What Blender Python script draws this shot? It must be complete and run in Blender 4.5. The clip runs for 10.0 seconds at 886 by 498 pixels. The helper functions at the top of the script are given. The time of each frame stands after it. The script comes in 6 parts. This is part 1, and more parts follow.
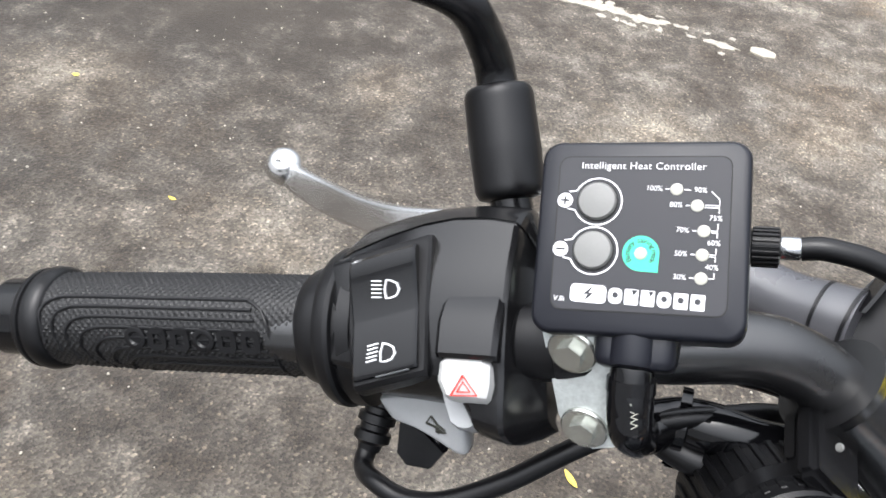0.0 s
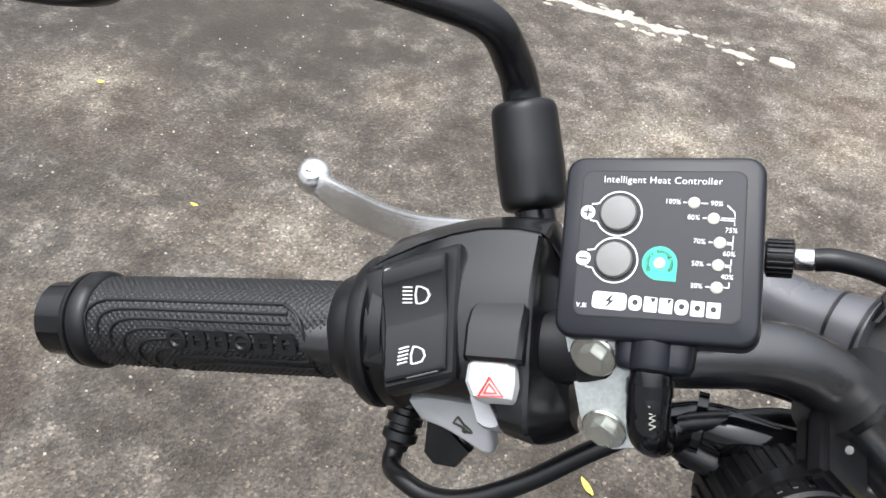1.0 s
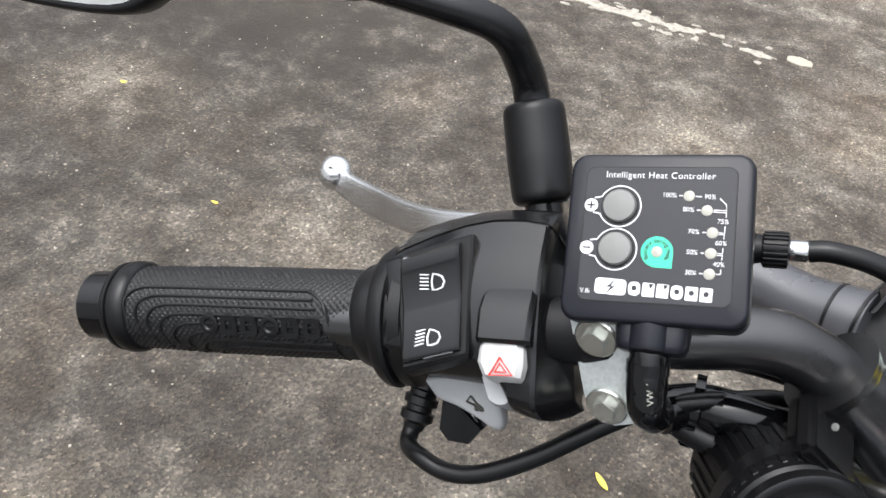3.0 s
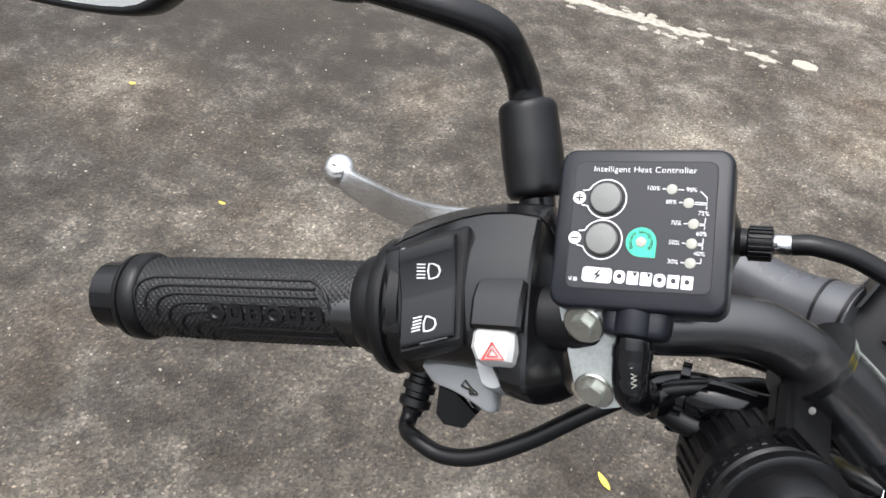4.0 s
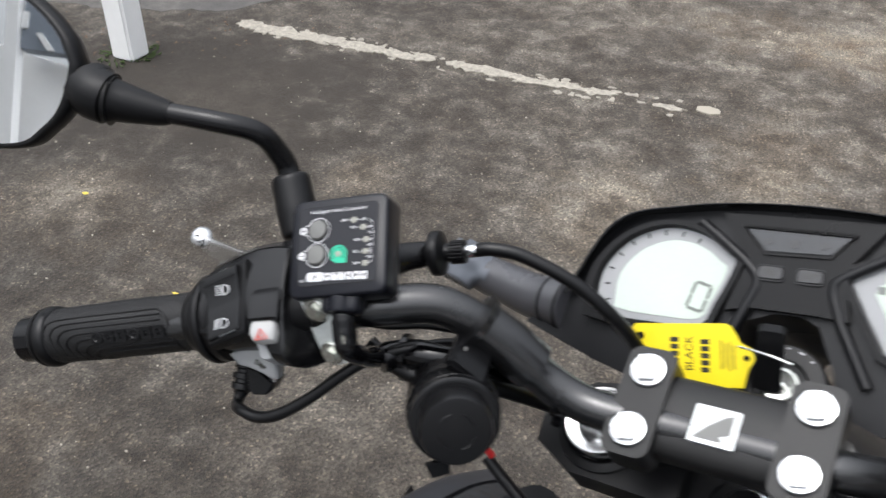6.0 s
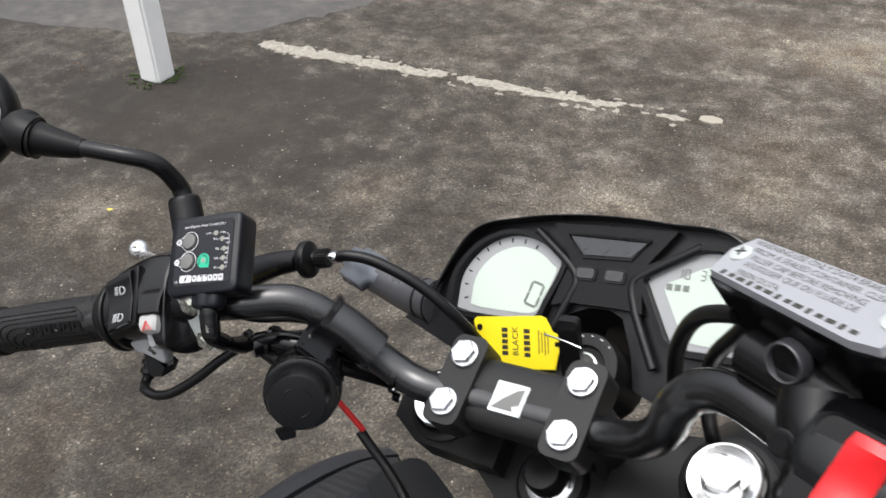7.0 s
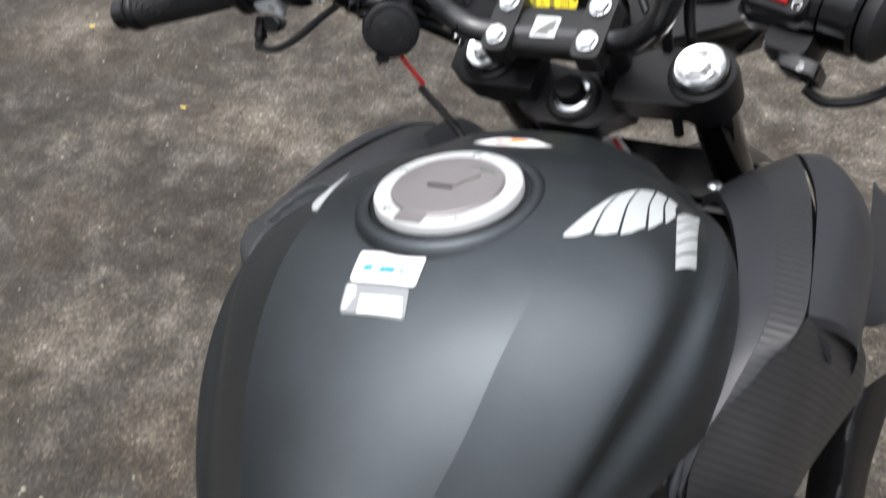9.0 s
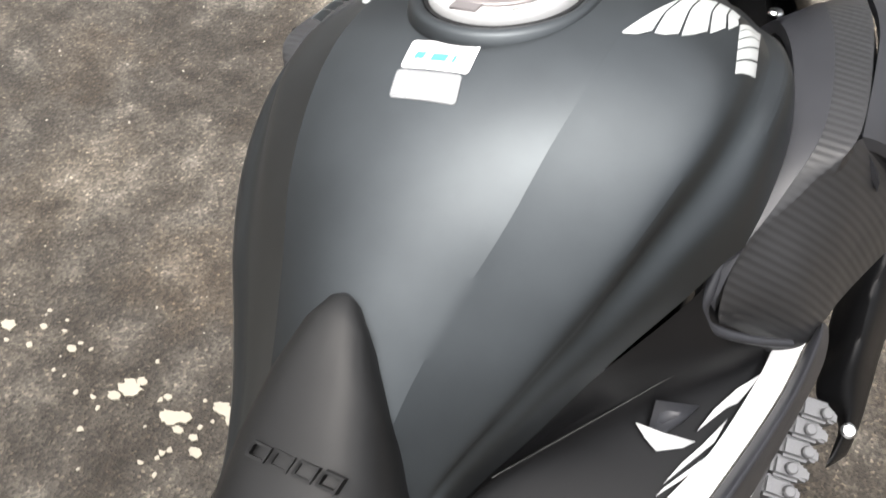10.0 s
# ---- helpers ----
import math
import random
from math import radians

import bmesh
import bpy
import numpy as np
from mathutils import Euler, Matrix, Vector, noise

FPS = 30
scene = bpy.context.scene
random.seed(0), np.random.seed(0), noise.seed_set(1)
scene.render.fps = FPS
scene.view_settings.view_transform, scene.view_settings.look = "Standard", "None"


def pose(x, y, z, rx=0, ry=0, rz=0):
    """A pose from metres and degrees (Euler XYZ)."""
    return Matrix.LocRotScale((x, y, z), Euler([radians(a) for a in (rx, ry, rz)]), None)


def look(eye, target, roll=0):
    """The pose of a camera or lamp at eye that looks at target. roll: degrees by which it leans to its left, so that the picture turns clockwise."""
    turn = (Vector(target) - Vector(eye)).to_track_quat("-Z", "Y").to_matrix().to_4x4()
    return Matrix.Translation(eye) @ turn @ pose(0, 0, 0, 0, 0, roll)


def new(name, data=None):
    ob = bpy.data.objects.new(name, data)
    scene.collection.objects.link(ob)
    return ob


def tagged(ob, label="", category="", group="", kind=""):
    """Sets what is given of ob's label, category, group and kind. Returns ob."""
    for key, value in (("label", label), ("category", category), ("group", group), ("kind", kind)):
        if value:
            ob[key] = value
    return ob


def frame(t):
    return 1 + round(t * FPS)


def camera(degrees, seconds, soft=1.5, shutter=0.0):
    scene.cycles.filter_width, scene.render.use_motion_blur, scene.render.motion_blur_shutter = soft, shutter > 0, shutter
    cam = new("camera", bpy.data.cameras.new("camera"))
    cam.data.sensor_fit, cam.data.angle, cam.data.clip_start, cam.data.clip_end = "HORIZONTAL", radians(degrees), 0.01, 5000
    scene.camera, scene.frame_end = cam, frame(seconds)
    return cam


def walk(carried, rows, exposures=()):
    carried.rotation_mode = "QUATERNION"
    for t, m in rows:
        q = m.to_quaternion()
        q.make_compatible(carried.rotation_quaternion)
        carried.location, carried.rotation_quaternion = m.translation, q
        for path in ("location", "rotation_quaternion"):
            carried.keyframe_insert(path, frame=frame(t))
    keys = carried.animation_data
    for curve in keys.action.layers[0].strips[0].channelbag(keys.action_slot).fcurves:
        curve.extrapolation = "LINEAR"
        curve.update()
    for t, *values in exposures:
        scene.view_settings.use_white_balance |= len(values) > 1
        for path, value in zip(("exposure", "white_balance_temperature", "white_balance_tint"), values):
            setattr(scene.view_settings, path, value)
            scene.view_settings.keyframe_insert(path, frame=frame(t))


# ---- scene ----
cam = camera(52.7, 10.0, soft=1.6, shutter=0.5)
PATH = [
    (0, (-0.4044, -0.2570, 1.2865), (-0.9898, 1.0093, 0.0874), 7.7),
    (0.5, (-0.4030, -0.2685, 1.2939), (-1.0193, 0.9965, 0.1094), 7.5),
    (1, (-0.4030, -0.2685, 1.2957), (-1.0237, 0.9884, 0.1048), 7.2),
    (1.5, (-0.4026, -0.2673, 1.2976), (-1.0333, 0.9809, 0.1039), 6.7),
    (2, (-0.4027, -0.2693, 1.3003), (-1.0386, 0.9703, 0.0984), 6.4),
    (2.5, (-0.4010, -0.2706, 1.3003), (-1.0370, 0.9690, 0.0993), 6.4),
    (3, (-0.3936, -0.2844, 1.3077), (-1.0436, 0.9528, 0.1122), 6.4),
    (4.5, (-0.3724, -0.3060, 1.3233), (-1.0530, 0.9251, 0.1379), 5.7),
    (5, (-0.3501, -0.3321, 1.3454), (-1.0570, 0.9120, 0.1904), 4.2),
    (5.5, (-0.3059, -0.3572, 1.3757), (-1.0062, 0.9336, 0.2685), 2.2),
    (6, (-0.2160, -0.3781, 1.4088), (-0.8950, 0.9541, 0.3384), 0.7),
    (6.2, (-0.1790, -0.3791, 1.4245), (-0.8868, 0.9386, 0.3540), 0.0),
    (7.5, (-0.0276, -0.4536, 1.4842), (-0.7997, 0.8453, 0.4359), -2.1),
    (8, (-0.0236, -0.5665, 1.4925), (-0.6792, 0.7828, 0.4285), -1.4),
    (8.2, (-0.0271, -0.6026, 1.4907), (-0.6518, 0.7458, 0.4074), -0.9),
    (8.5, (-0.0232, -0.6413, 1.4907), (-0.6402, 0.6579, 0.3448), -1.5),
    (9, (-0.0088, -0.6874, 1.4677), (-0.6018, 0.4972, 0.1913), -1.1),
    (9.5, (-0.0055, -0.7163, 1.4392), (-0.5621, 0.3534, 0.0506), 0.6),
    (10, (-0.0069, -0.7352, 1.4235), (-0.5476, 0.2830, -0.0101), 1.9),
]
walk(cam, [(t, look(eye, target, roll)) for t, eye, target, roll in PATH], exposures=[(0.0, 1.13, 6300, 10), (0.5, 1.18, 6300, 10), (1.0, 1.11, 6300, 10), (1.5, 0.88, 6300, 10), (2.5, 0.84, 6350, 10), (4.5, 0.84, 6350, 10), (5.5, 0.73, 6350, 10), (6.2, 0.24, 6300, 10), (7.5, 0.38, 6550, 10), (8.5, 0.60, 6450, 10), (9.0, 0.46, 6350, 10), (9.5, 0.58, 6500, 10), (10.0, 1.00, 6750, 10)])

# ---- daylight: a bright overcast sky ----
world = bpy.data.worlds.new("overcast_sky")
scene.world = world
world.use_nodes = True
wn, wl = world.node_tree.nodes, world.node_tree.links
wn.clear()
sky = wn.new("ShaderNodeTexSky")
sky.sky_type, sky.sun_disc = "NISHITA", False
sky.sun_elevation, sky.sun_rotation = radians(76), radians(-141)
sky.air_density, sky.dust_density, sky.ozone_density = 1.2, 4.0, 1.0
grey = wn.new("ShaderNodeHueSaturation")
grey.inputs["Saturation"].default_value = 0.22
back = wn.new("ShaderNodeBackground")
back.inputs["Strength"].default_value = 0.15
wout = wn.new("ShaderNodeOutputWorld")
wl.new(sky.outputs["Color"], grey.inputs["Color"])
# an overcast sky is about three times as bright overhead as at the horizon
wtc = wn.new("ShaderNodeTexCoord")
wsep = wn.new("ShaderNodeSeparateXYZ")
wmap = wn.new("ShaderNodeMapRange")
wmap.inputs["From Min"].default_value, wmap.inputs["From Max"].default_value = 0.15, 0.85
wmap.interpolation_type = "SMOOTHSTEP"
wmap.inputs["To Min"].default_value, wmap.inputs["To Max"].default_value = 0.52, 2.3
wmul = wn.new("ShaderNodeMix")
wmul.data_type, wmul.blend_type, wmul.inputs[0].default_value = "RGBA", "MULTIPLY", 1.0
wl.new(wtc.outputs["Generated"], wsep.inputs["Vector"])
wl.new(wsep.outputs["Z"], wmap.inputs["Value"])
wl.new(grey.outputs["Color"], wmul.inputs[6])
wl.new(wmap.outputs["Result"], wmul.inputs[7])
wl.new(wmul.outputs[2], back.inputs["Color"])
wl.new(back.outputs["Background"], wout.inputs["Surface"])
sun = new("sun", bpy.data.lights.new("sun", "SUN"))
sun.data.energy, sun.data.angle, sun.data.color = 0.6, radians(120), (1.0, 0.97, 0.93)
sun.matrix_world = look((-1.3, -1.6, 8.7), (0, 0, 0))

# ---- materials ----


def nodes_of(m):
    m.use_nodes = True
    nt = m.node_tree
    return nt, nt.nodes["Principled BSDF"], lambda a, b: nt.links.new(a, b)


def ramp(nt, stops):
    r = nt.nodes.new("ShaderNodeValToRGB")
    while len(r.color_ramp.elements) < len(stops):
        r.color_ramp.elements.new(0.5)
    for e, (p, c) in zip(r.color_ramp.elements, stops):
        e.position, e.color = p, (*c, 1) if not isinstance(c, float) else (c, c, c, 1)
    return r


def noisy(nt, scale, detail=4.0, rough=0.6, coords="Object"):
    tc = nt.nodes.new("ShaderNodeTexCoord")
    n = nt.nodes.new("ShaderNodeTexNoise")
    n.inputs["Scale"].default_value, n.inputs["Detail"].default_value, n.inputs["Roughness"].default_value = scale, detail, rough
    nt.links.new(tc.outputs[coords], n.inputs["Vector"])
    return n


def surface(name, colour, rough, metal=0.0, vary=0.25, grain=900.0, bump=0.08, coat=0.0, spec=0.5, stain=18.0, rvary=0.12):
    """A plain surface with grain, broad wear and a fine relief."""
    m = bpy.data.materials.new(name)
    nt, b, link = nodes_of(m)
    big, fine = noisy(nt, stain, 5), noisy(nt, grain, 3)
    lo, hi = [c * (1 - vary) for c in colour], [min(1.0, c * (1 + vary)) for c in colour]
    r = ramp(nt, [(0.3, tuple(lo)), (0.7, tuple(hi))])
    mixed = nt.nodes.new("ShaderNodeMix")
    mixed.data_type, mixed.inputs[0].default_value = "FLOAT", 0.4
    link(big.outputs["Fac"], mixed.inputs[2])
    link(fine.outputs["Fac"], mixed.inputs[3])
    link(mixed.outputs[0], r.inputs["Fac"])
    link(r.outputs["Color"], b.inputs["Base Color"])
    rr = nt.nodes.new("ShaderNodeMapRange")
    rr.inputs["To Min"].default_value, rr.inputs["To Max"].default_value = max(0.02, rough - rvary), min(1, rough + rvary)
    link(big.outputs["Fac"], rr.inputs["Value"])
    link(rr.outputs["Result"], b.inputs["Roughness"])
    bp = nt.nodes.new("ShaderNodeBump")
    bp.inputs["Strength"].default_value, bp.inputs["Distance"].default_value = bump, 0.0004
    link(fine.outputs["Fac"], bp.inputs["Height"])
    link(bp.outputs["Normal"], b.inputs["Normal"])
    b.inputs["Metallic"].default_value = metal
    b.inputs["Coat Weight"].default_value = coat
    b.inputs["Specular IOR Level"].default_value = spec
    return m


BLACK_PLASTIC = surface("black_textured_plastic", (0.005, 0.005, 0.0055), 0.32, grain=2600, bump=0.2, spec=0.19)
GLOSS_PLASTIC = surface("black_gloss_plastic", (0.0025, 0.0025, 0.003), 0.10, grain=300, bump=0.02, rvary=0.05, spec=0.36)
BLACK_PAINT = surface("black_satin_paint", (0.005, 0.005, 0.0055), 0.20, grain=1500, bump=0.06, spec=0.30)
BAR_PAINT = surface("black_satin_bar_paint", (0.006, 0.006, 0.0065), 0.23, grain=1500, bump=0.06, spec=0.85)
RUBBER = surface("black_rubber", (0.008, 0.008, 0.0084), 0.44, grain=1800, bump=0.3, spec=0.32)
SOFT_RUBBER = surface("black_sleeve_rubber", (0.004, 0.004, 0.0045), 0.33, grain=1500, bump=0.15, spec=0.26)
TANK_PAINT = surface("matt_black_metallic_paint", (0.062, 0.069, 0.074), 0.40, metal=0.92, grain=3500, bump=0.03, vary=0.12, rvary=0.03)
SIDE_PAINT = surface("matt_graphite_paint", (0.027, 0.0278, 0.0325), 0.42, metal=0.2, grain=3500, bump=0.03, vary=0.15)
CLAMP_GREY = surface("dark_grey_powder_coat", (0.011, 0.0108, 0.0108), 0.42, grain=2200, bump=0.2, spec=0.3)
CONTROL_PLASTIC = surface("black_moulded_plastic", (0.005, 0.0055, 0.0085), 0.30, grain=3000, bump=0.1, spec=0.28)
PANEL_FILM = surface("charcoal_label_film", (0.007, 0.0074, 0.011), 0.42, grain=3000, bump=0.03, vary=0.1, spec=0.3)
SEAT_VINYL = surface("black_seat_vinyl", (0.006, 0.006, 0.0062), 0.48, grain=1400, bump=0.25, spec=0.32)
CLUSTER_GREY = surface("satin_dark_grey_plastic", (0.007, 0.0072, 0.0082), 0.32, grain=2200, bump=0.1, spec=0.26)
BUTTON_GREY = surface("grey_button_rubber", (0.115, 0.115, 0.11), 0.5, grain=2500, bump=0.1, vary=0.1)
WHITE_INK = surface("white_ink", (0.52, 0.52, 0.53), 0.5, vary=0.03, bump=0.0)
GREEN_INK = surface("green_ink", (0.004, 0.36, 0.21), 0.45, vary=0.05, bump=0.0)
RED_INK = surface("red_ink", (0.55, 0.03, 0.02), 0.5, vary=0.05, bump=0.0)
LED = surface("frosted_lamp_lens", (0.24, 0.235, 0.20), 0.3, vary=0.08)
ALLOY = surface("brushed_aluminium", (0.78, 0.78, 0.78), 0.22, metal=1.0, vary=0.08, grain=1200, bump=0.1)
BRIGHT_ZINC = surface("bright_zinc", (0.56, 0.57, 0.58), 0.22, metal=1.0, vary=0.08, grain=1200, bump=0.15)
DULL_BOLT = surface("dull_zinc_bolt", (0.55, 0.56, 0.52), 0.25, metal=0.9, vary=0.2, grain=900, bump=0.15)
DULL_ZINC = surface("galvanised_plate", (0.50, 0.53, 0.52), 0.42, metal=0.3, vary=0.3, grain=700, stain=90, bump=0.15)
WHITE_PLASTIC = surface("white_plastic", (0.35, 0.35, 0.345), 0.35, vary=0.04, bump=0.04)
GREY_PLASTIC = surface("grey_plastic", (0.215, 0.22, 0.225), 0.36, vary=0.06, bump=0.06)
RED_PLASTIC = surface("red_plastic", (0.66, 0.012, 0.016), 0.35, vary=0.06, bump=0.05)
YELLOW_TAG = surface("yellow_tag_card", (0.78, 0.62, 0.01), 0.45, vary=0.08, bump=0.05)
INK = surface("black_pen_ink", (0.02, 0.02, 0.015), 0.5, vary=0.05)
RED_WIRE = surface("red_wire_sleeve", (0.50, 0.02, 0.02), 0.4, vary=0.1)
LCD = surface("pale_display_glass", (0.44, 0.50, 0.445), 0.12, vary=0.08, stain=12, bump=0.0, rvary=0.03)
LCD_RIM = surface("grey_display_rim", (0.27, 0.275, 0.28), 0.15, vary=0.08, bump=0.0, rvary=0.03)
STRIPE_WHITE = surface("white_stripe_paint", (0.50, 0.505, 0.51), 0.38, vary=0.06, bump=0.03)
STICKER = surface("white_sticker", (0.80, 0.80, 0.80), 0.4, vary=0.03, bump=0.02)
SILVER_PAINT = surface("silver_frame_paint", (0.55, 0.55, 0.55), 0.42, metal=0.3, vary=0.08)
LID_GREY = surface("grey_lid_plastic", (0.27, 0.275, 0.295), 0.4, vary=0.06, bump=0.06)
CLEAR_LENS = surface("clear_lens", (0.12, 0.13, 0.15), 0.16, vary=0.1, bump=0.0, rvary=0.03)
SILVER_DECAL = surface("silver_decal_film", (0.50, 0.52, 0.52), 0.35, metal=0.3, vary=0.06)
BLUE_INK = surface("blue_ink", (0.05, 0.25, 0.62), 0.5, vary=0.1)
ORANGE_INK = surface("orange_ink", (0.85, 0.25, 0.02), 0.5, vary=0.1)
CREAM = surface("cream_dust_seal", (0.55, 0.52, 0.40), 0.5, vary=0.08)
LIME = surface("lime_paint", (0.55, 0.75, 0.02), 0.35, vary=0.1)
CAP_GREY = surface("grey_anodised_metal", (0.25, 0.228, 0.226), 0.38, metal=0.6, vary=0.06, bump=0.06)
FILLER_SILVER = surface("satin_silver_metal", (0.58, 0.58, 0.58), 0.38, metal=0.45, vary=0.05)
HOUSING = surface("satin_black_housing", (0.005, 0.005, 0.0055), 0.18, grain=2200, bump=0.06, vary=0.15, spec=0.36)
CAST_ALLOY = surface("cast_alloy", (0.20, 0.20, 0.205), 0.55, metal=0.7, vary=0.2, grain=800, bump=0.4)
DARK_STEEL = surface("dark_metal", (0.006, 0.006, 0.0065), 0.5, metal=0.2, vary=0.3, spec=0.25)
# near black without sheen: the frame cavity's shade put into a colour
CAVITY_SHADE = surface("cavity_shade_black", (0.004, 0.004, 0.0045), 0.8, spec=0.08)
YOKE_BLACK = surface("black_cast_paint", (0.0055, 0.0055, 0.006), 0.42, spec=0.22, bump=0.2, grain=1500)
STALK_GREY = surface("satin_mid_grey_plastic", (0.042, 0.042, 0.047), 0.30, grain=2200, bump=0.1, spec=0.75)
WHITE_PAINT = surface("white_gloss_paint", (0.88, 0.88, 0.87), 0.4, vary=0.06, stain=6, grain=300, bump=0.1)
MIRROR = bpy.data.materials.new("mirror_glass")
_, mb, _ = nodes_of(MIRROR)
mb.inputs["Base Color"].default_value, mb.inputs["Metallic"].default_value, mb.inputs["Roughness"].default_value = (0.95, 0.96, 0.96, 1), 1.0, 0.02


def asphalt(name="weathered_asphalt", smooth=False):
    m = bpy.data.materials.new(name)
    nt, b, link = nodes_of(m)
    patch, mid, stone, blot = noisy(nt, 1.9, 7, 0.62), noisy(nt, 12.0, 6, 0.62), noisy(nt, 150, 3, 0.7), noisy(nt, 6.0, 7, 0.62)
    for n, bend in ((patch, 0.1), (mid, 0.15), (blot, 0.1)):
        n.inputs["Distortion"].default_value = bend
    tc = nt.nodes.new("ShaderNodeTexCoord")
    vor = nt.nodes.new("ShaderNodeTexVoronoi")
    vor.inputs["Scale"].default_value = 190
    link(tc.outputs["Object"], vor.inputs["Vector"])

    def blend(fac, a, b2, mode="MIX"):
        x = nt.nodes.new("ShaderNodeMix")
        x.data_type, x.blend_type = "RGBA", mode
        for src, s in ((fac, 0), (a, 6), (b2, 7)):
            if isinstance(src, (float, tuple)):
                x.inputs[s].default_value = src if s == 0 else (*src, 1)
            else:
                link(src, x.inputs[s])
        return x.outputs[2]

    def math2(op, p, q):
        x = nt.nodes.new("ShaderNodeMath")
        x.operation = op
        for k, src in ((0, p), (1, q)):
            if isinstance(src, float):
                x.inputs[k].default_value = src
            else:
                link(src, x.inputs[k])
        return x.outputs[0]
    base = ramp(nt, [(0.28, (0.036, 0.0312, 0.0255)), (0.47, (0.052, 0.0460, 0.0385)), (0.60, (0.070, 0.0625, 0.0530)), (0.75, (0.100, 0.090, 0.0770))])
    link(mid.outputs["Fac"], base.inputs["Fac"])
    tint = ramp(nt, [(0.36, (0.66, 0.59, 0.52)), (0.66, (1.26, 1.26, 1.26))])
    link(blot.outputs["Fac"], tint.inputs["Fac"])
    col = blend(1.0, base.outputs["Color"], tint.outputs["Color"], "MULTIPLY")
    pale = ramp(nt, [(0.46, 0.0), (0.70, 0.62)])
    link(patch.outputs["Fac"], pale.inputs["Fac"])
    brk = ramp(nt, [(0.34, 0.25), (0.66, 1.0)])
    link(mid.outputs["Fac"], brk.inputs["Fac"])
    col = blend(math2("MULTIPLY", pale.outputs["Color"], brk.outputs["Color"]), col, (0.200, 0.181, 0.152))
    # small lichen rings
    spot = ramp(nt, [(0.56, 0.0), (0.72, 0.30)])
    link(blot.outputs["Fac"], spot.inputs["Fac"])
    col = blend(math2("MULTIPLY", spot.outputs["Color"], brk.outputs["Color"]), col, (0.24, 0.22, 0.185))
    grit = ramp(nt, [(0.0, (0.24, 0.23, 0.22)), (0.5, (0.86, 0.85, 0.83)), (0.82, (1.45, 1.42, 1.36)), (1.0, (3.6, 3.4, 3.1))])
    link(vor.outputs["Color"], grit.inputs["Fac"])
    col = blend(0.25 if smooth else 0.80, col, grit.outputs["Color"], "MULTIPLY")
    if smooth:
        col = blend(0.55, col, (0.078, 0.077, 0.077))
    else:
        # the damp, littered corner by the post
        sep = nt.nodes.new("ShaderNodeVectorMath")
        sep.operation, sep.inputs[1].default_value = "SUBTRACT", (-2.32, 1.86, 0.0)
        link(tc.outputs["Object"], sep.inputs[0])
        scl = nt.nodes.new("ShaderNodeVectorMath")
        scl.operation, scl.inputs[1].default_value = "MULTIPLY", (1.10, 1.35, 0.0)
        link(sep.outputs[0], scl.inputs[0])
        ln = nt.nodes.new("ShaderNodeVectorMath")
        ln.operation = "LENGTH"
        link(scl.outputs[0], ln.inputs[0])
        damp = ramp(nt, [(0.50, 0.80), (0.95, 0.0)])
        link(math2("ADD", ln.outputs["Value"], math2("MULTIPLY", math2("SUBTRACT", blot.outputs["Fac"], 0.5), 1.4)), damp.inputs["Fac"])
        col = blend(damp.outputs["Color"], col, (0.030, 0.024, 0.018))
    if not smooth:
        # the ground's tone rises towards the right and ahead, broken by patch noise
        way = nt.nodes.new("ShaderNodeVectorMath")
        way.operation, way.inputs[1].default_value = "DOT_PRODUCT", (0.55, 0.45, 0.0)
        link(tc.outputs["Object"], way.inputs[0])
        fade = nt.nodes.new("ShaderNodeMapRange")
        fade.inputs["From Min"].default_value, fade.inputs["From Max"].default_value = -0.9, 1.6
        fade.inputs["To Min"].default_value, fade.inputs["To Max"].default_value = 0.66, 1.34
        link(math2("ADD", way.outputs["Value"], math2("MULTIPLY", math2("SUBTRACT", patch.outputs["Fac"], 0.5), 1.6)), fade.inputs["Value"])
        col = blend(1.0, col, fade.outputs["Result"], "MULTIPLY")
        # dry worn patches, their edges broken up
        for cx, cy, rx, ry, amount in ((-2.13, 1.05, 0.30, 0.20, 0.40), (-0.77, 1.75, 0.16, 0.22, 0.45), (-0.42, 2.30, 0.18, 0.24, 0.5), (-1.50, 1.60, 0.10, 0.12, 0.4), (-1.56, 0.36, 0.12, 0.12, 0.45), (-0.93, -0.02, 0.13, 0.12, 0.55), (-1.42, 0.90, 0.16, 0.10, 0.3), (-0.13, 3.28, 0.25, 0.25, 0.55), (-0.62, 3.35, 0.3, 0.2, 0.5), (-1.34, 0.02, 0.10, 0.14, 0.35)):
            off = nt.nodes.new("ShaderNodeVectorMath")
            off.operation, off.inputs[1].default_value = "SUBTRACT", (cx, cy, 0.0)
            link(tc.outputs["Object"], off.inputs[0])
            siz = nt.nodes.new("ShaderNodeVectorMath")
            siz.operation, siz.inputs[1].default_value = "MULTIPLY", (1 / rx, 1 / ry, 0.0)
            link(off.outputs[0], siz.inputs[0])
            rad = nt.nodes.new("ShaderNodeVectorMath")
            rad.operation = "LENGTH"
            link(siz.outputs[0], rad.inputs[0])
            worn = ramp(nt, [(0.45, amount), (1.0, 0.0)])
            torn = math2("ADD", math2("MULTIPLY", math2("SUBTRACT", blot.outputs["Fac"], 0.5), 1.6), math2("MULTIPLY", math2("SUBTRACT", mid.outputs["Fac"], 0.5), 2.4))
            link(math2("MULTIPLY", math2("ADD", rad.outputs["Value"], torn), 0.7), worn.inputs["Fac"])
            col = blend(worn.outputs["Color"], col, (2.1, 2.05, 1.95), "MULTIPLY")
    link(col, b.inputs["Base Color"])
    rr = nt.nodes.new("ShaderNodeMapRange")
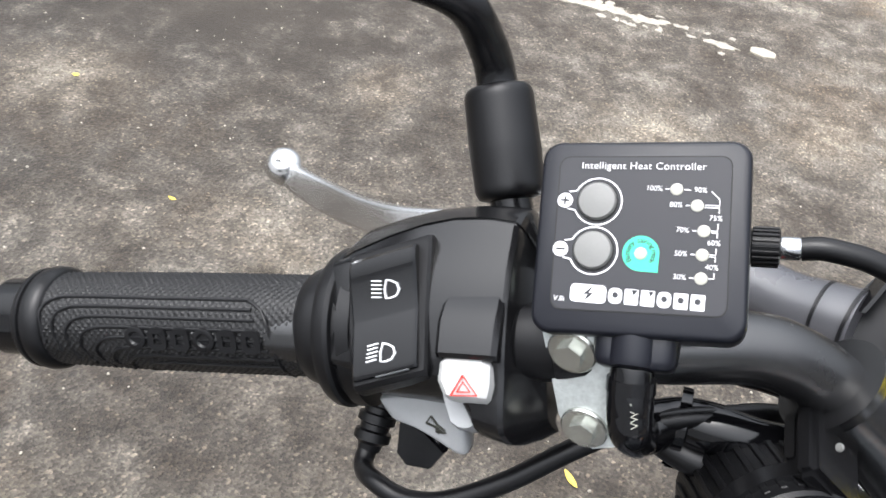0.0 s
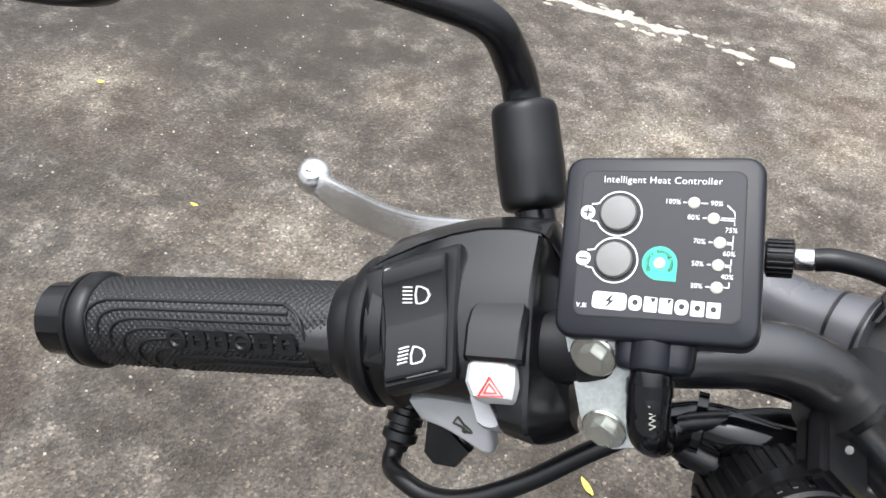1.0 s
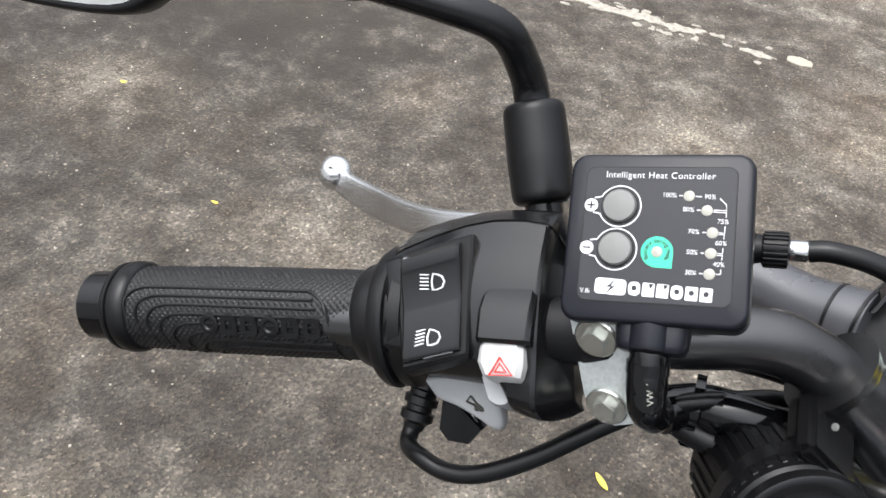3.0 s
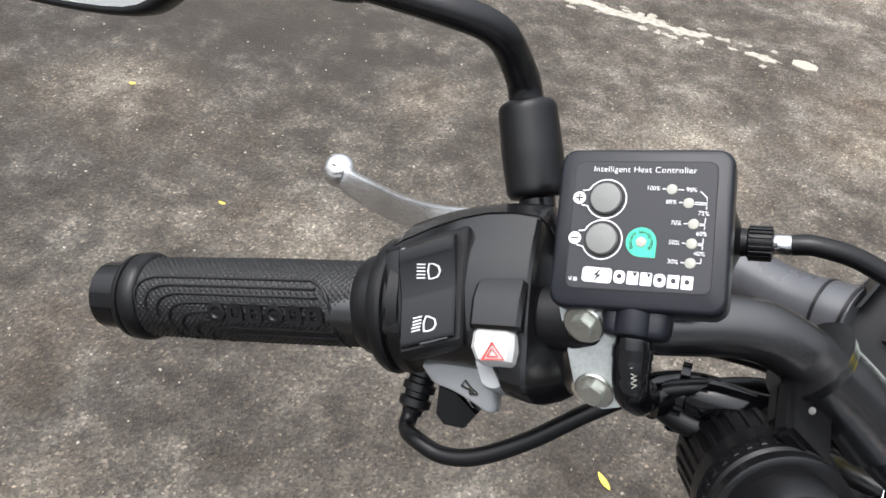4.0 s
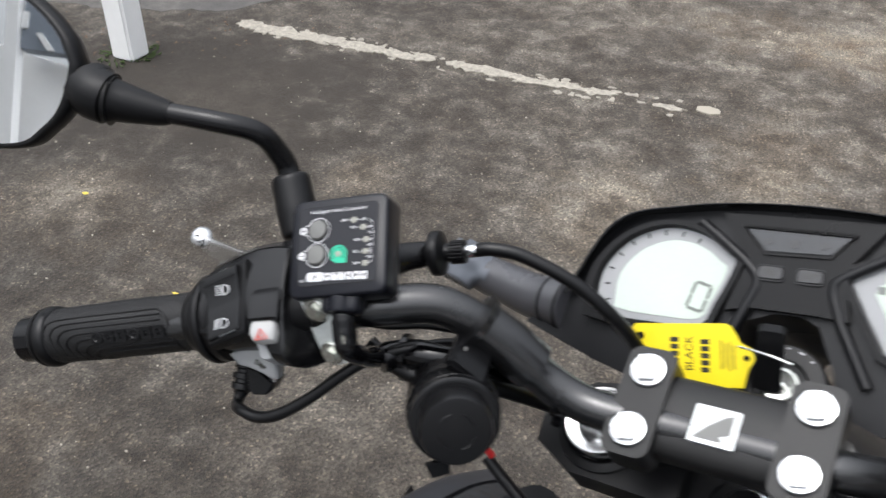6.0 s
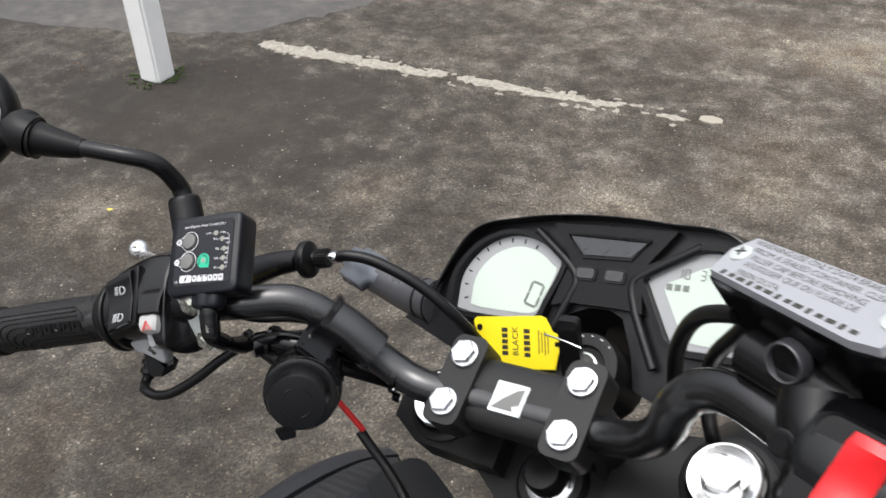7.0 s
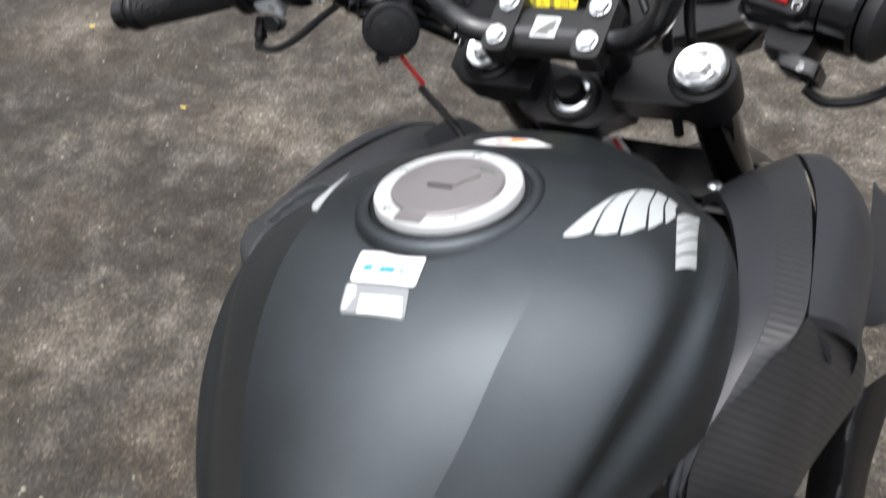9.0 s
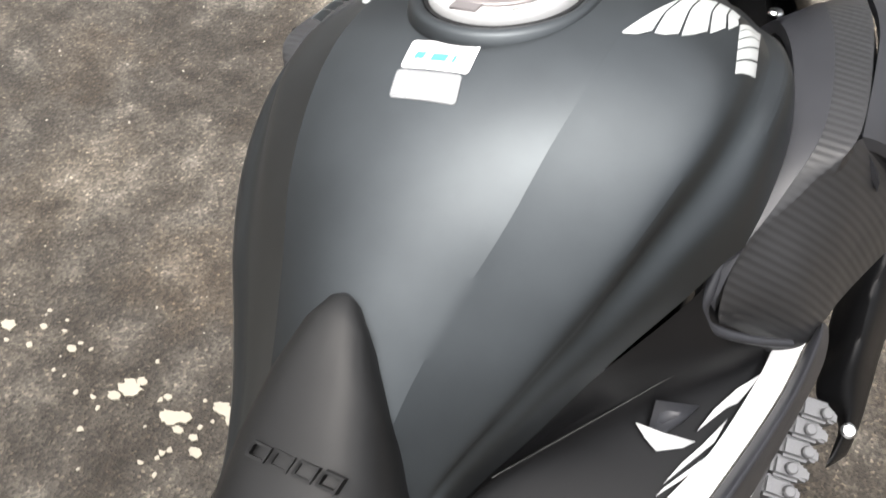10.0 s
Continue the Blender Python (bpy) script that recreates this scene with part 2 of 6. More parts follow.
    rr.inputs["To Min"].default_value, rr.inputs["To Max"].default_value = 0.70, 0.95
    link(patch.outputs["Fac"], rr.inputs["Value"])
    link(rr.outputs["Result"], b.inputs["Roughness"])
    b.inputs["Specular IOR Level"].default_value = 0.35
    bp = nt.nodes.new("ShaderNodeBump")
    bp.inputs["Strength"].default_value, bp.inputs["Distance"].default_value = 0.25 if smooth else 0.6, 0.004
    link(math2("ADD", stone.outputs["Fac"], vor.outputs["Distance"]), bp.inputs["Height"])
    link(bp.outputs["Normal"], b.inputs["Normal"])
    return m




def ridged(name, colour, pitch):
    """Dark panel moulded with fine parallel ridges."""
    m = surface(name, colour, 0.45, grain=2500, bump=0.05)
    nt = m.node_tree
    b = nt.nodes["Principled BSDF"]
    tc = nt.nodes.new("ShaderNodeTexCoord")
    mp = nt.nodes.new("ShaderNodeMapping")
    mp.inputs["Rotation"].default_value = (radians(-35), 0, radians(5))
    wv = nt.nodes.new("ShaderNodeTexWave")
    wv.bands_direction = "Y"
    wv.inputs["Scale"].default_value, wv.inputs["Distortion"].default_value = 0.314 / pitch, 0.4
    bp = nt.nodes.new("ShaderNodeBump")
    bp.inputs["Strength"].default_value, bp.inputs["Distance"].default_value = 0.42, 0.0008
    nt.links.new(tc.outputs["Object"], mp.inputs["Vector"])
    nt.links.new(mp.outputs["Vector"], wv.inputs["Vector"])
    nt.links.new(wv.outputs["Fac"], bp.inputs["Height"])
    nt.links.new(bp.outputs["Normal"], b.inputs["Normal"])
    return m


RIDGED = ridged("ridged_black_plastic", (0.020, 0.020, 0.0215), 0.0062)
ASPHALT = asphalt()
OLD_TARMAC = asphalt("smooth_grey_tarmac", True)

# ---- mesh helpers; shapes are given in the leaning motorcycle's own axes: x right, y ahead, z up ----
LEAN = Matrix.Rotation(radians(-12.0), 4, "Y")
V = Vector
WORLD_OF = {}


def spline(pts, per=8):
    p = [V(q) for q in pts]
    out = []
    for i in range(len(p) - 1):
        a, b, c, d = p[max(i - 1, 0)], p[i], p[i + 1], p[min(i + 2, len(p) - 1)]
        for k in range(per):
            t = k / per
            out.append(0.5 * (2 * b + (c - a) * t + (2 * a - 5 * b + 4 * c - d) * t * t + (3 * b - a - 3 * c + d) * t ** 3))
    return out + [p[-1]]


def loft(bm, rings, cap=True, closed=True):
    vs = [[bm.verts.new(q) for q in ring] for ring in rings]
    n = len(vs[0])
    for a, b in zip(vs, vs[1:]):
        for i in range(n if closed else n - 1):
            j = (i + 1) % n
            bm.faces.new((a[i], a[j], b[j], b[i]))
    if cap and closed:
        bm.faces.new(list(reversed(vs[0])))
        bm.faces.new(vs[-1])
    return bm


def tube(pts, radius, seg=16, per=8, smooth=True, bm=None):
    bm = bm or bmesh.new()
    path = spline(pts, per) if smooth else [V(q) for q in pts]
    n = len(path)
    rad = radius if callable(radius) else (lambda u: radius)
    side = None
    rings = []
    for i, q in enumerate(path):
        d = (path[min(i + 1, n - 1)] - path[max(i - 1, 0)]).normalized()
        if side is None:
            side = d.orthogonal().normalized()
        side = (side - d * side.dot(d)).normalized()
        up = d.cross(side)
        r = rad(i / (n - 1))
        rings.append([q + r * (math.cos(a) * side + math.sin(a) * up) for a in (2 * math.pi * k / seg for k in range(seg))])
    return loft(bm, rings)


def axes(origin, x, y):
    """A frame with its x and y ways; z stands on both."""
    x = V(x).normalized()
    z = x.cross(V(y)).normalized()
    y = z.cross(x)
    m = Matrix((x, y, z)).transposed().to_4x4()
    m.translation = V(origin)
    return m


def axis_z(origin, z):
    z = V(z).normalized()
    x = V((1, 0, 0)) if abs(z.x) < 0.9 else V((0, 1, 0))
    x = (x - z * x.dot(z)).normalized()
    return axes(origin, x, z.cross(x))


def lathe(profile, m=None, seg=28, bm=None):
    """Rings (radius, height) round the z of frame m."""
    bm = bm or bmesh.new()
    m = m or Matrix()
    rings = [[m @ V((r * math.cos(a), r * math.sin(a), h)) for a in (2 * math.pi * k / seg for k in range(seg))] for r, h in profile]
    return loft(bm, rings)


def bevelled(bm, width, seg=2, angle=0.5):
    if width:
        edges = [e for e in bm.edges if len(e.link_faces) == 2 and e.calc_face_angle(0) > angle]
        bmesh.ops.bevel(bm, geom=edges, offset=width, segments=seg, affect="EDGES", clamp_overlap=True)
    return bm


def box(m, size, bevel=0.001, seg=2, bm=None):
    b = bmesh.new()
    bmesh.ops.create_cube(b, size=1.0)
    bmesh.ops.scale(b, vec=size, verts=b.verts)
    bevelled(b, bevel, seg)
    b.transform(m)
    return merge(bm, b) if bm else b


def merge(bm, other):
    tmp = bpy.data.meshes.new("tmp")
    other.to_mesh(tmp)
    bm.from_mesh(tmp)
    bpy.data.meshes.remove(tmp)
    other.free()
    return bm


def smooth_outline(pts, per=4):
    p = [(x, y, 0) for x, y in pts]
    return [(q.x, q.y) for q in spline(p[-2:] + p + p[:2], per)[2 * per:-2 * per]][:len(pts) * per]


def prism(outline, m, z0, z1, bevel=0.0, seg=2, taper=1.0, bm=None):
    """An outline (x, y) of frame m, drawn out from z0 to z1."""
    b = bmesh.new()
    cx, cy = sum(p[0] for p in outline) / len(outline), sum(p[1] for p in outline) / len(outline)
    area = sum(p[0] * q[1] - q[0] * p[1] for p, q in zip(outline, outline[1:] + outline[:1]))
    pts = outline if area > 0 else list(reversed(outline))
    loft(b, [[V((x, y, z0)) for x, y in pts], [V((cx + (x - cx) * taper, cy + (y - cy) * taper, z1)) for x, y in pts]])
    bevelled(b, bevel, seg)
    b.transform(m)
    return merge(bm, b) if bm else b


def rounded(w, h, r, seg=5, cx=0.0, cy=0.0):
    out = []
    for sx, sy, a0 in ((1, 1, 0), (-1, 1, 90), (-1, -1, 180), (1, -1, 270)):
        for k in range(seg + 1):
            a = radians(a0 + 90 * k / seg)
            out.append((cx + sx * (w / 2 - r) + r * math.cos(a), cy + sy * (h / 2 - r) + r * math.sin(a)))
    return out


def disc(r, cx=0.0, cy=0.0, seg=24):
    return [(cx + r * math.cos(2 * math.pi * k / seg), cy + r * math.sin(2 * math.pi * k / seg)) for k in range(seg)]


def strip(points, width, m, z0, z1):
    """A line of that width along (x, y) points of frame m."""
    left, right = [], []
    n = len(points)
    for i, p in enumerate(points):
        a, b = V(points[max(i - 1, 0)]), V(points[min(i + 1, n - 1)])
        d = (b - a).normalized()
        o = V((-d.y, d.x)) * width / 2
        left.append((p[0] + o.x, p[1] + o.y))
        right.append((p[0] - o.x, p[1] - o.y))
    b = bmesh.new()
    loft(b, [[V((*l, z0)), V((*r, z0)), V((*r, z1)), V((*l, z1))] for l, r in zip(left, right)])
    b.transform(m)
    return b


def words(text, size, m, depth=0.00008, spread=1.0, align="CENTER", thin=0.0):
    """Lettering on the plane of frame m, its middle at the frame's origin."""
    c = bpy.data.curves.new("words", "FONT")
    c.body, c.size, c.extrude, c.align_x, c.align_y, c.space_character = text, size, depth, align, "CENTER", spread
    c.resolution_u, c.offset = 3, -thin * size
    o = bpy.data.objects.new("words", c)
    mesh = bpy.data.meshes.new_from_object(o)
    bm = bmesh.new()
    bm.from_mesh(mesh)
    bpy.data.objects.remove(o)
    bpy.data.curves.remove(c)
    bpy.data.meshes.remove(mesh)
    bm.transform(m)
    return bm


def thing(name, base, label, category, group="", kind="", upright=False):
    """An empty at its base, on the leaning axes or upright in the world."""
    ob = new(name)
    w = Matrix.Translation(base) if upright else LEAN @ Matrix.Translation(base)
    ob.matrix_world = w
    ob.empty_display_size = 0.05
    WORLD_OF[ob.name] = w if upright else Matrix.Translation(base)
    return tagged(ob, label, category, group, kind)


def part(name, bm, material, parent, label="", smooth=35.0):
    """Links a bmesh as one mesh under a thing or a part."""
    bmesh.ops.recalc_face_normals(bm, faces=bm.faces)
    bm.transform(WORLD_OF[parent.name].inverted())
    me = bpy.data.meshes.new(name)
    bm.to_mesh(me)
    bm.free()
    me.materials.append(material)
    me.shade_smooth()
    if smooth < 180:
        me.set_sharp_from_angle(angle=radians(smooth))
    ob = new(name, me)
    ob.parent = parent
    WORLD_OF[ob.name] = WORLD_OF[parent.name]
    return tagged(ob, label)


def solo(name, bm, material, label, category, kind="", group=""):
    """A thing of one mesh, in world axes."""
    bmesh.ops.recalc_face_normals(bm, faces=bm.faces)
    me = bpy.data.meshes.new(name)
    bm.to_mesh(me)
    bm.free()
    me.materials.append(material)
    me.shade_smooth()
    me.set_sharp_from_angle(angle=radians(35))
    return tagged(new(name, me), label, category, group, kind)


def hex_bolt(name, m, r, parent, material, label="", flange=1.35, height=0.7):
    bm = lathe([(r * flange, 0), (r * flange, r * 0.18), (r * flange * 0.93, r * 0.3), (r * 0.9, r * 0.34)], m, 28)
    head = prism(disc(r, seg=6), m, r * 0.3, r * height, r * 0.1, 2, 0.97)
    return part(name, merge(bm, head), material, parent, label)


# ---- the ground ----
bm = bmesh.new()
bmesh.ops.create_grid(bm, x_segments=60, y_segments=60, size=60)
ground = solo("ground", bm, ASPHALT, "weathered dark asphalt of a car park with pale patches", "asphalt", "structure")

# ---- the motorcycle ----
bike = thing("motorcycle", (0, -0.45, 0), "matt black naked motorcycle leaning on its side stand on asphalt", "motorcycle")
STEER = radians(5.0)  # the bars are turned a little to the right
YOKE = axes((0.001, -0.03, 1.07), (math.cos(STEER), -math.sin(STEER), 0), (0.891 * math.sin(STEER), 0.891 * math.cos(STEER), 0.454))
GRIP_L = axes((-0.29, -0.09, 1.155), (0.9746, 0.181, 0.1323), (-0.223, 0.7226, 0.6543))
HOLD_L = axes(GRIP_L @ Vector((0, 0.0015, -0.006)), GRIP_L.to_3x3() @ Vector((0.138, 0.0049, -0.010)), GRIP_L.to_3x3() @ Vector((0, 1, 0)))
GRIP_R = axes((0.2774, -0.1396, 1.155), (0.9283, -0.3475, -0.1323), (0.3451, 0.6729, 0.6543))
MIDDLE, ACROSS = V((0.002, -0.02, 0)), V((math.cos(STEER), -math.sin(STEER), 0))


def over(p):
    """The place on the other half of the bars."""
    p = V(p)
    return p - 2 * (p - MIDDLE).dot(ACROSS) * ACROSS

GAUGE = axes((0.006, 0.103, 1.1048), (1, -0.08, 0.05), (0, 0.7, 0.71))


def shift(m, x=0, y=0, z=0, rz=0, rx=0, ry=0):
    return m @ pose(x, y, z, rx, ry, rz)


# fuel tank: stations along y: centre height, crease (x, z), side, shoulder, lower edge
TANK = [
    (-0.080, 0.965, (0.046, 0.962), (0.070, 0.955), (0.088, 0.940), (0.085, 0.900)),
    (-0.088, 1.014, (0.054, 1.008), (0.082, 0.990), (0.104, 0.962), (0.100, 0.900)),
    (-0.103, 1.036, (0.064, 1.028), (0.098, 1.012), (0.130, 0.976), (0.126, 0.900)),
    (-0.145, 1.050, (0.077, 1.041), (0.117, 1.024), (0.156, 0.988), (0.154, 0.900)),
    (-0.180, 1.063, (0.088, 1.055), (0.138, 1.036), (0.179, 1.000), (0.178, 0.900)),
    (-0.220, 1.073, (0.095, 1.066), (0.154, 1.047), (0.195, 1.005), (0.196, 0.900)),
    (-0.270, 1.079, (0.098, 1.072), (0.161, 1.050), (0.199, 1.002), (0.203, 0.900)),
    (-0.320, 1.078, (0.098, 1.069), (0.162, 1.040), (0.192, 0.992), (0.196, 0.950)),
    (-0.370, 1.066, (0.092, 1.054), (0.151, 1.019), (0.171, 0.974), (0.173, 0.942)),
    (-0.420, 1.042, (0.082, 1.026), (0.131, 0.988), (0.145, 0.950), (0.145, 0.926)),
    (-0.470, 1.008, (0.064, 0.990), (0.105, 0.954), (0.116, 0.925), (0.115, 0.900)),
    (-0.520, 0.968, (0.050, 0.950), (0.076, 0.914), (0.083, 0.892), (0.082, 0.870)),
    (-0.570, 0.925, (0.044, 0.908), (0.054, 0.885), (0.070, 0.872), (0.066, 0.850)),
]
# the side that the motorcycle leans to is a little fuller at the knee
TANK_LEFT = [
    (-0.080, 0.965, (0.046, 0.962), (0.070, 0.955), (0.088, 0.940), (0.085, 0.870)),
    (-0.088, 1.014, (0.054, 1.008), (0.082, 0.990), (0.104, 0.962), (0.100, 0.870)),
    (-0.103, 1.036, (0.062, 1.028), (0.090, 1.008), (0.118, 0.972), (0.115, 0.870)),
    (-0.145, 1.050, (0.076, 1.041), (0.108, 1.018), (0.142, 0.982), (0.140, 0.870)),
    (-0.180, 1.063, (0.087, 1.055), (0.128, 1.030), (0.165, 0.994), (0.165, 0.870)),
    (-0.220, 1.073, (0.094, 1.066), (0.148, 1.039), (0.187, 1.000), (0.188, 0.870)),
    (-0.270, 1.079, (0.098, 1.072), (0.160, 1.043), (0.199, 0.998), (0.203, 0.870)),
    (-0.320, 1.078, (0.098, 1.069), (0.158, 1.034), (0.205, 0.978), (0.206, 0.860)),
    (-0.370, 1.066, (0.092, 1.054), (0.142, 1.014), (0.201, 0.948), (0.199, 0.840)),
    (-0.420, 1.042, (0.082, 1.026), (0.122, 0.984), (0.181, 0.918), (0.177, 0.820)),
    (-0.470, 1.008, (0.064, 0.990), (0.097, 0.950), (0.152, 0.886), (0.146, 0.800)),
    (-0.520, 0.968, (0.050, 0.950), (0.077, 0.914), (0.124, 0.860), (0.118, 0.780)),
    (-0.570, 0.925, (0.044, 0.908), (0.067, 0.880), (0.106, 0.838), (0.102, 0.770)),
]
TANK_Y = np.array([s[0] for s in TANK])[::-1]


def tank_value(y, pick, table=TANK):
    vals = np.array([pick(s) for s in table])[::-1]
    i = int(np.clip(np.searchsorted(TANK_Y, y) - 1, 0, len(TANK_Y) - 2))
    t = (y - TANK_Y[i]) / (TANK_Y[i + 1] - TANK_Y[i])
    p = [vals[int(np.clip(k, 0, len(vals) - 1))] for k in (i - 1, i, i + 1, i + 2)]
    return 0.5 * (2 * p[1] + (p[2] - p[0]) * t + (2 * p[0] - 5 * p[1] + 4 * p[2] - p[3]) * t * t + (3 * p[1] - p[0] - 3 * p[2] + p[3]) * t ** 3)


TWIST = 0.045  # the tank sits a shade more upright than the forks


def tank_section(y, table=TANK):
    zc = tank_value(y, lambda s: s[1])
    pts = [(tank_value(y, lambda s, k=k: s[k][0], table), tank_value(y, lambda s, k=k: s[k][1], table)) for k in (2, 3, 4, 5)]
    cx, cz = pts[0]
    half = [(cx * u, zc - (zc - cz) * u ** 2.0) for u in (0, 0.12, 0.24, 0.36, 0.48, 0.60, 0.72, 0.84, 0.93)]
    hollow = 0.003 * float(np.clip((-y - 0.28) / 0.08, 0, 1) * np.clip((y + 0.47) / 0.09, 0, 1))
    (ax, az), (bx, bz) = pts[1], pts[2]
    groove = ((ax + bx) / 2 - hollow, (az + bz) / 2 - hollow * 0.6)
    pts = [pts[0], pts[1], groove, pts[2], pts[3]]
    side = spline([(x, 0, z) for x, z in pts], 9)
    return half + [(q.x, q.z) for q in side]


def tank_top(x, y):
    sec = tank_section(y)
    n = len(sec) - 11
    return float(np.interp(abs(x), [p[0] for p in sec[:n]], [p[1] for p in sec[:n]])) + TWIST * x


def on_tank(x, y, lift=0.0008):
    return V((x, y, tank_top(x, y) + lift))


def tank_patch(outline, lift=0.0007, thick=0.0006, cell=0.004):
    """A thin film that follows the tank within an outline (x, y): cut from a fine grid of quads."""
    b = bmesh.new()
    b.faces.new([b.verts.new((x, y, 0)) for x, y in outline])
    xs, ys = [p[0] for p in outline], [p[1] for p in outline]
    for lo, hi, no in ((min(xs), max(xs), (1, 0, 0)), (min(ys), max(ys), (0, 1, 0))):
        k = lo + cell
        while k < hi:
            bmesh.ops.bisect_plane(b, geom=b.verts[:] + b.edges[:] + b.faces[:], plane_co=(k, k, 0), plane_no=no)
            k += cell
    top = b.faces[:]
    ext = bmesh.ops.extrude_face_region(b, geom=top)
    raised = {v for v in ext["geom"] if isinstance(v, bmesh.types.BMVert)}
    for v in b.verts:
        v.co.z = tank_top(v.co.x, v.co.y) + lift - (0 if v in raised else thick)
    return b


bm = bmesh.new()
rings = []
for y in np.linspace(-0.080, -0.57, 134):
    sec, sec_l = tank_section(float(y)), tank_section(float(y), TANK_LEFT)
    rings.append([V((x, y, z + TWIST * x)) for x, z in reversed(sec)] + [V((-x, y, z - TWIST * x)) for x, z in sec_l[1:]])
loft(bm, rings, cap=True, closed=True)
tank = part("fuel_tank", bm, TANK_PAINT, bike, "matt black metallic fuel tank with creased sides", 11)

# filler cap in its collar
CAP = axes((0.0035, -0.2525, 1.0775), (1, 0, 0), (0, 0.99, -0.12))
part("filler_collar", lathe([(0.070, -0.008), (0.068, -0.0005), (0.064, 0.0018), (0.060, 0.0018), (0.0580, 0.0002), (0.0568, -0.006)], CAP, 64), TANK_PAINT, tank, smooth=60)
part("filler_groove", lathe([(0.0572, -0.004), (0.0572, 0.0005), (0.0535, 0.0005), (0.0535, -0.004)], CAP, 64), DARK_STEEL, tank)
cap_ring = part("filler_ring", lathe([(0.0540, 0.0), (0.0538, 0.0060), (0.0530, 0.0072), (0.0415, 0.0076), (0.0405, 0.0068), (0.0405, 0.0)], CAP, 64), FILLER_SILVER, bike, "bright aluminium filler ring")
filler_cap = part("filler_cap", lathe([(0.0403, 0.001), (0.0403, 0.0086), (0.0395, 0.0094), (0.030, 0.0098), (0.0, 0.0100)], CAP, 64), CAP_GREY, bike, "grey-brown lockable fuel cap")
for a in (20, 80, 140, 200, 320):
    m = shift(CAP, 0.0475 * math.cos(radians(a)), 0.0475 * math.sin(radians(a)), 0.0074)
    part("cap_screw", lathe([(0.0032, 0), (0.0032, 0.0004), (0.0022, 0.0005), (0.0020, -0.0004), (0.0, -0.0004)], m, 14), DULL_ZINC, cap_ring)
part("lock_cover", prism([(-0.012, -0.006), (-0.019, 0.006), (-0.010, 0.016), (-0.004, 0.022), (0.016, 0.022), (0.022, 0.012), (0.012, 0.0), (0.011, -0.006)], shift(CAP, -0.002, 0.002, 0.0095), 0, 0.0017, 0.0006), CAP_GREY, filler_cap, "raised lock cover")
part("lock_slot", box(shift(CAP, -0.003, -0.0062, 0.0102), (0.020, 0.0016, 0.0008), 0.0), DARK_STEEL, filler_cap)
# thin raised crescent whose darker colour paints the shade of a finger recess
part("recess_shade", prism([(-0.010, 0.0195), (0.000, 0.0262), (0.012, 0.0285), (0.024, 0.0255), (0.0315, 0.0165), (0.024, 0.0195), (0.012, 0.0212), (0.000, 0.0205)], CAP, 0.009, 0.0101, 0.0), BUTTON_GREY, filler_cap)
for k in range(5):
    sm = shift(CAP, 0.0475 * math.cos(radians(18 + 72 * k)), 0.0475 * math.sin(radians(18 + 72 * k)), 0.0072)
    part("ring_screw", lathe([(0.0030, -0.001), (0.0030, 0.0004), (0.0024, 0.0008), (0.0013, 0.0008), (0.0011, -0.0004), (0.0, -0.0004)], sm, 16), DULL_BOLT, cap_ring)
part("hinge_tab", prism(rounded(0.020, 0.012, 0.0015), shift(CAP, -0.006, -0.0445, 0.0), 0.006, 0.0088, 0.0006), CAP_GREY, filler_cap)

# stickers and decals
sticker = thing("information_sticker", on_tank(0, -0.335), "white information sticker with blue print on fuel tank", "sticker")
part("sheet", tank_patch([(-0.0305, -0.3235), (-0.0290, -0.3217), (0.0180, -0.3195), (0.0202, -0.3212), (0.0226, -0.3420), (0.0210, -0.3440), (-0.0255, -0.3460), (-0.0277, -0.3440)]), STICKER, sticker)
for k, (cx, w) in enumerate(((-0.018, 0.007), (-0.003, 0.011), (0.008, 0.002))):
    part("print", tank_patch([(cx - w / 2, -0.3320), (cx + w / 2, -0.3312), (cx + w / 2, -0.3372), (cx - w / 2, -0.3380)], 0.0011), BLUE_INK, sticker)
sticker2 = thing("battery_sticker", on_tank(0, -0.36), "silver and white battery sticker on fuel tank", "sticker")
part("sheet", tank_patch([(-0.0282, -0.3495), (-0.0265, -0.3478), (0.0180, -0.3458), (0.0200, -0.3472), (0.0250, -0.3650), (0.0235, -0.3672), (-0.0215, -0.3692), (-0.0240, -0.3670)]), GREY_PLASTIC, sticker2)
part("print", tank_patch([(-0.0130, -0.3560), (0.0185, -0.3538), (0.0228, -0.3655), (-0.0100, -0.3678)], 0.0011), STICKER, sticker2)
part("print", tank_patch([(-0.0260, -0.3505), (-0.0195, -0.3500), (-0.0170, -0.3560), (-0.0195, -0.3655), (-0.0225, -0.3665)], 0.0011), STICKER, sticker2)
lozenge = thing("charge_point_sticker", on_tank(0, -0.143), "white lozenge sticker with an orange flash on tank", "sticker")
part("sheet", tank_patch([(-0.034, -0.143), (-0.018, -0.134), (0.014, -0.134), (0.036, -0.143), (0.016, -0.1525), (-0.016, -0.1525)], cell=0.002), STICKER, lozenge)
part("flash", tank_patch([(-0.0150, -0.1405), (-0.0040, -0.1440), (0.0035, -0.1395), (-0.0020, -0.1375), (0.0080, -0.1378), (0.0160, -0.1435), (0.0060, -0.1420), (0.0010, -0.1475), (-0.0080, -0.1475)], 0.0017, cell=0.002), ORANGE_INK, lozenge)
part("flash_edge", tank_patch([(-0.0145, -0.1405), (-0.0070, -0.1450), (0.0000, -0.1474), (-0.0085, -0.1480)], 0.0020, cell=0.002), RED_INK, lozenge)

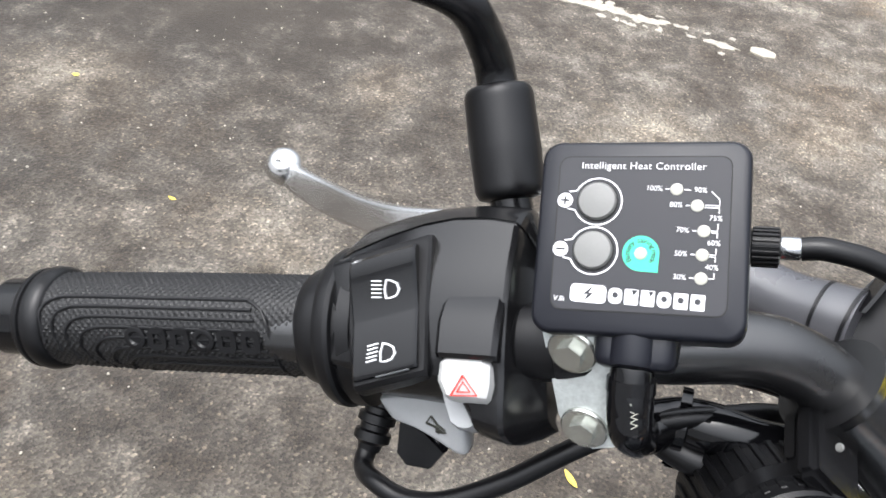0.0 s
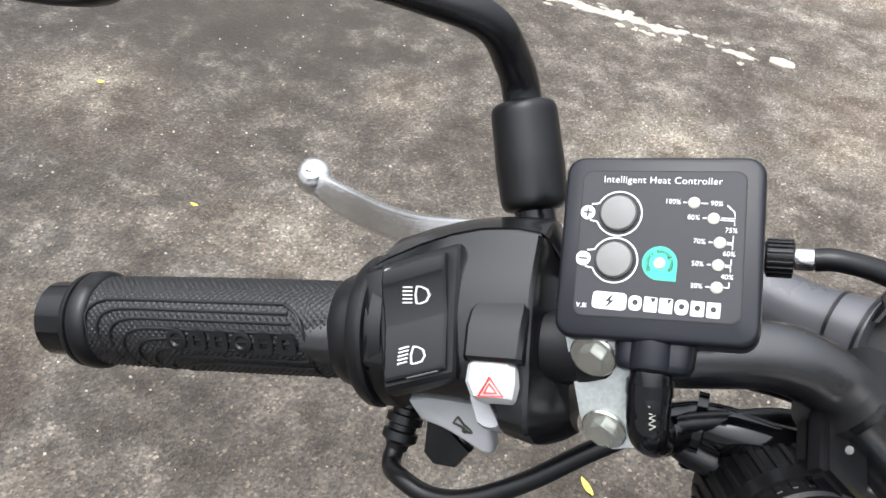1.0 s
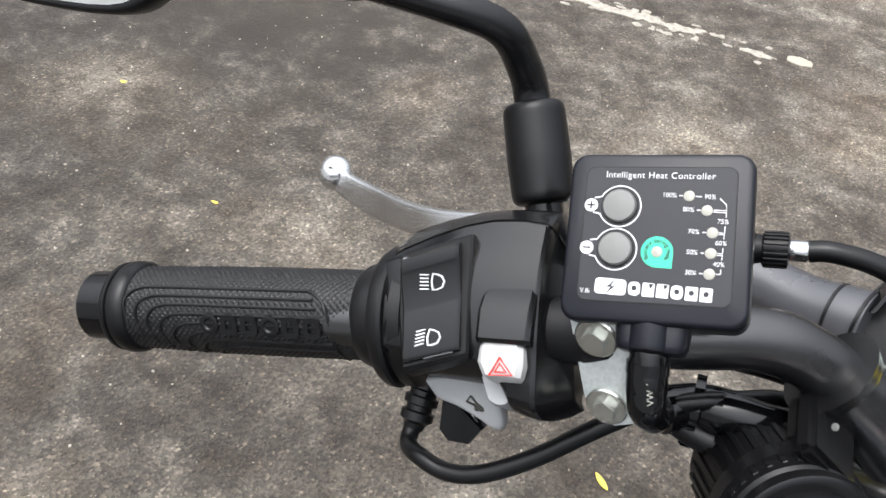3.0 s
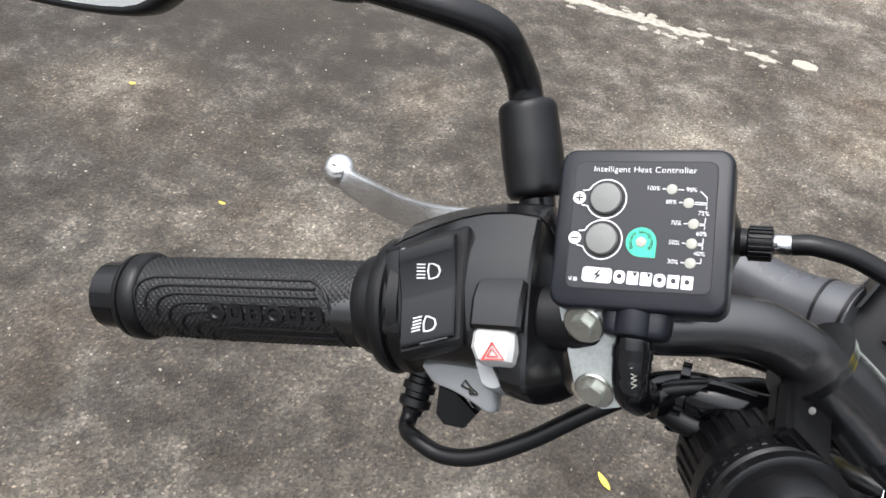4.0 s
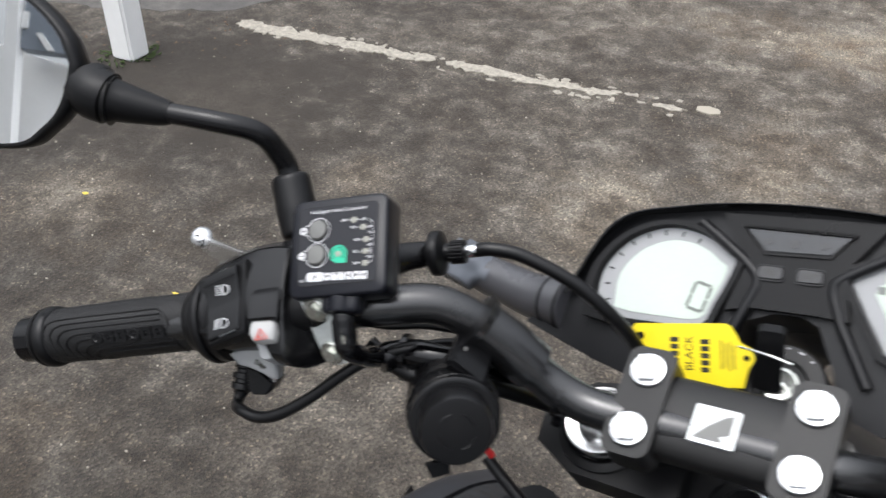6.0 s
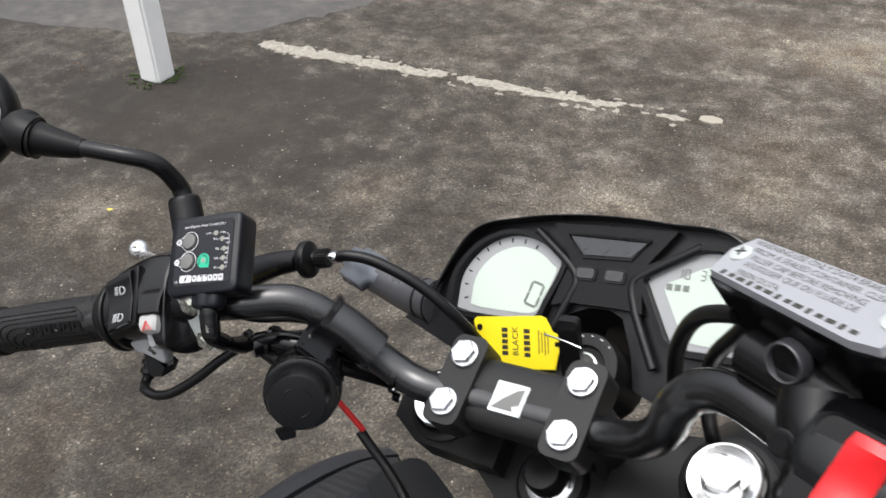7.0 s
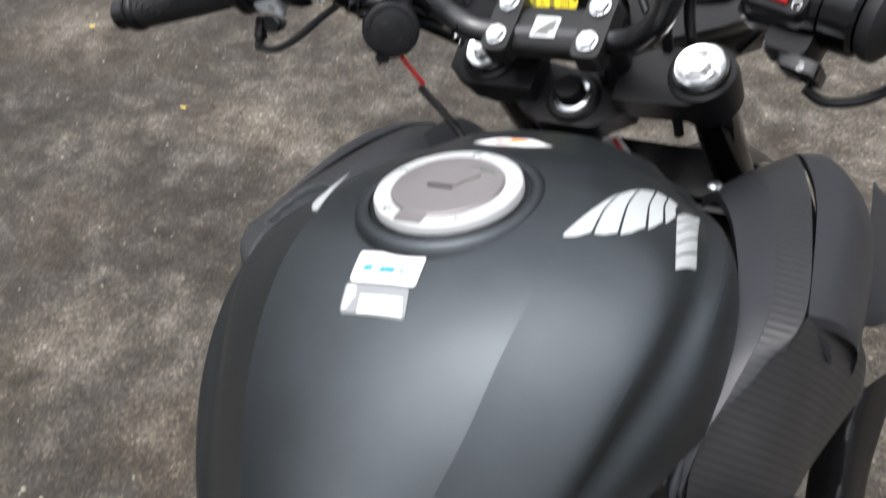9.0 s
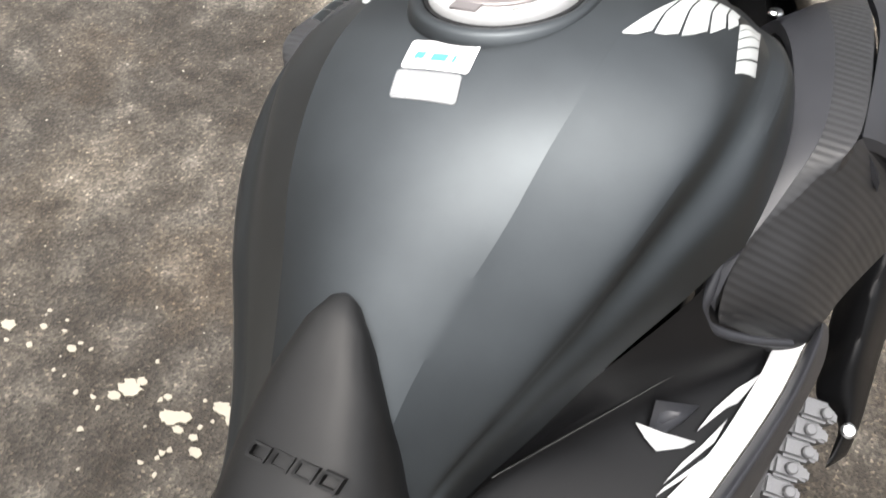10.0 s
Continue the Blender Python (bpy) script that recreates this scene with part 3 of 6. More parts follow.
# five broad feathers with thin gaps, fanned between an upper and a lower edge
WING_TOP = [(0.0985, -0.2780), (0.1136, -0.2130), (0.1215, -0.1930), (0.1310, -0.1860), (0.1400, -0.1870), (0.1490, -0.1930)]
WING_TIP = [(0.0995, -0.2788), (0.1143, -0.2667), (0.1290, -0.2590), (0.1425, -0.2440), (0.1500, -0.2300), (0.1550, -0.2170)]
WING = []
for k in range(5):
    (ax, ay), (bx, by), (cx, cy), (dx, dy) = WING_TOP[k], WING_TOP[k + 1], WING_TIP[k + 1], WING_TIP[k]
    g = 0.0 if k == 0 else 0.0012
    mid = [(0.1060, -0.2435)] if k == 0 else []
    bow = (bx + cx) / 2 - 0.0020, (by + cy) / 2 + 0.0010
    edge = [((ax + dx) / 2 - 0.0020 + g, (ay + dy) / 2 + 0.0010)] if k else []
    WING.append([(ax + g, ay)] + mid + [(bx - 0.0002, by), bow, (cx - 0.0010, cy + 0.001), ((cx + dx) / 2, (cy + dy) / 2 - 0.0018), (dx + g, dy)] + edge)
for side in (1, -1):
    for w in WING[:5 if side > 0 else 1]:
        part("wing_emblem", tank_patch([(side * x, y) for x, y in (w if side > 0 else w[::-1])], 0.0009), SILVER_DECAL, tank, "white wing emblem stripe")
    # five upright marks of the maker's name, as plain blocks
    for k in range(5):
        left, right = [V((0.1545, -0.2150)).lerp(V((0.1683, -0.2705)), (k + d) / 5) for d in (0.0, 0.84)], [V((0.1602, -0.1800)).lerp(V((0.1766, -0.2530)), (k + d) / 5) for d in (0.84, 0.0)]
        block = [(p.x, p.y) for p in left + right][::-1]
        part("emblem_block", tank_patch([(side * x, yy) for x, yy in block[::side]], 0.0009), SILVER_DECAL, tank, "white emblem block")

# seat nose
bm = bmesh.new()
rings = []
SEAT = [(-0.478, 0.006, 1.000), (-0.484, 0.016, 1.004), (-0.500, 0.030, 1.002), (-0.530, 0.050, 0.988), (-0.565, 0.066, 0.967), (-0.60, 0.070, 0.946), (-0.64, 0.072, 0.93), (-0.72, 0.090, 0.915), (-0.90, 0.12, 0.90), (-1.0, 0.12, 0.90)]
for y, w, z in SEAT:
    h = min(0.12, 0.03 + (-y - 0.478) * 1.2)
    off = 0.012 * min(1.0, (-y - 0.478) / 0.11)
    rings.append([V((off + w * math.copysign(abs(math.cos(a)) ** 0.75, math.cos(a)), y, z - h + h * math.copysign(abs(math.sin(a)) ** 0.6, math.sin(a)))) for a in (2 * math.pi * k / 32 for k in range(32))])
loft(bm, rings)
seat = part("seat", bm, SEAT_VINYL, bike, "black vinyl rider seat with an embossed nose", 60)
SEAT_TOP = axes((0.0, -0.578, 0.9600), (1, 0, 0), (0, 0.82, 0.57))
for k in range(4):
    part("embossed_bar", strip([(0.0, 0.0), (0.0030, 0.0088), (0.0155, 0.0088), (0.0125, 0.0), (0.0, 0.0), (0.0030, 0.0088)], 0.0022, shift(SEAT_TOP, -0.017 + 0.0172 * k, -0.004 + 0.0004 * k, 0.0), -0.005, 0.0003), SEAT_VINYL, seat)



def mirrored(bm, side):
    if side < 0:
        bm.transform(Matrix.Scale(-1, 4, (1, 0, 0)))
    return bm


def sheet(rows, thick=0.004, per=6):
    """A smooth skin through rows of points, with a thickness."""
    cols = [spline(r, per) for r in rows]
    grid = [spline([c[i] for c in cols], per) for i in range(len(cols[0]))]
    bm = bmesh.new()
    vs = [[bm.verts.new(q) for q in row] for row in grid]
    for a, b in zip(vs, vs[1:]):
        for i in range(len(a) - 1):
            bm.faces.new((a[i], a[i + 1], b[i + 1], b[i]))
    bmesh.ops.recalc_face_normals(bm, faces=bm.faces)
    if sum(f.normal.z for f in bm.faces) < 0:
        bmesh.ops.reverse_faces(bm, faces=bm.faces)
    res = bmesh.ops.extrude_face_region(bm, geom=bm.faces[:])
    raised = {v for v in res["geom"] if isinstance(v, bmesh.types.BMVert)}
    for v in bm.verts:
        if v not in raised:
            v.co.z -= thick
    return bm


# side shrouds
for side in (1, -1):
    upper = [
        [(0.128, -0.052, 0.945), (0.150, -0.082, 0.974), (0.175, -0.140, 0.986), (0.196, -0.225, 0.990), (0.195, -0.300, 0.970), (0.186, -0.330, 0.950), (0.1815, -0.346, 0.930)],
        [(0.157, -0.003, 0.941), (0.175, -0.038, 0.967), (0.199, -0.110, 0.981), (0.218, -0.222, 0.991), (0.208, -0.283, 0.975), (0.195, -0.322, 0.957), (0.187, -0.344, 0.930)],
        [(0.186, 0.045, 0.930), (0.200, 0.005, 0.953), (0.222, -0.080, 0.970), (0.240, -0.218, 0.987), (0.222, -0.265, 0.975), (0.204, -0.304, 0.962), (0.192, -0.332, 0.946)],
    ]
    ridged = [
        [(0.264, -0.177, 0.950), (0.242, -0.222, 0.985), (0.222, -0.265, 0.975), (0.204, -0.304, 0.962), (0.192, -0.332, 0.946), (0.190, -0.346, 0.925)],
        [(0.277, -0.158, 0.892), (0.254, -0.225, 0.919), (0.240, -0.268, 0.917), (0.226, -0.305, 0.912), (0.204, -0.330, 0.911), (0.190, -0.342, 0.909)],
        [(0.277, -0.130, 0.826), (0.254, -0.221, 0.845), (0.246, -0.262, 0.852), (0.236, -0.297, 0.854), (0.205, -0.320, 0.868), (0.178, -0.330, 0.886)],
    ]
    if side < 0:
        upper = [[(x * (0.90 if y < -0.29 else 1), y, z) for x, y, z in r] for r in upper]
        ridged = [[(x * 0.86, y, z) for x, y, z in r] for r in ridged]
    shroud = part("side_shroud", mirrored(sheet(upper[:2], 0.012), side), SIDE_PAINT, bike, "matt graphite side shroud beside the tank", 50)
    part("ridged_strip", mirrored(sheet([[(x, y, z - 0.0006) for x, y, z in upper[1]], upper[2]], 0.011), side), RIDGED, shroud, "black strip with fine moulded ridges", 50)
    part("ridged_panel", mirrored(sheet(ridged, 0.010), side), RIDGED, shroud, "black panel with fine moulded ridges", 50)
    if side > 0:
        part("panel_rim", tube([(0.1941, -0.2777, 0.969), (0.1858, -0.3165, 0.954), (0.1815, -0.3414, 0.935), (0.1805, -0.3495, 0.920), (0.1890, -0.3478, 0.904), (0.2117, -0.3340, 0.887), (0.2330, -0.3130, 0.869)], lambda u: 0.0052 - 0.0022 * u, 14, 8), SIDE_PAINT, shroud, "rounded rim of the ridged panel")
    front = [upper[2][:4], [(0.196, 0.045, 0.880), (0.210, 0.005, 0.900), (0.236, -0.080, 0.925), (0.258, -0.215, 0.945)]]
    part("shroud_flank", mirrored(sheet(front, 0.010), side), SIDE_PAINT, shroud, smooth=50)
    cowl = [[(0.241, -0.187, 0.955), (0.257, -0.122, 0.935), (0.263, -0.048, 0.925), (0.259, 0.024, 0.925)], [(0.247, -0.177, 0.930), (0.264, -0.118, 0.890), (0.290, -0.076, 0.870), (0.292, 0.036, 0.870)]]
    part("lower_cowl", mirrored(sheet(cowl, 0.010), side), SIDE_PAINT, bike, "dark lower cowl below the shroud wing", 50)
    part("lime_pinstripe", mirrored(tube([(0.262, -0.127, 0.912), (0.267, -0.103, 0.914), (0.268, -0.067, 0.914), (0.267, -0.045, 0.914)], 0.0009, 8, 6), side), LIME, bike, "lime yellow pinstripe")
    outer = [
        [(0.188, 0.048, 0.930), (0.204, 0.005, 0.954), (0.226, -0.080, 0.972), (0.242, -0.222, 0.987)],
        [(0.214, 0.056, 0.922), (0.232, 0.012, 0.946), (0.252, -0.060, 0.960), (0.258, -0.205, 0.968)],
        [(0.232, 0.040, 0.880), (0.250, 0.005, 0.905), (0.270, -0.060, 0.920), (0.273, -0.185, 0.930)],
        [(0.226, 0.020, 0.800), (0.246, -0.010, 0.820), (0.264, -0.070, 0.840), (0.264, -0.175, 0.870)],
    ]
    part("shroud_wing", mirrored(sheet(outer, 0.010), side), SIDE_PAINT, bike, "black textured shroud wing", 50)
    if side < 0:
        nose = smooth_outline([(-0.178, -0.0354), (-0.174, -0.0104), (-0.166, 0.0144), (-0.147, 0.0279), (-0.1174, 0.0131), (-0.0882, -0.0099), (-0.1000, -0.0253), (-0.1385, -0.0478)], 3)
        part("shroud_insert", prism(nose, Matrix.Translation((0, 0, 0.955)), -0.030, 0.0, 0.004, 2), BLACK_PLASTIC, shroud, "plain black nose insert of the shroud")
    if side > 0:
        part("shroud_bolt", mirrored(lathe([(0.006, 0), (0.006, 0.002), (0.0045, 0.0035), (0.0, 0.0036)], axis_z((0.147, -0.082, 0.980), (0.2, 0.1, 1)), 18), side), BRIGHT_ZINC, bike)
    cover = [
        [(0.190, -0.310, 0.938), (0.170, -0.370, 0.938), (0.145, -0.420, 0.930), (0.114, -0.470, 0.911), (0.076, -0.530, 0.870), (0.070, -0.62, 0.84)],
        [(0.202, -0.318, 0.890), (0.194, -0.354, 0.888), (0.163, -0.400, 0.884), (0.135, -0.440, 0.878), (0.100, -0.489, 0.866), (0.073, -0.554, 0.850)],
        [(0.234, -0.249, 0.855), (0.221, -0.303, 0.850), (0.218, -0.336, 0.848), (0.207, -0.399, 0.842), (0.191, -0.443, 0.836), (0.170, -0.508, 0.825)],
    ]
    if side < 0:
        cover = [cover[0]] + [[(x * 0.74, y, z) for x, y, z in r] for r in cover[1:]]
    side_cover = part("side_cover", mirrored(sheet(cover, 0.006), side), BLACK_PLASTIC, bike, "black side cover with white decals", 50)
    if side > 0:
        seam = [V(p) + V((0.3, -0.2, 0.9)) * 0.0004 for p in ((0.1959, -0.3473, 0.8874), (0.1701, -0.3888, 0.8886), (0.1451, -0.4252, 0.8856), (0.1206, -0.4608, 0.8832), (0.0948, -0.5001, 0.8824))]
        part("cover_edge", tube(seam, 0.0008, 8, 6), SEAT_VINYL, side_cover)
    stripe = [[(0.235, -0.252, 0.858), (0.222, -0.305, 0.853), (0.219, -0.338, 0.851), (0.208, -0.400, 0.845), (0.192, -0.445, 0.839), (0.171, -0.509, 0.828)], [(0.249, -0.207, 0.850), (0.245, -0.243, 0.848), (0.240, -0.289, 0.846), (0.234, -0.348, 0.843), (0.216, -0.433, 0.838), (0.199, -0.495, 0.828)]]
    if side > 0:
        part("cover_stripe", mirrored(sheet(stripe, 0.008), side), STRIPE_WHITE, bike, "white side cover edge stripe", 50)
    rail = [[(0.244, -0.271, 0.845), (0.242, -0.292, 0.850), (0.236, -0.351, 0.848), (0.218, -0.434, 0.842), (0.200, -0.496, 0.830)], [(0.247, -0.270, 0.850), (0.249, -0.299, 0.856), (0.245, -0.353, 0.856), (0.229, -0.434, 0.850), (0.210, -0.496, 0.840)], [(0.250, -0.260, 0.835), (0.254, -0.280, 0.830), (0.250, -0.322, 0.825), (0.236, -0.413, 0.820), (0.219, -0.476, 0.810)]]
    if side > 0:
        part("cover_rail", mirrored(sheet(rail, 0.01), side), SIDE_PAINT, bike, "dark grey side rail", 50)

    def cover_patch(uvs):
        bm2 = bmesh.new()
        rows3 = [spline(r, 8) for r in cover]
        def at(u, v):
            n3 = len(rows3[0]) - 1
            k = min(int(u * n3), n3 - 1)
            f = u * n3 - k
            p = [r[k].lerp(r[k + 1], f) for r in rows3]
            q = p[0].lerp(p[1], v * 2) if v < 0.5 else p[1].lerp(p[2], v * 2 - 1)
            return q + V((0.35, -0.2, 0.9)) * 0.0022
        top3 = [at(*uv) for uv in uvs]
        loft(bm2, [[p - V((0, 0, 0.0012)) for p in top3], top3])
        return mirrored(bm2, side)
    for uvs, mat in (([(0.550, 0.625), (0.575, 0.775), (0.588, 0.913), (0.613, 0.888), (0.638, 0.812), (0.600, 0.725)], STRIPE_WHITE), ([(0.450, 0.588), (0.481, 0.812), (0.537, 0.800), (0.575, 0.775), (0.556, 0.688)], SIDE_PAINT), ([(0.381, 1.000), (0.406, 1.000), (0.475, 0.975), (0.488, 0.938), (0.556, 0.888), (0.494, 0.888), (0.431, 0.925)], STRIPE_WHITE), ([(0.519, 0.975), (0.581, 0.988), (0.756, 0.950), (0.669, 0.938), (0.594, 0.950)], STRIPE_WHITE), ([(0.625, 1.000), (0.706, 1.000), (0.800, 0.963), (0.775, 0.963)], STRIPE_WHITE)):
        if side > 0:
            part("cover_decal", cover_patch(uvs), mat, side_cover, smooth=180)
    guard = [[(0.229, 0.025, 0.600), (0.231, -0.027, 0.580), (0.234, -0.077, 0.560), (0.242, -0.106, 0.540), (0.269, -0.116, 0.520), (0.269, -0.161, 0.500)], [(0.271, 0.037, 0.640), (0.265, -0.015, 0.620), (0.267, -0.072, 0.600), (0.271, -0.101, 0.560), (0.278, -0.119, 0.530), (0.275, -0.153, 0.500)], [(0.307, 0.132, 0.600), (0.296, 0.053, 0.580), (0.289, -0.012, 0.560), (0.289, -0.071, 0.530), (0.289, -0.104, 0.510), (0.285, -0.130, 0.490)]]
    part("radiator_guard", mirrored(sheet(guard, 0.008), side), BLACK_PLASTIC, bike, "black radiator side guard", 50)
    part("guard_bolt", mirrored(lathe([(0.0085, 0), (0.0085, 0.002), (0.006, 0.0042), (0.0, 0.0044)], axis_z((0.280, -0.132, 0.530), (0.3, -0.4, 1)), 18), side), BRIGHT_ZINC, bike)
    for k in range(5):
        em = axis_z(V((0.250 - 0.003 * k, -0.142 - 0.021 * k, 0.560 - 0.008 * k)), (0.45, -0.25, 0.85))
        b = box(shift(em, -0.006, 0, -0.020, 8), (0.034, 0.023, 0.05), 0.004, 3)
        merge(b, box(shift(em, 0.010, 0.002, -0.026, 8), (0.022, 0.014, 0.05), 0.003, 2))
        merge(b, lathe([(0.0065, -0.03), (0.0065, 0.009), (0.0050, 0.0105), (0.0, 0.0105)], shift(em, 0.004 * (-1) ** k, 0, 0), 18))
        part("engine_casting", mirrored(b, side), CAST_ALLOY, bike)

# frame, engine and forks below
bm = tube([(0, -0.03, 0.985), (0, -0.09, 0.86)], 0.032, 24, 4)
part("steering_head", bm, YOKE_BLACK, bike, "black steering head tube")
part("dust_seal", lathe([(0.024, -0.092), (0.029, -0.090), (0.030, -0.085), (0.027, -0.081), (0.022, -0.080)], shift(YOKE, 0.004, -0.012, 0), 36), CREAM, bike, "cream dust seal ring")
# added black sheet that stands in for the shade inside the frame cavity
part("cavity_shade_sheet", box(pose(0.085, -0.02, 0.82, 0, 8), (0.24, 0.22, 0.02), 0.006), CAVITY_SHADE, bike)
gusset = prism([(-0.010, 0.008), (0.030, 0.022), (0.088, -0.050), (0.064, -0.072), (-0.002, -0.03)], axes((0, 0, 0.945), (1, 0, 0.05), (0, 1, 0.12)), -0.03, 0.004, 0.004)
frame_plate = part("frame_gusset", gusset, SILVER_PAINT, bike, "silver frame gusset with a red label edge")
part("gusset_label", prism([(0.0265, 0.0125), (0.030, 0.014), (0.086, -0.054), (0.0825, -0.056)], axes((0, 0, 0.9465), (1, 0, 0.05), (0, 1, 0.12)), 0.0032, 0.0046, 0.0), RED_INK, frame_plate)
part("steering_nut", lathe([(0.020, -0.10), (0.020, -0.052), (0.017, -0.049), (0.012, -0.048), (0.0, -0.048)], shift(YOKE, 0.002, -0.012, 0), 28), BRIGHT_ZINC, bike)
part("stem_plug", lathe([(0.0140, -0.052), (0.0140, -0.038), (0.012, -0.0345), (0.0, -0.034)], shift(YOKE, 0.002, -0.012, 0), 28), BLACK_PLASTIC, bike)
bm = prism([(-0.060, -0.018), (-0.026, -0.040), (0.026, -0.040), (0.060, -0.018), (0.060, 0.030), (0.0, 0.018), (-0.060, 0.030)], YOKE, -0.078, -0.056, 0.005, 3)
yoke = part("top_yoke", bm, YOKE_BLACK, bike, "black cast top yoke")
for s in (1, -1):
    arm = [(s * x + 0.006, y) for x, y in ((0.040, -0.020), (0.108, -0.018), (0.134, -0.004), (0.136, 0.026), (0.108, 0.042), (0.062, 0.034), (0.040, 0.022))]
    part("yoke_arm", prism(arm, YOKE, -0.064, -0.0365, 0.006, 3), YOKE_BLACK, yoke)
part("yoke_boss", lathe([(0.026, -0.08), (0.026, -0.054), (0.023, -0.0505), (0.018, -0.050)], shift(YOKE, 0.002, -0.012, 0), 32), YOKE_BLACK, bike)
for s in (1, -1):
    fm = shift(YOKE, 0.0150 + 0.103 * s, 0.0142, 0)
    part("fork_clamp", lathe([(0.029, -0.075), (0.030, -0.045), (0.029, -0.034), (0.0258, -0.0325)], fm, 36), YOKE_BLACK, bike)
    fork = part("fork_tube", lathe([(0.0205, -0.62), (0.0205, -0.034), (0.024, -0.034), (0.0245, -0.030), (0.0235, -0.0275), (0.015, -0.0270), (0.0, -0.0270)], fm, 36), GLOSS_PLASTIC, bike)
    part("fork_cap", lathe([(0.0220, -0.0285), (0.0218, -0.0245), (0.0210, -0.0232), (0.0190, -0.0236), (0.0150, -0.0256), (0.0, -0.0258)], fm, 36), ALLOY, fork, "bright fork cap")
    part("fork_adjuster", merge(prism(disc(0.0112, seg=6), fm, -0.0262, -0.0150, 0.0022), lathe([(0.0145, -0.0262), (0.0140, -0.0236), (0.0110, -0.0228)], fm, 28)), ALLOY, fork)
for s in (1, -1):
    part("frame_spar", tube([(0.035 * s, -0.06, 0.92), (0.10 * s, -0.16, 0.86), (0.13 * s, -0.35, 0.80), (0.13 * s, -0.62, 0.74)], 0.026, 14), BLACK_PAINT, bike)
part("engine_block", box(pose(0, -0.28, 0.50, 8), (0.44, 0.34, 0.26), 0.03, 3), CAST_ALLOY, bike, "cast alloy engine")
part("radiator", box(pose(0, 0.03, 0.66, -20), (0.34, 0.03, 0.30), 0.008), DARK_STEEL, bike)
part("lower_yoke", box(shift(YOKE, 0, 0.01, -0.24), (0.27, 0.07, 0.04), 0.01), BLACK_PAINT, bike)
for y, r, w in ((0.42, 0.30, 0.06), (-1.02, 0.32, 0.09)):
    wm = axes((0, y, r), (0, 1, 0), (0, 0, 1))
    wheel = part("tyre", lathe([(r - 0.085, -w * 0.55), (r - 0.02, -w), (r - 0.004, -w * 0.6), (r, 0), (r - 0.004, w * 0.6), (r - 0.02, w), (r - 0.085, w * 0.55)], wm, 64), RUBBER, bike)
    part("wheel_rim", lathe([(r - 0.088, -0.04), (r - 0.088, 0.04), (r - 0.11, 0.04), (r - 0.11, -0.04)], wm, 64), DARK_STEEL, wheel)
part("front_mudguard", sheet([[(-0.07, 0.14, 0.50), (-0.07, 0.42, 0.62), (-0.06, 0.70, 0.46)], [(0, 0.12, 0.54), (0, 0.42, 0.66), (0, 0.73, 0.47)], [(0.07, 0.14, 0.50), (0.07, 0.42, 0.62), (0.06, 0.70, 0.46)]]), BLACK_PLASTIC, bike)
part("side_stand", tube([(-0.08, -0.45, 0.30), (-0.20, -0.42, 0.14), (-0.235, -0.40, 0.0)], 0.012, 12), DARK_STEEL, bike)

# handlebar and its clamp
TOP = shift(YOKE, -0.008, 0.004, 0)
BAR = [(-0.400, -0.1104, 1.1401), (-0.29, -0.09, 1.155), (-0.22, -0.073, 1.1635), (-0.185, -0.058, 1.162), (-0.1603, -0.0420, 1.1573), (-0.1461, -0.0340, 1.1486), (-0.1333, -0.0280, 1.1349), (-0.1197, -0.0245, 1.1191), (-0.1034, -0.0210, 1.0978), (-0.078, -0.020, 1.0835), (-0.03, -0.020, 1.0795)]
BAR_R = [(0.030, -0.0253, 1.0795), (0.060, -0.030, 1.0820), (0.083, -0.040, 1.094), (0.101, -0.050, 1.115), (0.1125, -0.0540, 1.1385), (0.1247, -0.0530, 1.1495), (0.1449, -0.0610, 1.1570), (0.172, -0.082, 1.161)]
bar = part("handlebar", tube(BAR + BAR_R + [over(p) for p in (BAR[2], BAR[1], BAR[0])], 0.0112, 24, 8), BAR_PAINT, bike, "black tubular handlebar")
b = bmesh.new()
arch = [(0.0132 - 0.0235 * math.cos(radians(a)), 0.0035 + 0.0118 * math.sin(radians(a)) ** 0.7) for a in range(0, 181, 12)]
loft(b, [[TOP @ V((x, y, -0.004)) for y in (arch[0][0],)] + [TOP @ V((x, y, z)) for y, z in arch] + [TOP @ V((x, arch[-1][0], -0.004))] for x in (-0.052, -0.040, 0.0, 0.036, 0.048)])
clamp = part("handlebar_clamp", b, CLAMP_GREY, bike, "dark grey handlebar clamp")
for x in (-0.046, 0.042):
    part("clamp_tower", prism(rounded(0.027, 0.064, 0.007, 4, x, 0.0132), TOP, -0.004, 0.0185, 0.004, 3), CLAMP_GREY, clamp)
part("clamp_badge", prism(rounded(0.024, 0.021, 0.001), shift(TOP, -0.004, 0.010, 0), 0.0140, 0.0160, 0.0), SILVER_DECAL, clamp, "silver square badge")
part("badge_mark", prism([(-0.010, -0.008), (-0.004, -0.001), (0.004, 0.006), (0.009, 0.008), (0.009, -0.003), (0.004, -0.005), (0.006, -0.008)], shift(TOP, -0.004, 0.010, 0), 0.0156, 0.0163, 0.0), BUTTON_GREY, clamp)
for x in (-0.046, 0.042):
    for v in (-0.0045, 0.031):
        hex_bolt("clamp_bolt", shift(TOP, x, v, 0.0185, 12), 0.0085, clamp, BRIGHT_ZINC, "bright zinc flange bolt", 1.2, 0.75)
for s in (1, -1):
    part("bar_riser", lathe([(0.018, -0.062), (0.017, -0.03), (0.018, -0.004)], shift(TOP, 0.045 * s, 0.013, 0), 24), BLACK_PAINT, bike)


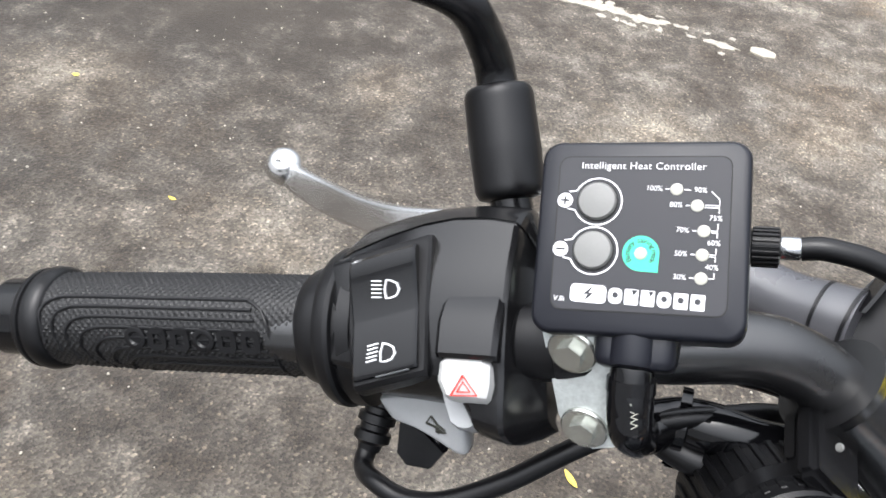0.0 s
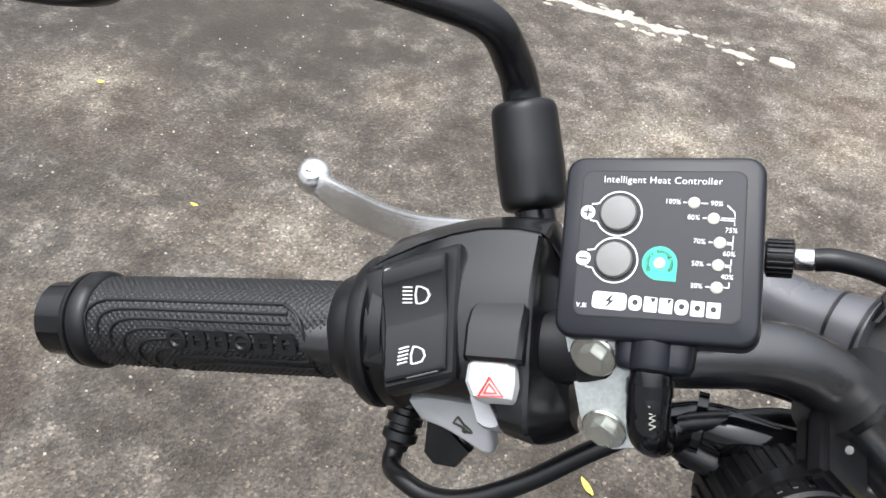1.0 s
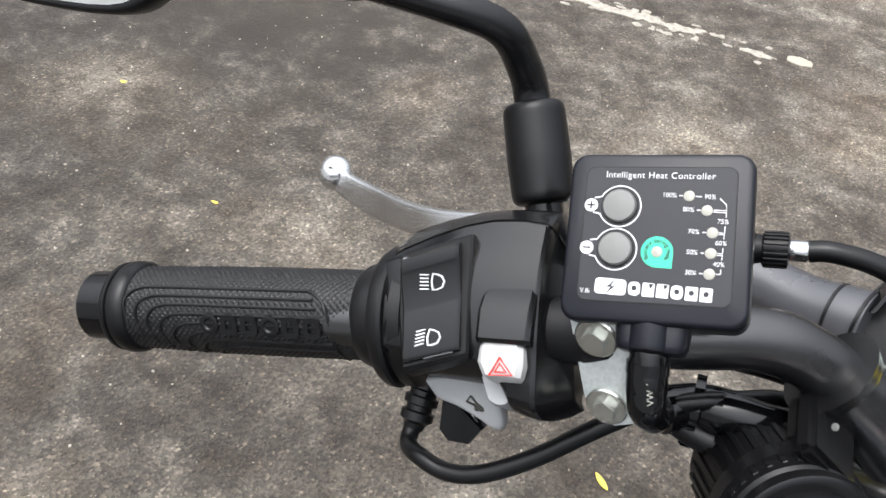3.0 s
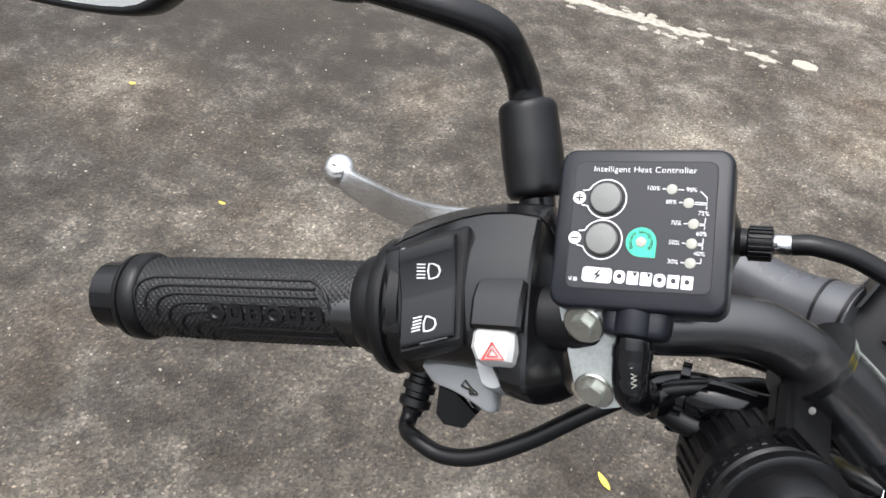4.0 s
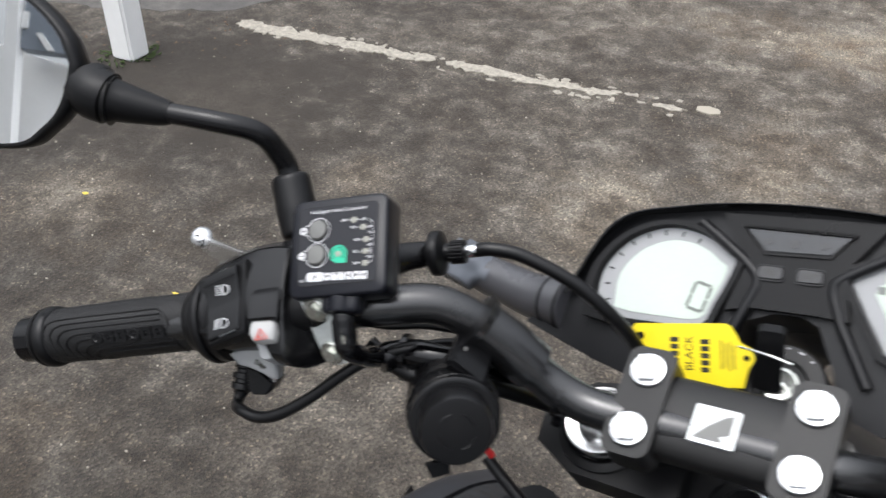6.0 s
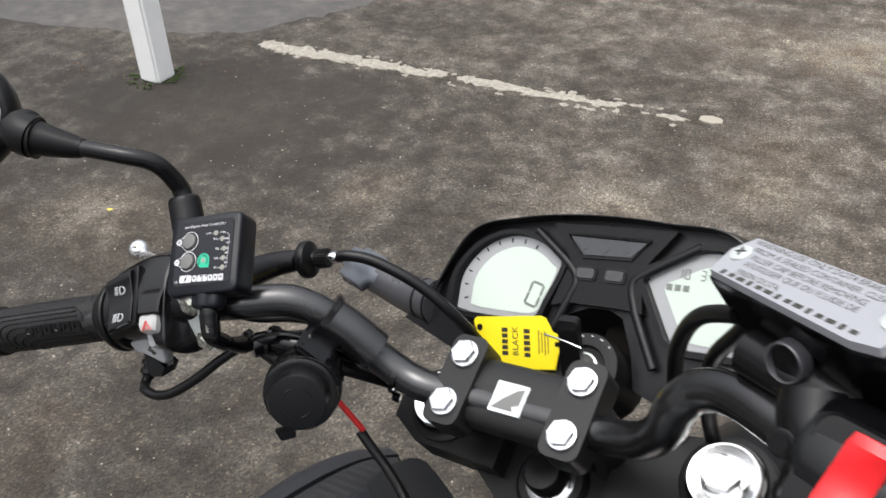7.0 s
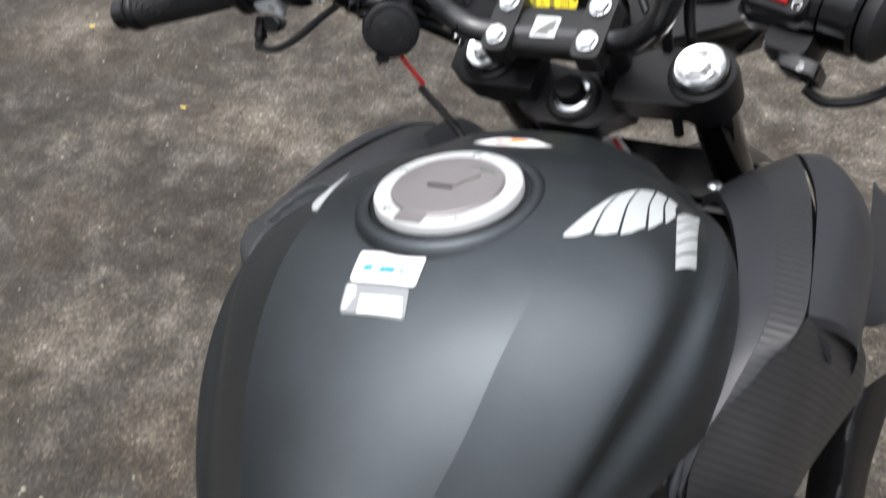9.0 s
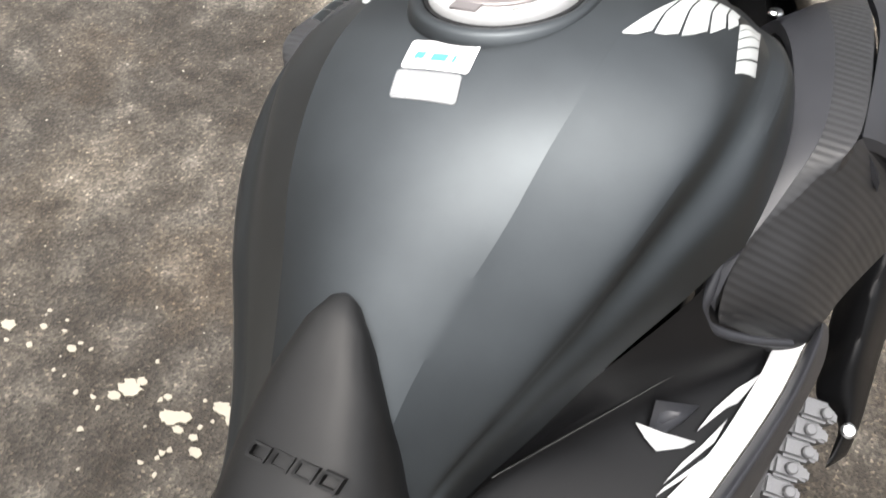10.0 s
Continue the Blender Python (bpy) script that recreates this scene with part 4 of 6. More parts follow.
def ring_loft(outline, m, levels):
    """An outline drawn out along z through (height, scale) levels, for rounded bodies."""
    b = bmesh.new()
    cx, cy = sum(p[0] for p in outline) / len(outline), sum(p[1] for p in outline) / len(outline)
    area = sum(p[0] * q[1] - q[0] * p[1] for p, q in zip(outline, outline[1:] + outline[:1]))
    pts = outline if area > 0 else outline[::-1]
    loft(b, [[m @ V((cx + (x - cx) * k, cy + (y - cy) * k, z)) for x, y in pts] for z, k in levels])
    return b


# ---- grips with a diamond knurl ----


def knurled_grip(m, x0, x1, around, along, sense):
    b = bmesh.new()
    rings = []
    for i in range(along + 1):
        u = i / along
        x = x0 + (x1 - x0) * u
        edge = min(u, 1 - u)
        ring = []
        for k in range(around):
            a = 2 * math.pi * k / around
            r = 0.0166 + 0.0004 * math.sin(math.pi * u)
            if edge > 0.02:
                s1 = abs(((x / 0.0026 + a * 20 / math.pi) % 1.0) - 0.5) * 2
                s2 = abs(((x / 0.0026 - a * 20 / math.pi) % 1.0) - 0.5) * 2
                r += 0.0008 * min(s1, s2)
            ring.append(m @ V((x, 0.002 + r * math.sin(a), r * math.cos(a))))
        rings.append(ring)
    return loft(b, rings)


def on_grip(x, deg, lift=0.0):
    a = radians(deg)
    r = 0.0170 + lift
    return HOLD_L @ V((x, 0.002 + r * math.sin(a), r * math.cos(a)))


AX_H = HOLD_L @ Matrix.Translation((0, 0.002, 0)) @ Matrix.Rotation(radians(90), 4, "Y")
AX_L = GRIP_L @ Matrix.Translation((0, 0.002, 0)) @ Matrix.Rotation(radians(90), 4, "Y")
AX_R = GRIP_R @ Matrix.Translation((0, 0.002, 0)) @ Matrix.Rotation(radians(90), 4, "Y")
grip = part("grip", knurled_grip(HOLD_L, -0.1080, -0.001, 176, 230, 1), RUBBER, bike, "black knurled rubber heated grip", 40)
# nested moulded lines, each turning down at its outer end and closed by a slanting border
for i in range(8):
    deg, x = 17 - 11.5 * i, -0.1030 + 0.0056 * i
    path = [on_grip(-0.0200 + 0.0015 * i, deg, 0.0003), on_grip(-0.05, deg, 0.0003), on_grip(x + 0.014, deg, 0.0003), on_grip(x + 0.0055, deg - 3, 0.0003), on_grip(x + 0.0012, deg - 12, 0.0003), on_grip(x, deg - 26, 0.0003), on_grip(x + 0.0015, max(deg - 58, -112), 0.0003)]
    part("grip_rib", tube(path, 0.00062, 8, 6), SOFT_RUBBER, grip)
part("grip_rib", tube([on_grip(-0.0205, 17, 0.0003), on_grip(-0.0150, 5, 0.0003), on_grip(-0.0118, -15, 0.0003), on_grip(-0.0100, -60, 0.0003), on_grip(-0.0100, -100, 0.0003)], 0.0006, 8, 6), SOFT_RUBBER, grip)
for k in range(6):
    x = -0.0665 + 0.0089 * k
    c = on_grip(x + 0.004, -29, 0.0005)
    n = (c - HOLD_L @ V((x + 0.004, 0.002, 0))).normalized()
    gx = (HOLD_L.to_3x3() @ V((1, 0, 0))).normalized()
    gm = axes(c, gx, n.cross(gx))
    if k in (0, 3):
        b = lathe([(0.0042, -0.0008), (0.0041, 0.0006), (0.0036, 0.0008), (0.0024, 0.0008), (0.0018, 0.0001), (0.0, 0.0002)], gm, 24)
    else:
        b = strip(rounded(0.0050, 0.0058, 0.0012, 3) + rounded(0.0050, 0.0058, 0.0012, 3)[:2], 0.0021, gm, -0.0008, 0.0007)
    part("embossed_letter", b, SOFT_RUBBER, grip)
part("grip_flange", lathe([(0.0150, -0.1155), (0.0178, -0.1150), (0.0186, -0.1138), (0.0186, -0.1124), (0.0176, -0.1119), (0.0176, -0.1112), (0.0188, -0.1106), (0.0192, -0.1088), (0.0190, -0.1060), (0.0180, -0.1040), (0.0168, -0.1032)], AX_H, 48), SOFT_RUBBER, grip)
part("grip_collar", lathe([(0.0172, -0.0030), (0.0190, -0.0010), (0.0200, 0.0025), (0.0204, 0.0055), (0.0212, 0.0060), (0.0248, 0.0072), (0.0262, 0.0094), (0.0264, 0.0118), (0.0256, 0.0130), (0.0236, 0.0134), (0.0236, 0.0152), (0.0256, 0.0156), (0.0256, 0.0200), (0.020, 0.0215)], AX_H, 56), SOFT_RUBBER, grip)
part("bar_end", lathe([(0.0, -0.1311), (0.0128, -0.1311), (0.0145, -0.1294), (0.0148, -0.1161), (0.012, -0.1136)], AX_H, 40), GLOSS_PLASTIC, bike, "gloss black bar end weight")
grip_r = part("throttle_grip", knurled_grip(GRIP_R, -0.006, 0.125, 120, 150, -1), RUBBER, bike, "black knurled throttle grip", 40)
part("throttle_flange", lathe([(0.018, -0.024), (0.0255, -0.022), (0.0275, -0.018), (0.0275, -0.013), (0.024, -0.010), (0.0185, -0.006), (0.0165, -0.005)], AX_R, 48), RUBBER, grip_r)

# ---- left switch housing ----
# its front half meets the rear half in a sharp seam; sections run along the bar: top, seam, bottom, face height
HOUSE = [(0.0105, 0.0285, 0.0195, -0.0150, 0.0125), (0.0125, 0.0310, 0.0212, -0.0155, 0.0150), (0.0178, 0.0360, 0.0240, -0.0168, 0.0165), (0.030, 0.0402, 0.0292, -0.0178, 0.0170), (0.041, 0.0428, 0.0328, -0.0182, 0.0172), (0.051, 0.0440, 0.0348, -0.0188, 0.0172), (0.0575, 0.0441, 0.0350, -0.0205, 0.0171), (0.0620, 0.0440, 0.0350, -0.0272, 0.0170), (0.0700, 0.0434, 0.0338, -0.0290, 0.0168), (0.0714, 0.0428, 0.0330, -0.0288, 0.0158), (0.0722, 0.0415, 0.0315, -0.0284, 0.0100), (0.0760, 0.0330, 0.0250, -0.0262, 0.0045), (0.0795, 0.0280, 0.0210, -0.0230, 0.0000)]
rings = []
for x, top, seam, low, f in HOUSE:
    front = spline([(0, top - 0.012, -0.022), (0, top - 0.003, -0.012), (0, top, -0.003), (0, top - 0.0025, 0.005), (0, seam + 0.0012, f - 0.0040)], 4)
    face = spline([(0, seam, f - 0.0030), (0, 0.020, f), (0, 0.008, f + 0.0006), (0, -0.004, f - 0.0006), (0, -0.010, f - 0.0022), (0, low + 0.0045, f - 0.0055), (0, low + 0.0008, f - 0.0120), (0, low, f - 0.0200), (0, low + 0.004, -0.016), (0, -0.008, -0.026), (0, 0.010, -0.029)], 4)
    seam_lip = [V((0, seam + 0.0012, f - 0.0055)), V((0, seam + 0.0002, f - 0.0055))]
    rings.append([V((x, p.y, p.z)) for p in front + seam_lip + face])
b = loft(bmesh.new(), rings)
b.transform(GRIP_L)
body = part("switch_housing", b, HOUSING, bike, "satin black left switch housing", 28)


def skewed(x, y):
    """The rocker and its frame lie a little askew across the housing."""
    return y + 0.30 * (x - 0.0352)


def slanted_block(profile, bevel, slant, m=GRIP_L, base=0.010):
    """A block through (y, height, left, right) rows, its upper edges broken by a bevel."""
    b = bmesh.new()
    rows = []
    for y, z, x0, x1 in profile:
        row = []
        for x, h in ((x0, base), (x1, base), (x1, z - bevel), (x1 - bevel, z), (x0 + bevel, z), (x0, z - bevel)):
            row.append(m @ V((x, slant(x, y), h)))
        rows.append(row)
    return loft(b, rows)


def straight(x, y):
    return y


part("beam_frame", slanted_block([(0.0262, 0.0150, 0.0212, 0.0456), (0.0258, 0.0192, 0.0208, 0.0464), (0.0240, 0.0200, 0.0206, 0.0468), (0.0040, 0.0186, 0.0222, 0.0478), (-0.0150, 0.0182, 0.0262, 0.0494), (-0.0166, 0.0168, 0.0268, 0.0492), (-0.0170, 0.0130, 0.0268, 0.0490)], 0.0008, skewed), BLACK_PLASTIC, body)
rocker = part("beam_switch", slanted_block([(0.0236, 0.0160, 0.0226, 0.0432), (0.0230, 0.0222, 0.0226, 0.0432), (0.0218, 0.0236, 0.0226, 0.0434), (0.0182, 0.0234, 0.0228, 0.0437), (0.0172, 0.0229, 0.0228, 0.0438), (0.0042, 0.0196, 0.0242, 0.0448), (0.0034, 0.0196, 0.0243, 0.0449), (-0.0120, 0.0204, 0.0266, 0.0466), (-0.0138, 0.0197, 0.0270, 0.0468), (-0.0146, 0.0150, 0.0272, 0.0468)], 0.0007, skewed), GLOSS_PLASTIC, bike, "gloss black headlamp rocker with white symbols", 30)
part("rocker_mark", slanted_block([(-0.0140, 0.0204, 0.0345, 0.0445), (-0.0142, 0.0202, 0.0345, 0.0445)], 0.0001, skewed, base=0.0190), GREY_PLASTIC, rocker)
for cy, cx, z, tilt in ((0.0114, 0.0350, 0.0218, 12), (-0.0072, 0.0356, 0.0205, -4)):
    im = shift(GRIP_L, cx, cy, z, 2, tilt)
    for k in range(5):
        y = 0.0024 - 0.0012 * k
        lean = 0.0 if cy > 0 else 0.0007
        part("symbol", strip([(-0.0046, y - lean), (-0.0014, y + lean * 0.4)], 0.00042, im, -0.0006, 0.0003), WHITE_INK, rocker)
    part("symbol", strip([(0.0002, 0.0027), (0.0016, 0.0026), (0.0036, 0.0018), (0.0044, 0.0), (0.0036, -0.0018), (0.0016, -0.0026), (0.0002, -0.0027), (-0.0003, 0.0), (0.0002, 0.0027), (0.0016, 0.0026)], 0.0005, im, -0.0006, 0.0003), WHITE_INK, rocker)
part("switch_pod", slanted_block([(0.0128, 0.0150, 0.0555, 0.0690), (0.0118, 0.0172, 0.0532, 0.0702), (0.0085, 0.0190, 0.0520, 0.0708), (0.0030, 0.0208, 0.0518, 0.0708), (-0.0060, 0.0208, 0.0520, 0.0706), (-0.0072, 0.0196, 0.0522, 0.0705), (-0.0076, 0.0100, 0.0522, 0.0705)], 0.0014, straight), HOUSING, body, smooth=24)
hazard = part("hazard_switch", slanted_block([(-0.0064, 0.0080, 0.0546, 0.0664), (-0.0064, 0.0160, 0.0544, 0.0666), (-0.0072, 0.0186, 0.0538, 0.0676), (-0.0085, 0.0196, 0.0534, 0.0684), (-0.0136, 0.0200, 0.0534, 0.0690), (-0.0176, 0.0188, 0.0552, 0.0682), (-0.0188, 0.0170, 0.0570, 0.0672), (-0.0190, 0.0080, 0.0575, 0.0668)], 0.0016, straight, base=0.0050), WHITE_PLASTIC, bike, "white hazard switch with a red triangle", 30)
hm = shift(GRIP_L, 0.0618, -0.0153, 0.0198, 4, 14)
part("triangle_mark", strip([(-0.0038, -0.0022), (0.0, 0.0034), (0.0040, -0.0022), (-0.0038, -0.0022), (0.0, 0.0034)], 0.0005, hm, -0.0006, 0.0002), RED_INK, hazard)
part("triangle_mark", strip([(-0.0019, -0.0012), (0.0, 0.0016), (0.0020, -0.0012), (-0.0019, -0.0012)], 0.0004, hm, -0.0006, 0.0002), RED_INK, hazard)
HORN = shift(GRIP_L, 0.04, -0.022, -0.005, 0, 30)
horn = part("turn_signal_switch", ring_loft(smooth_outline([(-0.0146, 0.0036), (-0.0102, 0.0054), (0.0043, 0.0078), (0.0104, 0.0064), (0.0138, -0.0010), (0.0146, -0.0110), (0.0117, -0.0126), (0.0058, -0.0090), (-0.0029, -0.0046), (-0.0112, -0.0018)], 3), HORN, [(-0.008, 0.85), (-0.004, 0.98), (-0.001, 1.0), (0.0008, 0.98), (0.0019, 0.92), (0.0022, 0.8), (0.0018, 0.5)]), GREY_PLASTIC, bike, "grey thumb switch with a horn mark", 60)
part("switch_root", ring_loft(smooth_outline([(0.0495, -0.0150), (0.0599, -0.0135), (0.0636, -0.0200), (0.0610, -0.0262), (0.0540, -0.0250)], 3), GRIP_L, [(-0.010, 1.0), (0.0060, 0.98), (0.0080, 0.88)]), GREY_PLASTIC, horn)
sm = shift(HORN, 0.0048, -0.0028, 0.0021, -38)
part("horn_mark", merge(strip([(-0.0028, 0.0015), (-0.0028, -0.0015)], 0.0005, sm, -0.0008, 0.0004), merge(strip([(-0.0028, 0.0015), (0.0004, 0.0005), (0.0030, 0.0005), (0.0039, 0.0), (0.0030, -0.0007), (0.0004, -0.0005), (-0.0028, -0.0015)], 0.0005, sm, -0.0008, 0.0004), strip([(0.0006, -0.0005), (0.0013, -0.0017), (0.0025, -0.0014)], 0.0005, sm, -0.0008, 0.0004))), INK, horn)
part("horn_button", bevelled(ring_loft([(-0.0134, -0.0076), (-0.0160, -0.0203), (-0.0129, -0.0248), (-0.0043, -0.0254), (0.0020, -0.0185), (-0.0060, -0.0100)], HORN, [(-0.024, 0.9), (-0.0105, 1.0), (-0.0088, 0.93)]), 0.0008, 2, 0.4), GLOSS_PLASTIC, bike, "black horn button", 40)
part("inner_sleeve", lathe([(0.0112, 0.072), (0.0120, 0.073), (0.0120, 0.1), (0.0112, 0.101)], AX_L, 32), BLACK_PLASTIC, bike)

# ribbed gland and the loom's loop
LOOM = [(-0.2800, -0.0790, 1.1075), (-0.2803, -0.0845, 1.1010), (-0.2785, -0.0915, 1.0975), (-0.269, -0.0975, 1.1007), (-0.2562, -0.0985, 1.0993), (-0.2416, -0.0948, 1.1022), (-0.2238, -0.0849, 1.1105), (-0.2061, -0.0721, 1.1214), (-0.190, -0.0600, 1.128), (-0.168, -0.045, 1.128), (-0.145, -0.020, 1.112), (-0.11, 0.01, 1.06)]
part("switch_loom", tube(LOOM, 0.0036, 14, 8), SOFT_RUBBER, bike, "black cable looping under the switch housing")
gd = (V((-0.2772, -0.0905, 1.1070)) - V((-0.2772, -0.0740, 1.1250))).normalized()
GLAND = axis_z((-0.2800, -0.0700, 1.1165), gd)
part("cable_gland", lathe([(0.0070, 0.0), (0.0070, 0.006), (0.0056, 0.007), (0.0056, 0.009), (0.0070, 0.0095), (0.0070, 0.0125), (0.0054, 0.0132), (0.0054, 0.0152), (0.0068, 0.0158), (0.0068, 0.0190), (0.0046, 0.0205), (0.0040, 0.023)], GLAND, 24), SOFT_RUBBER, bike)

# ---- clutch lever and its perch ----
b = bmesh.new()
LEV = [(-0.4010, 0.0325, 1.1240, 0.0046, 0.0066), (-0.392, 0.0285, 1.1235, 0.0036, 0.0070), (-0.370, 0.0193, 1.1258, 0.0034, 0.0076), (-0.340, 0.0063, 1.1322, 0.0042, 0.0074), (-0.310, -0.0040, 1.1400, 0.0045, 0.0078), (-0.280, -0.0078, 1.1492, 0.0048, 0.0072), (-0.250, -0.0075, 1.1560, 0.0055, 0.0064), (-0.222, -0.0055, 1.1575, 0.0065, 0.0060), (-0.205, -0.003, 1.156, 0.0075, 0.0060)]
rings = []
for i, (x, y, z, t, h) in enumerate(LEV):
    up = V((0.02, 0.38, 0.92)).normalized()
    out = V((0.35, 0.86, -0.36)).normalized()
    rings.append([V((x, y, z)) + t * math.copysign(abs(math.cos(a)) ** 0.45, math.cos(a)) * out + h * math.copysign(abs(math.sin(a)) ** 0.45, math.sin(a)) * up for a in (2 * math.pi * k / 20 for k in range(20))])
fine = [spline([r[k] for r in rings], 5) for k in range(20)]
loft(b, [[fine[k][i] for k in range(20)] for i in range(len(fine[0]))])
lever = part("clutch_lever", b, ALLOY, bike, "polished aluminium clutch lever with a ball end", 60)
b = bmesh.new()
bmesh.ops.create_uvsphere(b, u_segments=28, v_segments=18, radius=0.0098, matrix=Matrix.Translation((-0.4065, 0.0345, 1.1262)))
part("lever_ball", b, ALLOY, lever, smooth=180)
perch = part("lever_perch", tube([(-0.212, -0.066, 1.163), (-0.208, -0.035, 1.163), (-0.202, -0.004, 1.157), (-0.190, 0.013, 1.1525)], lambda u: 0.0135 - 0.006 * u, 16, 6), BLACK_PAINT, bike, "black clutch lever perch")
part("perch_clamp", lathe([(0.0112, 0.083), (0.0122, 0.084), (0.0122, 0.100), (0.0112, 0.101)], AX_L, 32), BLACK_PAINT, perch)
WHEEL = axis_z((-0.1850, 0.0140, 1.1525), (0.965, 0.22, 0.06))
b = lathe([(0.0035, -0.004), (0.0135, -0.002), (0.0140, -0.001), (0.0140, 0.003), (0.0132, 0.0042), (0.006, 0.007), (0.0055, 0.010)], WHEEL, 40)
adjuster = part("cable_adjuster", b, BLACK_PLASTIC, bike, "black knurled clutch cable adjuster")
for k in range(20):
    a = 2 * math.pi * k / 20
    part("adjuster_tooth", box(shift(WHEEL, 0.0066 * math.cos(a), 0.0066 * math.sin(a), 0.0145, math.degrees(a)), (0.0014, 0.0012, 0.009), 0.0002, 1), BLACK_PLASTIC, adjuster)
part("adjuster_barrel", lathe([(0.0062, 0.0095), (0.0066, 0.0100), (0.0066, 0.0190), (0.0058, 0.0195)], WHEEL, 24), BLACK_PLASTIC, adjuster)
part("cable_ferrule", lathe([(0.0040, 0.019), (0.0042, 0.0195), (0.0042, 0.0255), (0.0036, 0.0265), (0.0036, 0.0285)], WHEEL, 20), BRIGHT_ZINC, bike, "bright steel cable ferrule")
cstart = WHEEL @ V((0, 0, 0.0265))
part("clutch_cable", tube([cstart, WHEEL @ V((0, 0, 0.036)), (-0.132, 0.0265, 1.1490), (-0.104, 0.0310, 1.1310), (-0.084, 0.0340, 1.1090), (-0.071, 0.0400, 1.082), (-0.065, 0.046, 1.05), (-0.062, 0.04, 0.98)], 0.0043, 14, 8), SOFT_RUBBER, bike, "black clutch cable arching in front of the bars")

# ---- mirrors ----


def mirror_assembly(place, turn, stem, boot):
    """place maps a point of the left half; turn maps a way."""
    def mv(pts):
        return [place(p) for p in pts]
    arm = part("mirror_stem", tube(stem, lambda u: 0.0074 - 0.0014 * u, 20, 8), BLACK_PAINT, bike, "black bent mirror stem")
    part("stem_boot", tube(boot, lambda u: (0.0122 - 0.0010 * abs(u - 0.45)) * (0.70 + 0.30 * math.sqrt(max(0.0, 1 - max(0.0, 1 - min(u, 1 - u) / 0.13) ** 2))), 28, 10), SOFT_RUBBER, arm, "black rubber boot")
    part("mirror_neck", tube(mv([(-0.3090, -0.0385, 1.2640), (-0.3150, -0.0405, 1.2658), (-0.3260, -0.0452, 1.2708), (-0.3375, -0.0502, 1.2763), (-0.3380, -0.0504, 1.2766)]), lambda u: 0.0066 + 0.0084 * u ** 1.15, 28, 6), BLACK_PLASTIC, arm, smooth=60)
    part("neck_groove", tube(mv([(-0.3378, -0.0503, 1.2765), (-0.3402, -0.0512, 1.2776)]), 0.0138, 28, 2), DARK_STEEL, arm)
    part("mirror_collar", tube(mv([(-0.3398, -0.0512, 1.2775), (-0.3435, -0.0520, 1.2793), (-0.3480, -0.0520, 1.2812), (-0.3530, -0.0500, 1.2835)]), lambda u: 0.0150 + 0.0012 * u, 28, 6), BLACK_PLASTIC, arm, smooth=60)
    head_m = axes(place((-0.370, -0.060, 1.290)), turn((0.995, 0.105, 0.0)), turn((-0.031, 0.42, 0.905)))
    out = smooth_outline([(0.022, 0.010), (0.012, -0.015), (-0.004, -0.028), (-0.026, -0.037), (-0.080, -0.035), (-0.125, -0.028), (-0.150, -0.015), (-0.160, 0.005), (-0.155, 0.030), (-0.130, 0.050), (-0.080, 0.062), (-0.045, 0.064), (-0.022, 0.056), (0.000, 0.042), (0.016, 0.025)], 4)
    z = head_m.col[2].to_3d()
    f = 1 if z.y < 0 else -1
    b = ring_loft(out, head_m, [(-0.030 * f, 0.35), (-0.027 * f, 0.62), (-0.018 * f, 0.88), (-0.006 * f, 0.99), (0.001 * f, 1.0), (0.004 * f, 0.985), (0.0046 * f, 0.955), (0.0035 * f, 0.925)])
    shell = part("mirror_shell", b, BLACK_PLASTIC, arm, "black plastic mirror shell", 60)
    part("mirror_glass", ring_loft(out, head_m, [(0.0030 * f, 0.935), (0.0041 * f, 0.935)]), MIRROR, arm, "silvered mirror glass", 20)


def same_way(d):
    return V(d)


def other_way(d):
    d = V(d)
    return d - 2 * d.dot(ACROSS) * ACROSS


STEM = [(-0.2430, -0.0345, 1.175), (-0.2475, -0.0285, 1.185), (-0.2592, -0.0115, 1.2135), (-0.2622, -0.0120, 1.2285), (-0.2665, -0.0195, 1.2450), (-0.2830, -0.0310, 1.2560), (-0.3150, -0.0405, 1.2658)]
BOOT = [V((-0.2462, -0.0300, 1.1825)).lerp(V((-0.2592, -0.0115, 1.2137)), k / 4) for k in range(5)]
mirror_assembly(V, same_way, STEM, BOOT)
STEM_R = [(0.2365, -0.096, 1.170), (0.2375, -0.084, 1.187), (0.2372, -0.055, 1.227), (0.2390, -0.043, 1.246), (0.2480, -0.034, 1.259), (0.2660, -0.032, 1.265), over((-0.307, -0.045, 1.2690))]
BOOT_R = [V((0.2369, -0.077, 1.1970)).lerp(V((0.2372, -0.055, 1.2275)), k / 4) for k in range(5)]
mirror_assembly(over, other_way, STEM_R, BOOT_R)

# ---- instrument cluster ----
OUTER = [(-0.174, -0.052), (-0.150, -0.022), (-0.118, 0.028), (-0.072, 0.040), (-0.014, 0.045), (0.045, 0.043), (0.100, 0.034), (0.125, 0.018), (0.148, -0.020), (0.168, -0.052), (0.120, -0.070), (0.060, -0.085), (0.036, -0.076), (0.030, -0.052), (0.019, -0.028), (0.008, -0.023), (-0.008, -0.0235), (-0.024, -0.030), (-0.031, -0.052), (-0.034, -0.076), (-0.060, -0.085), (-0.120, -0.070)]
dash = part("instrument_housing", bevelled(ring_loft(OUTER, GAUGE, [(-0.060, 0.78), (-0.040, 0.95), (-0.012, 1.0), (-0.004, 1.0)]), 0.003, 2, 0.4), CLUSTER_GREY, bike, "black instrument cluster housing", 40)
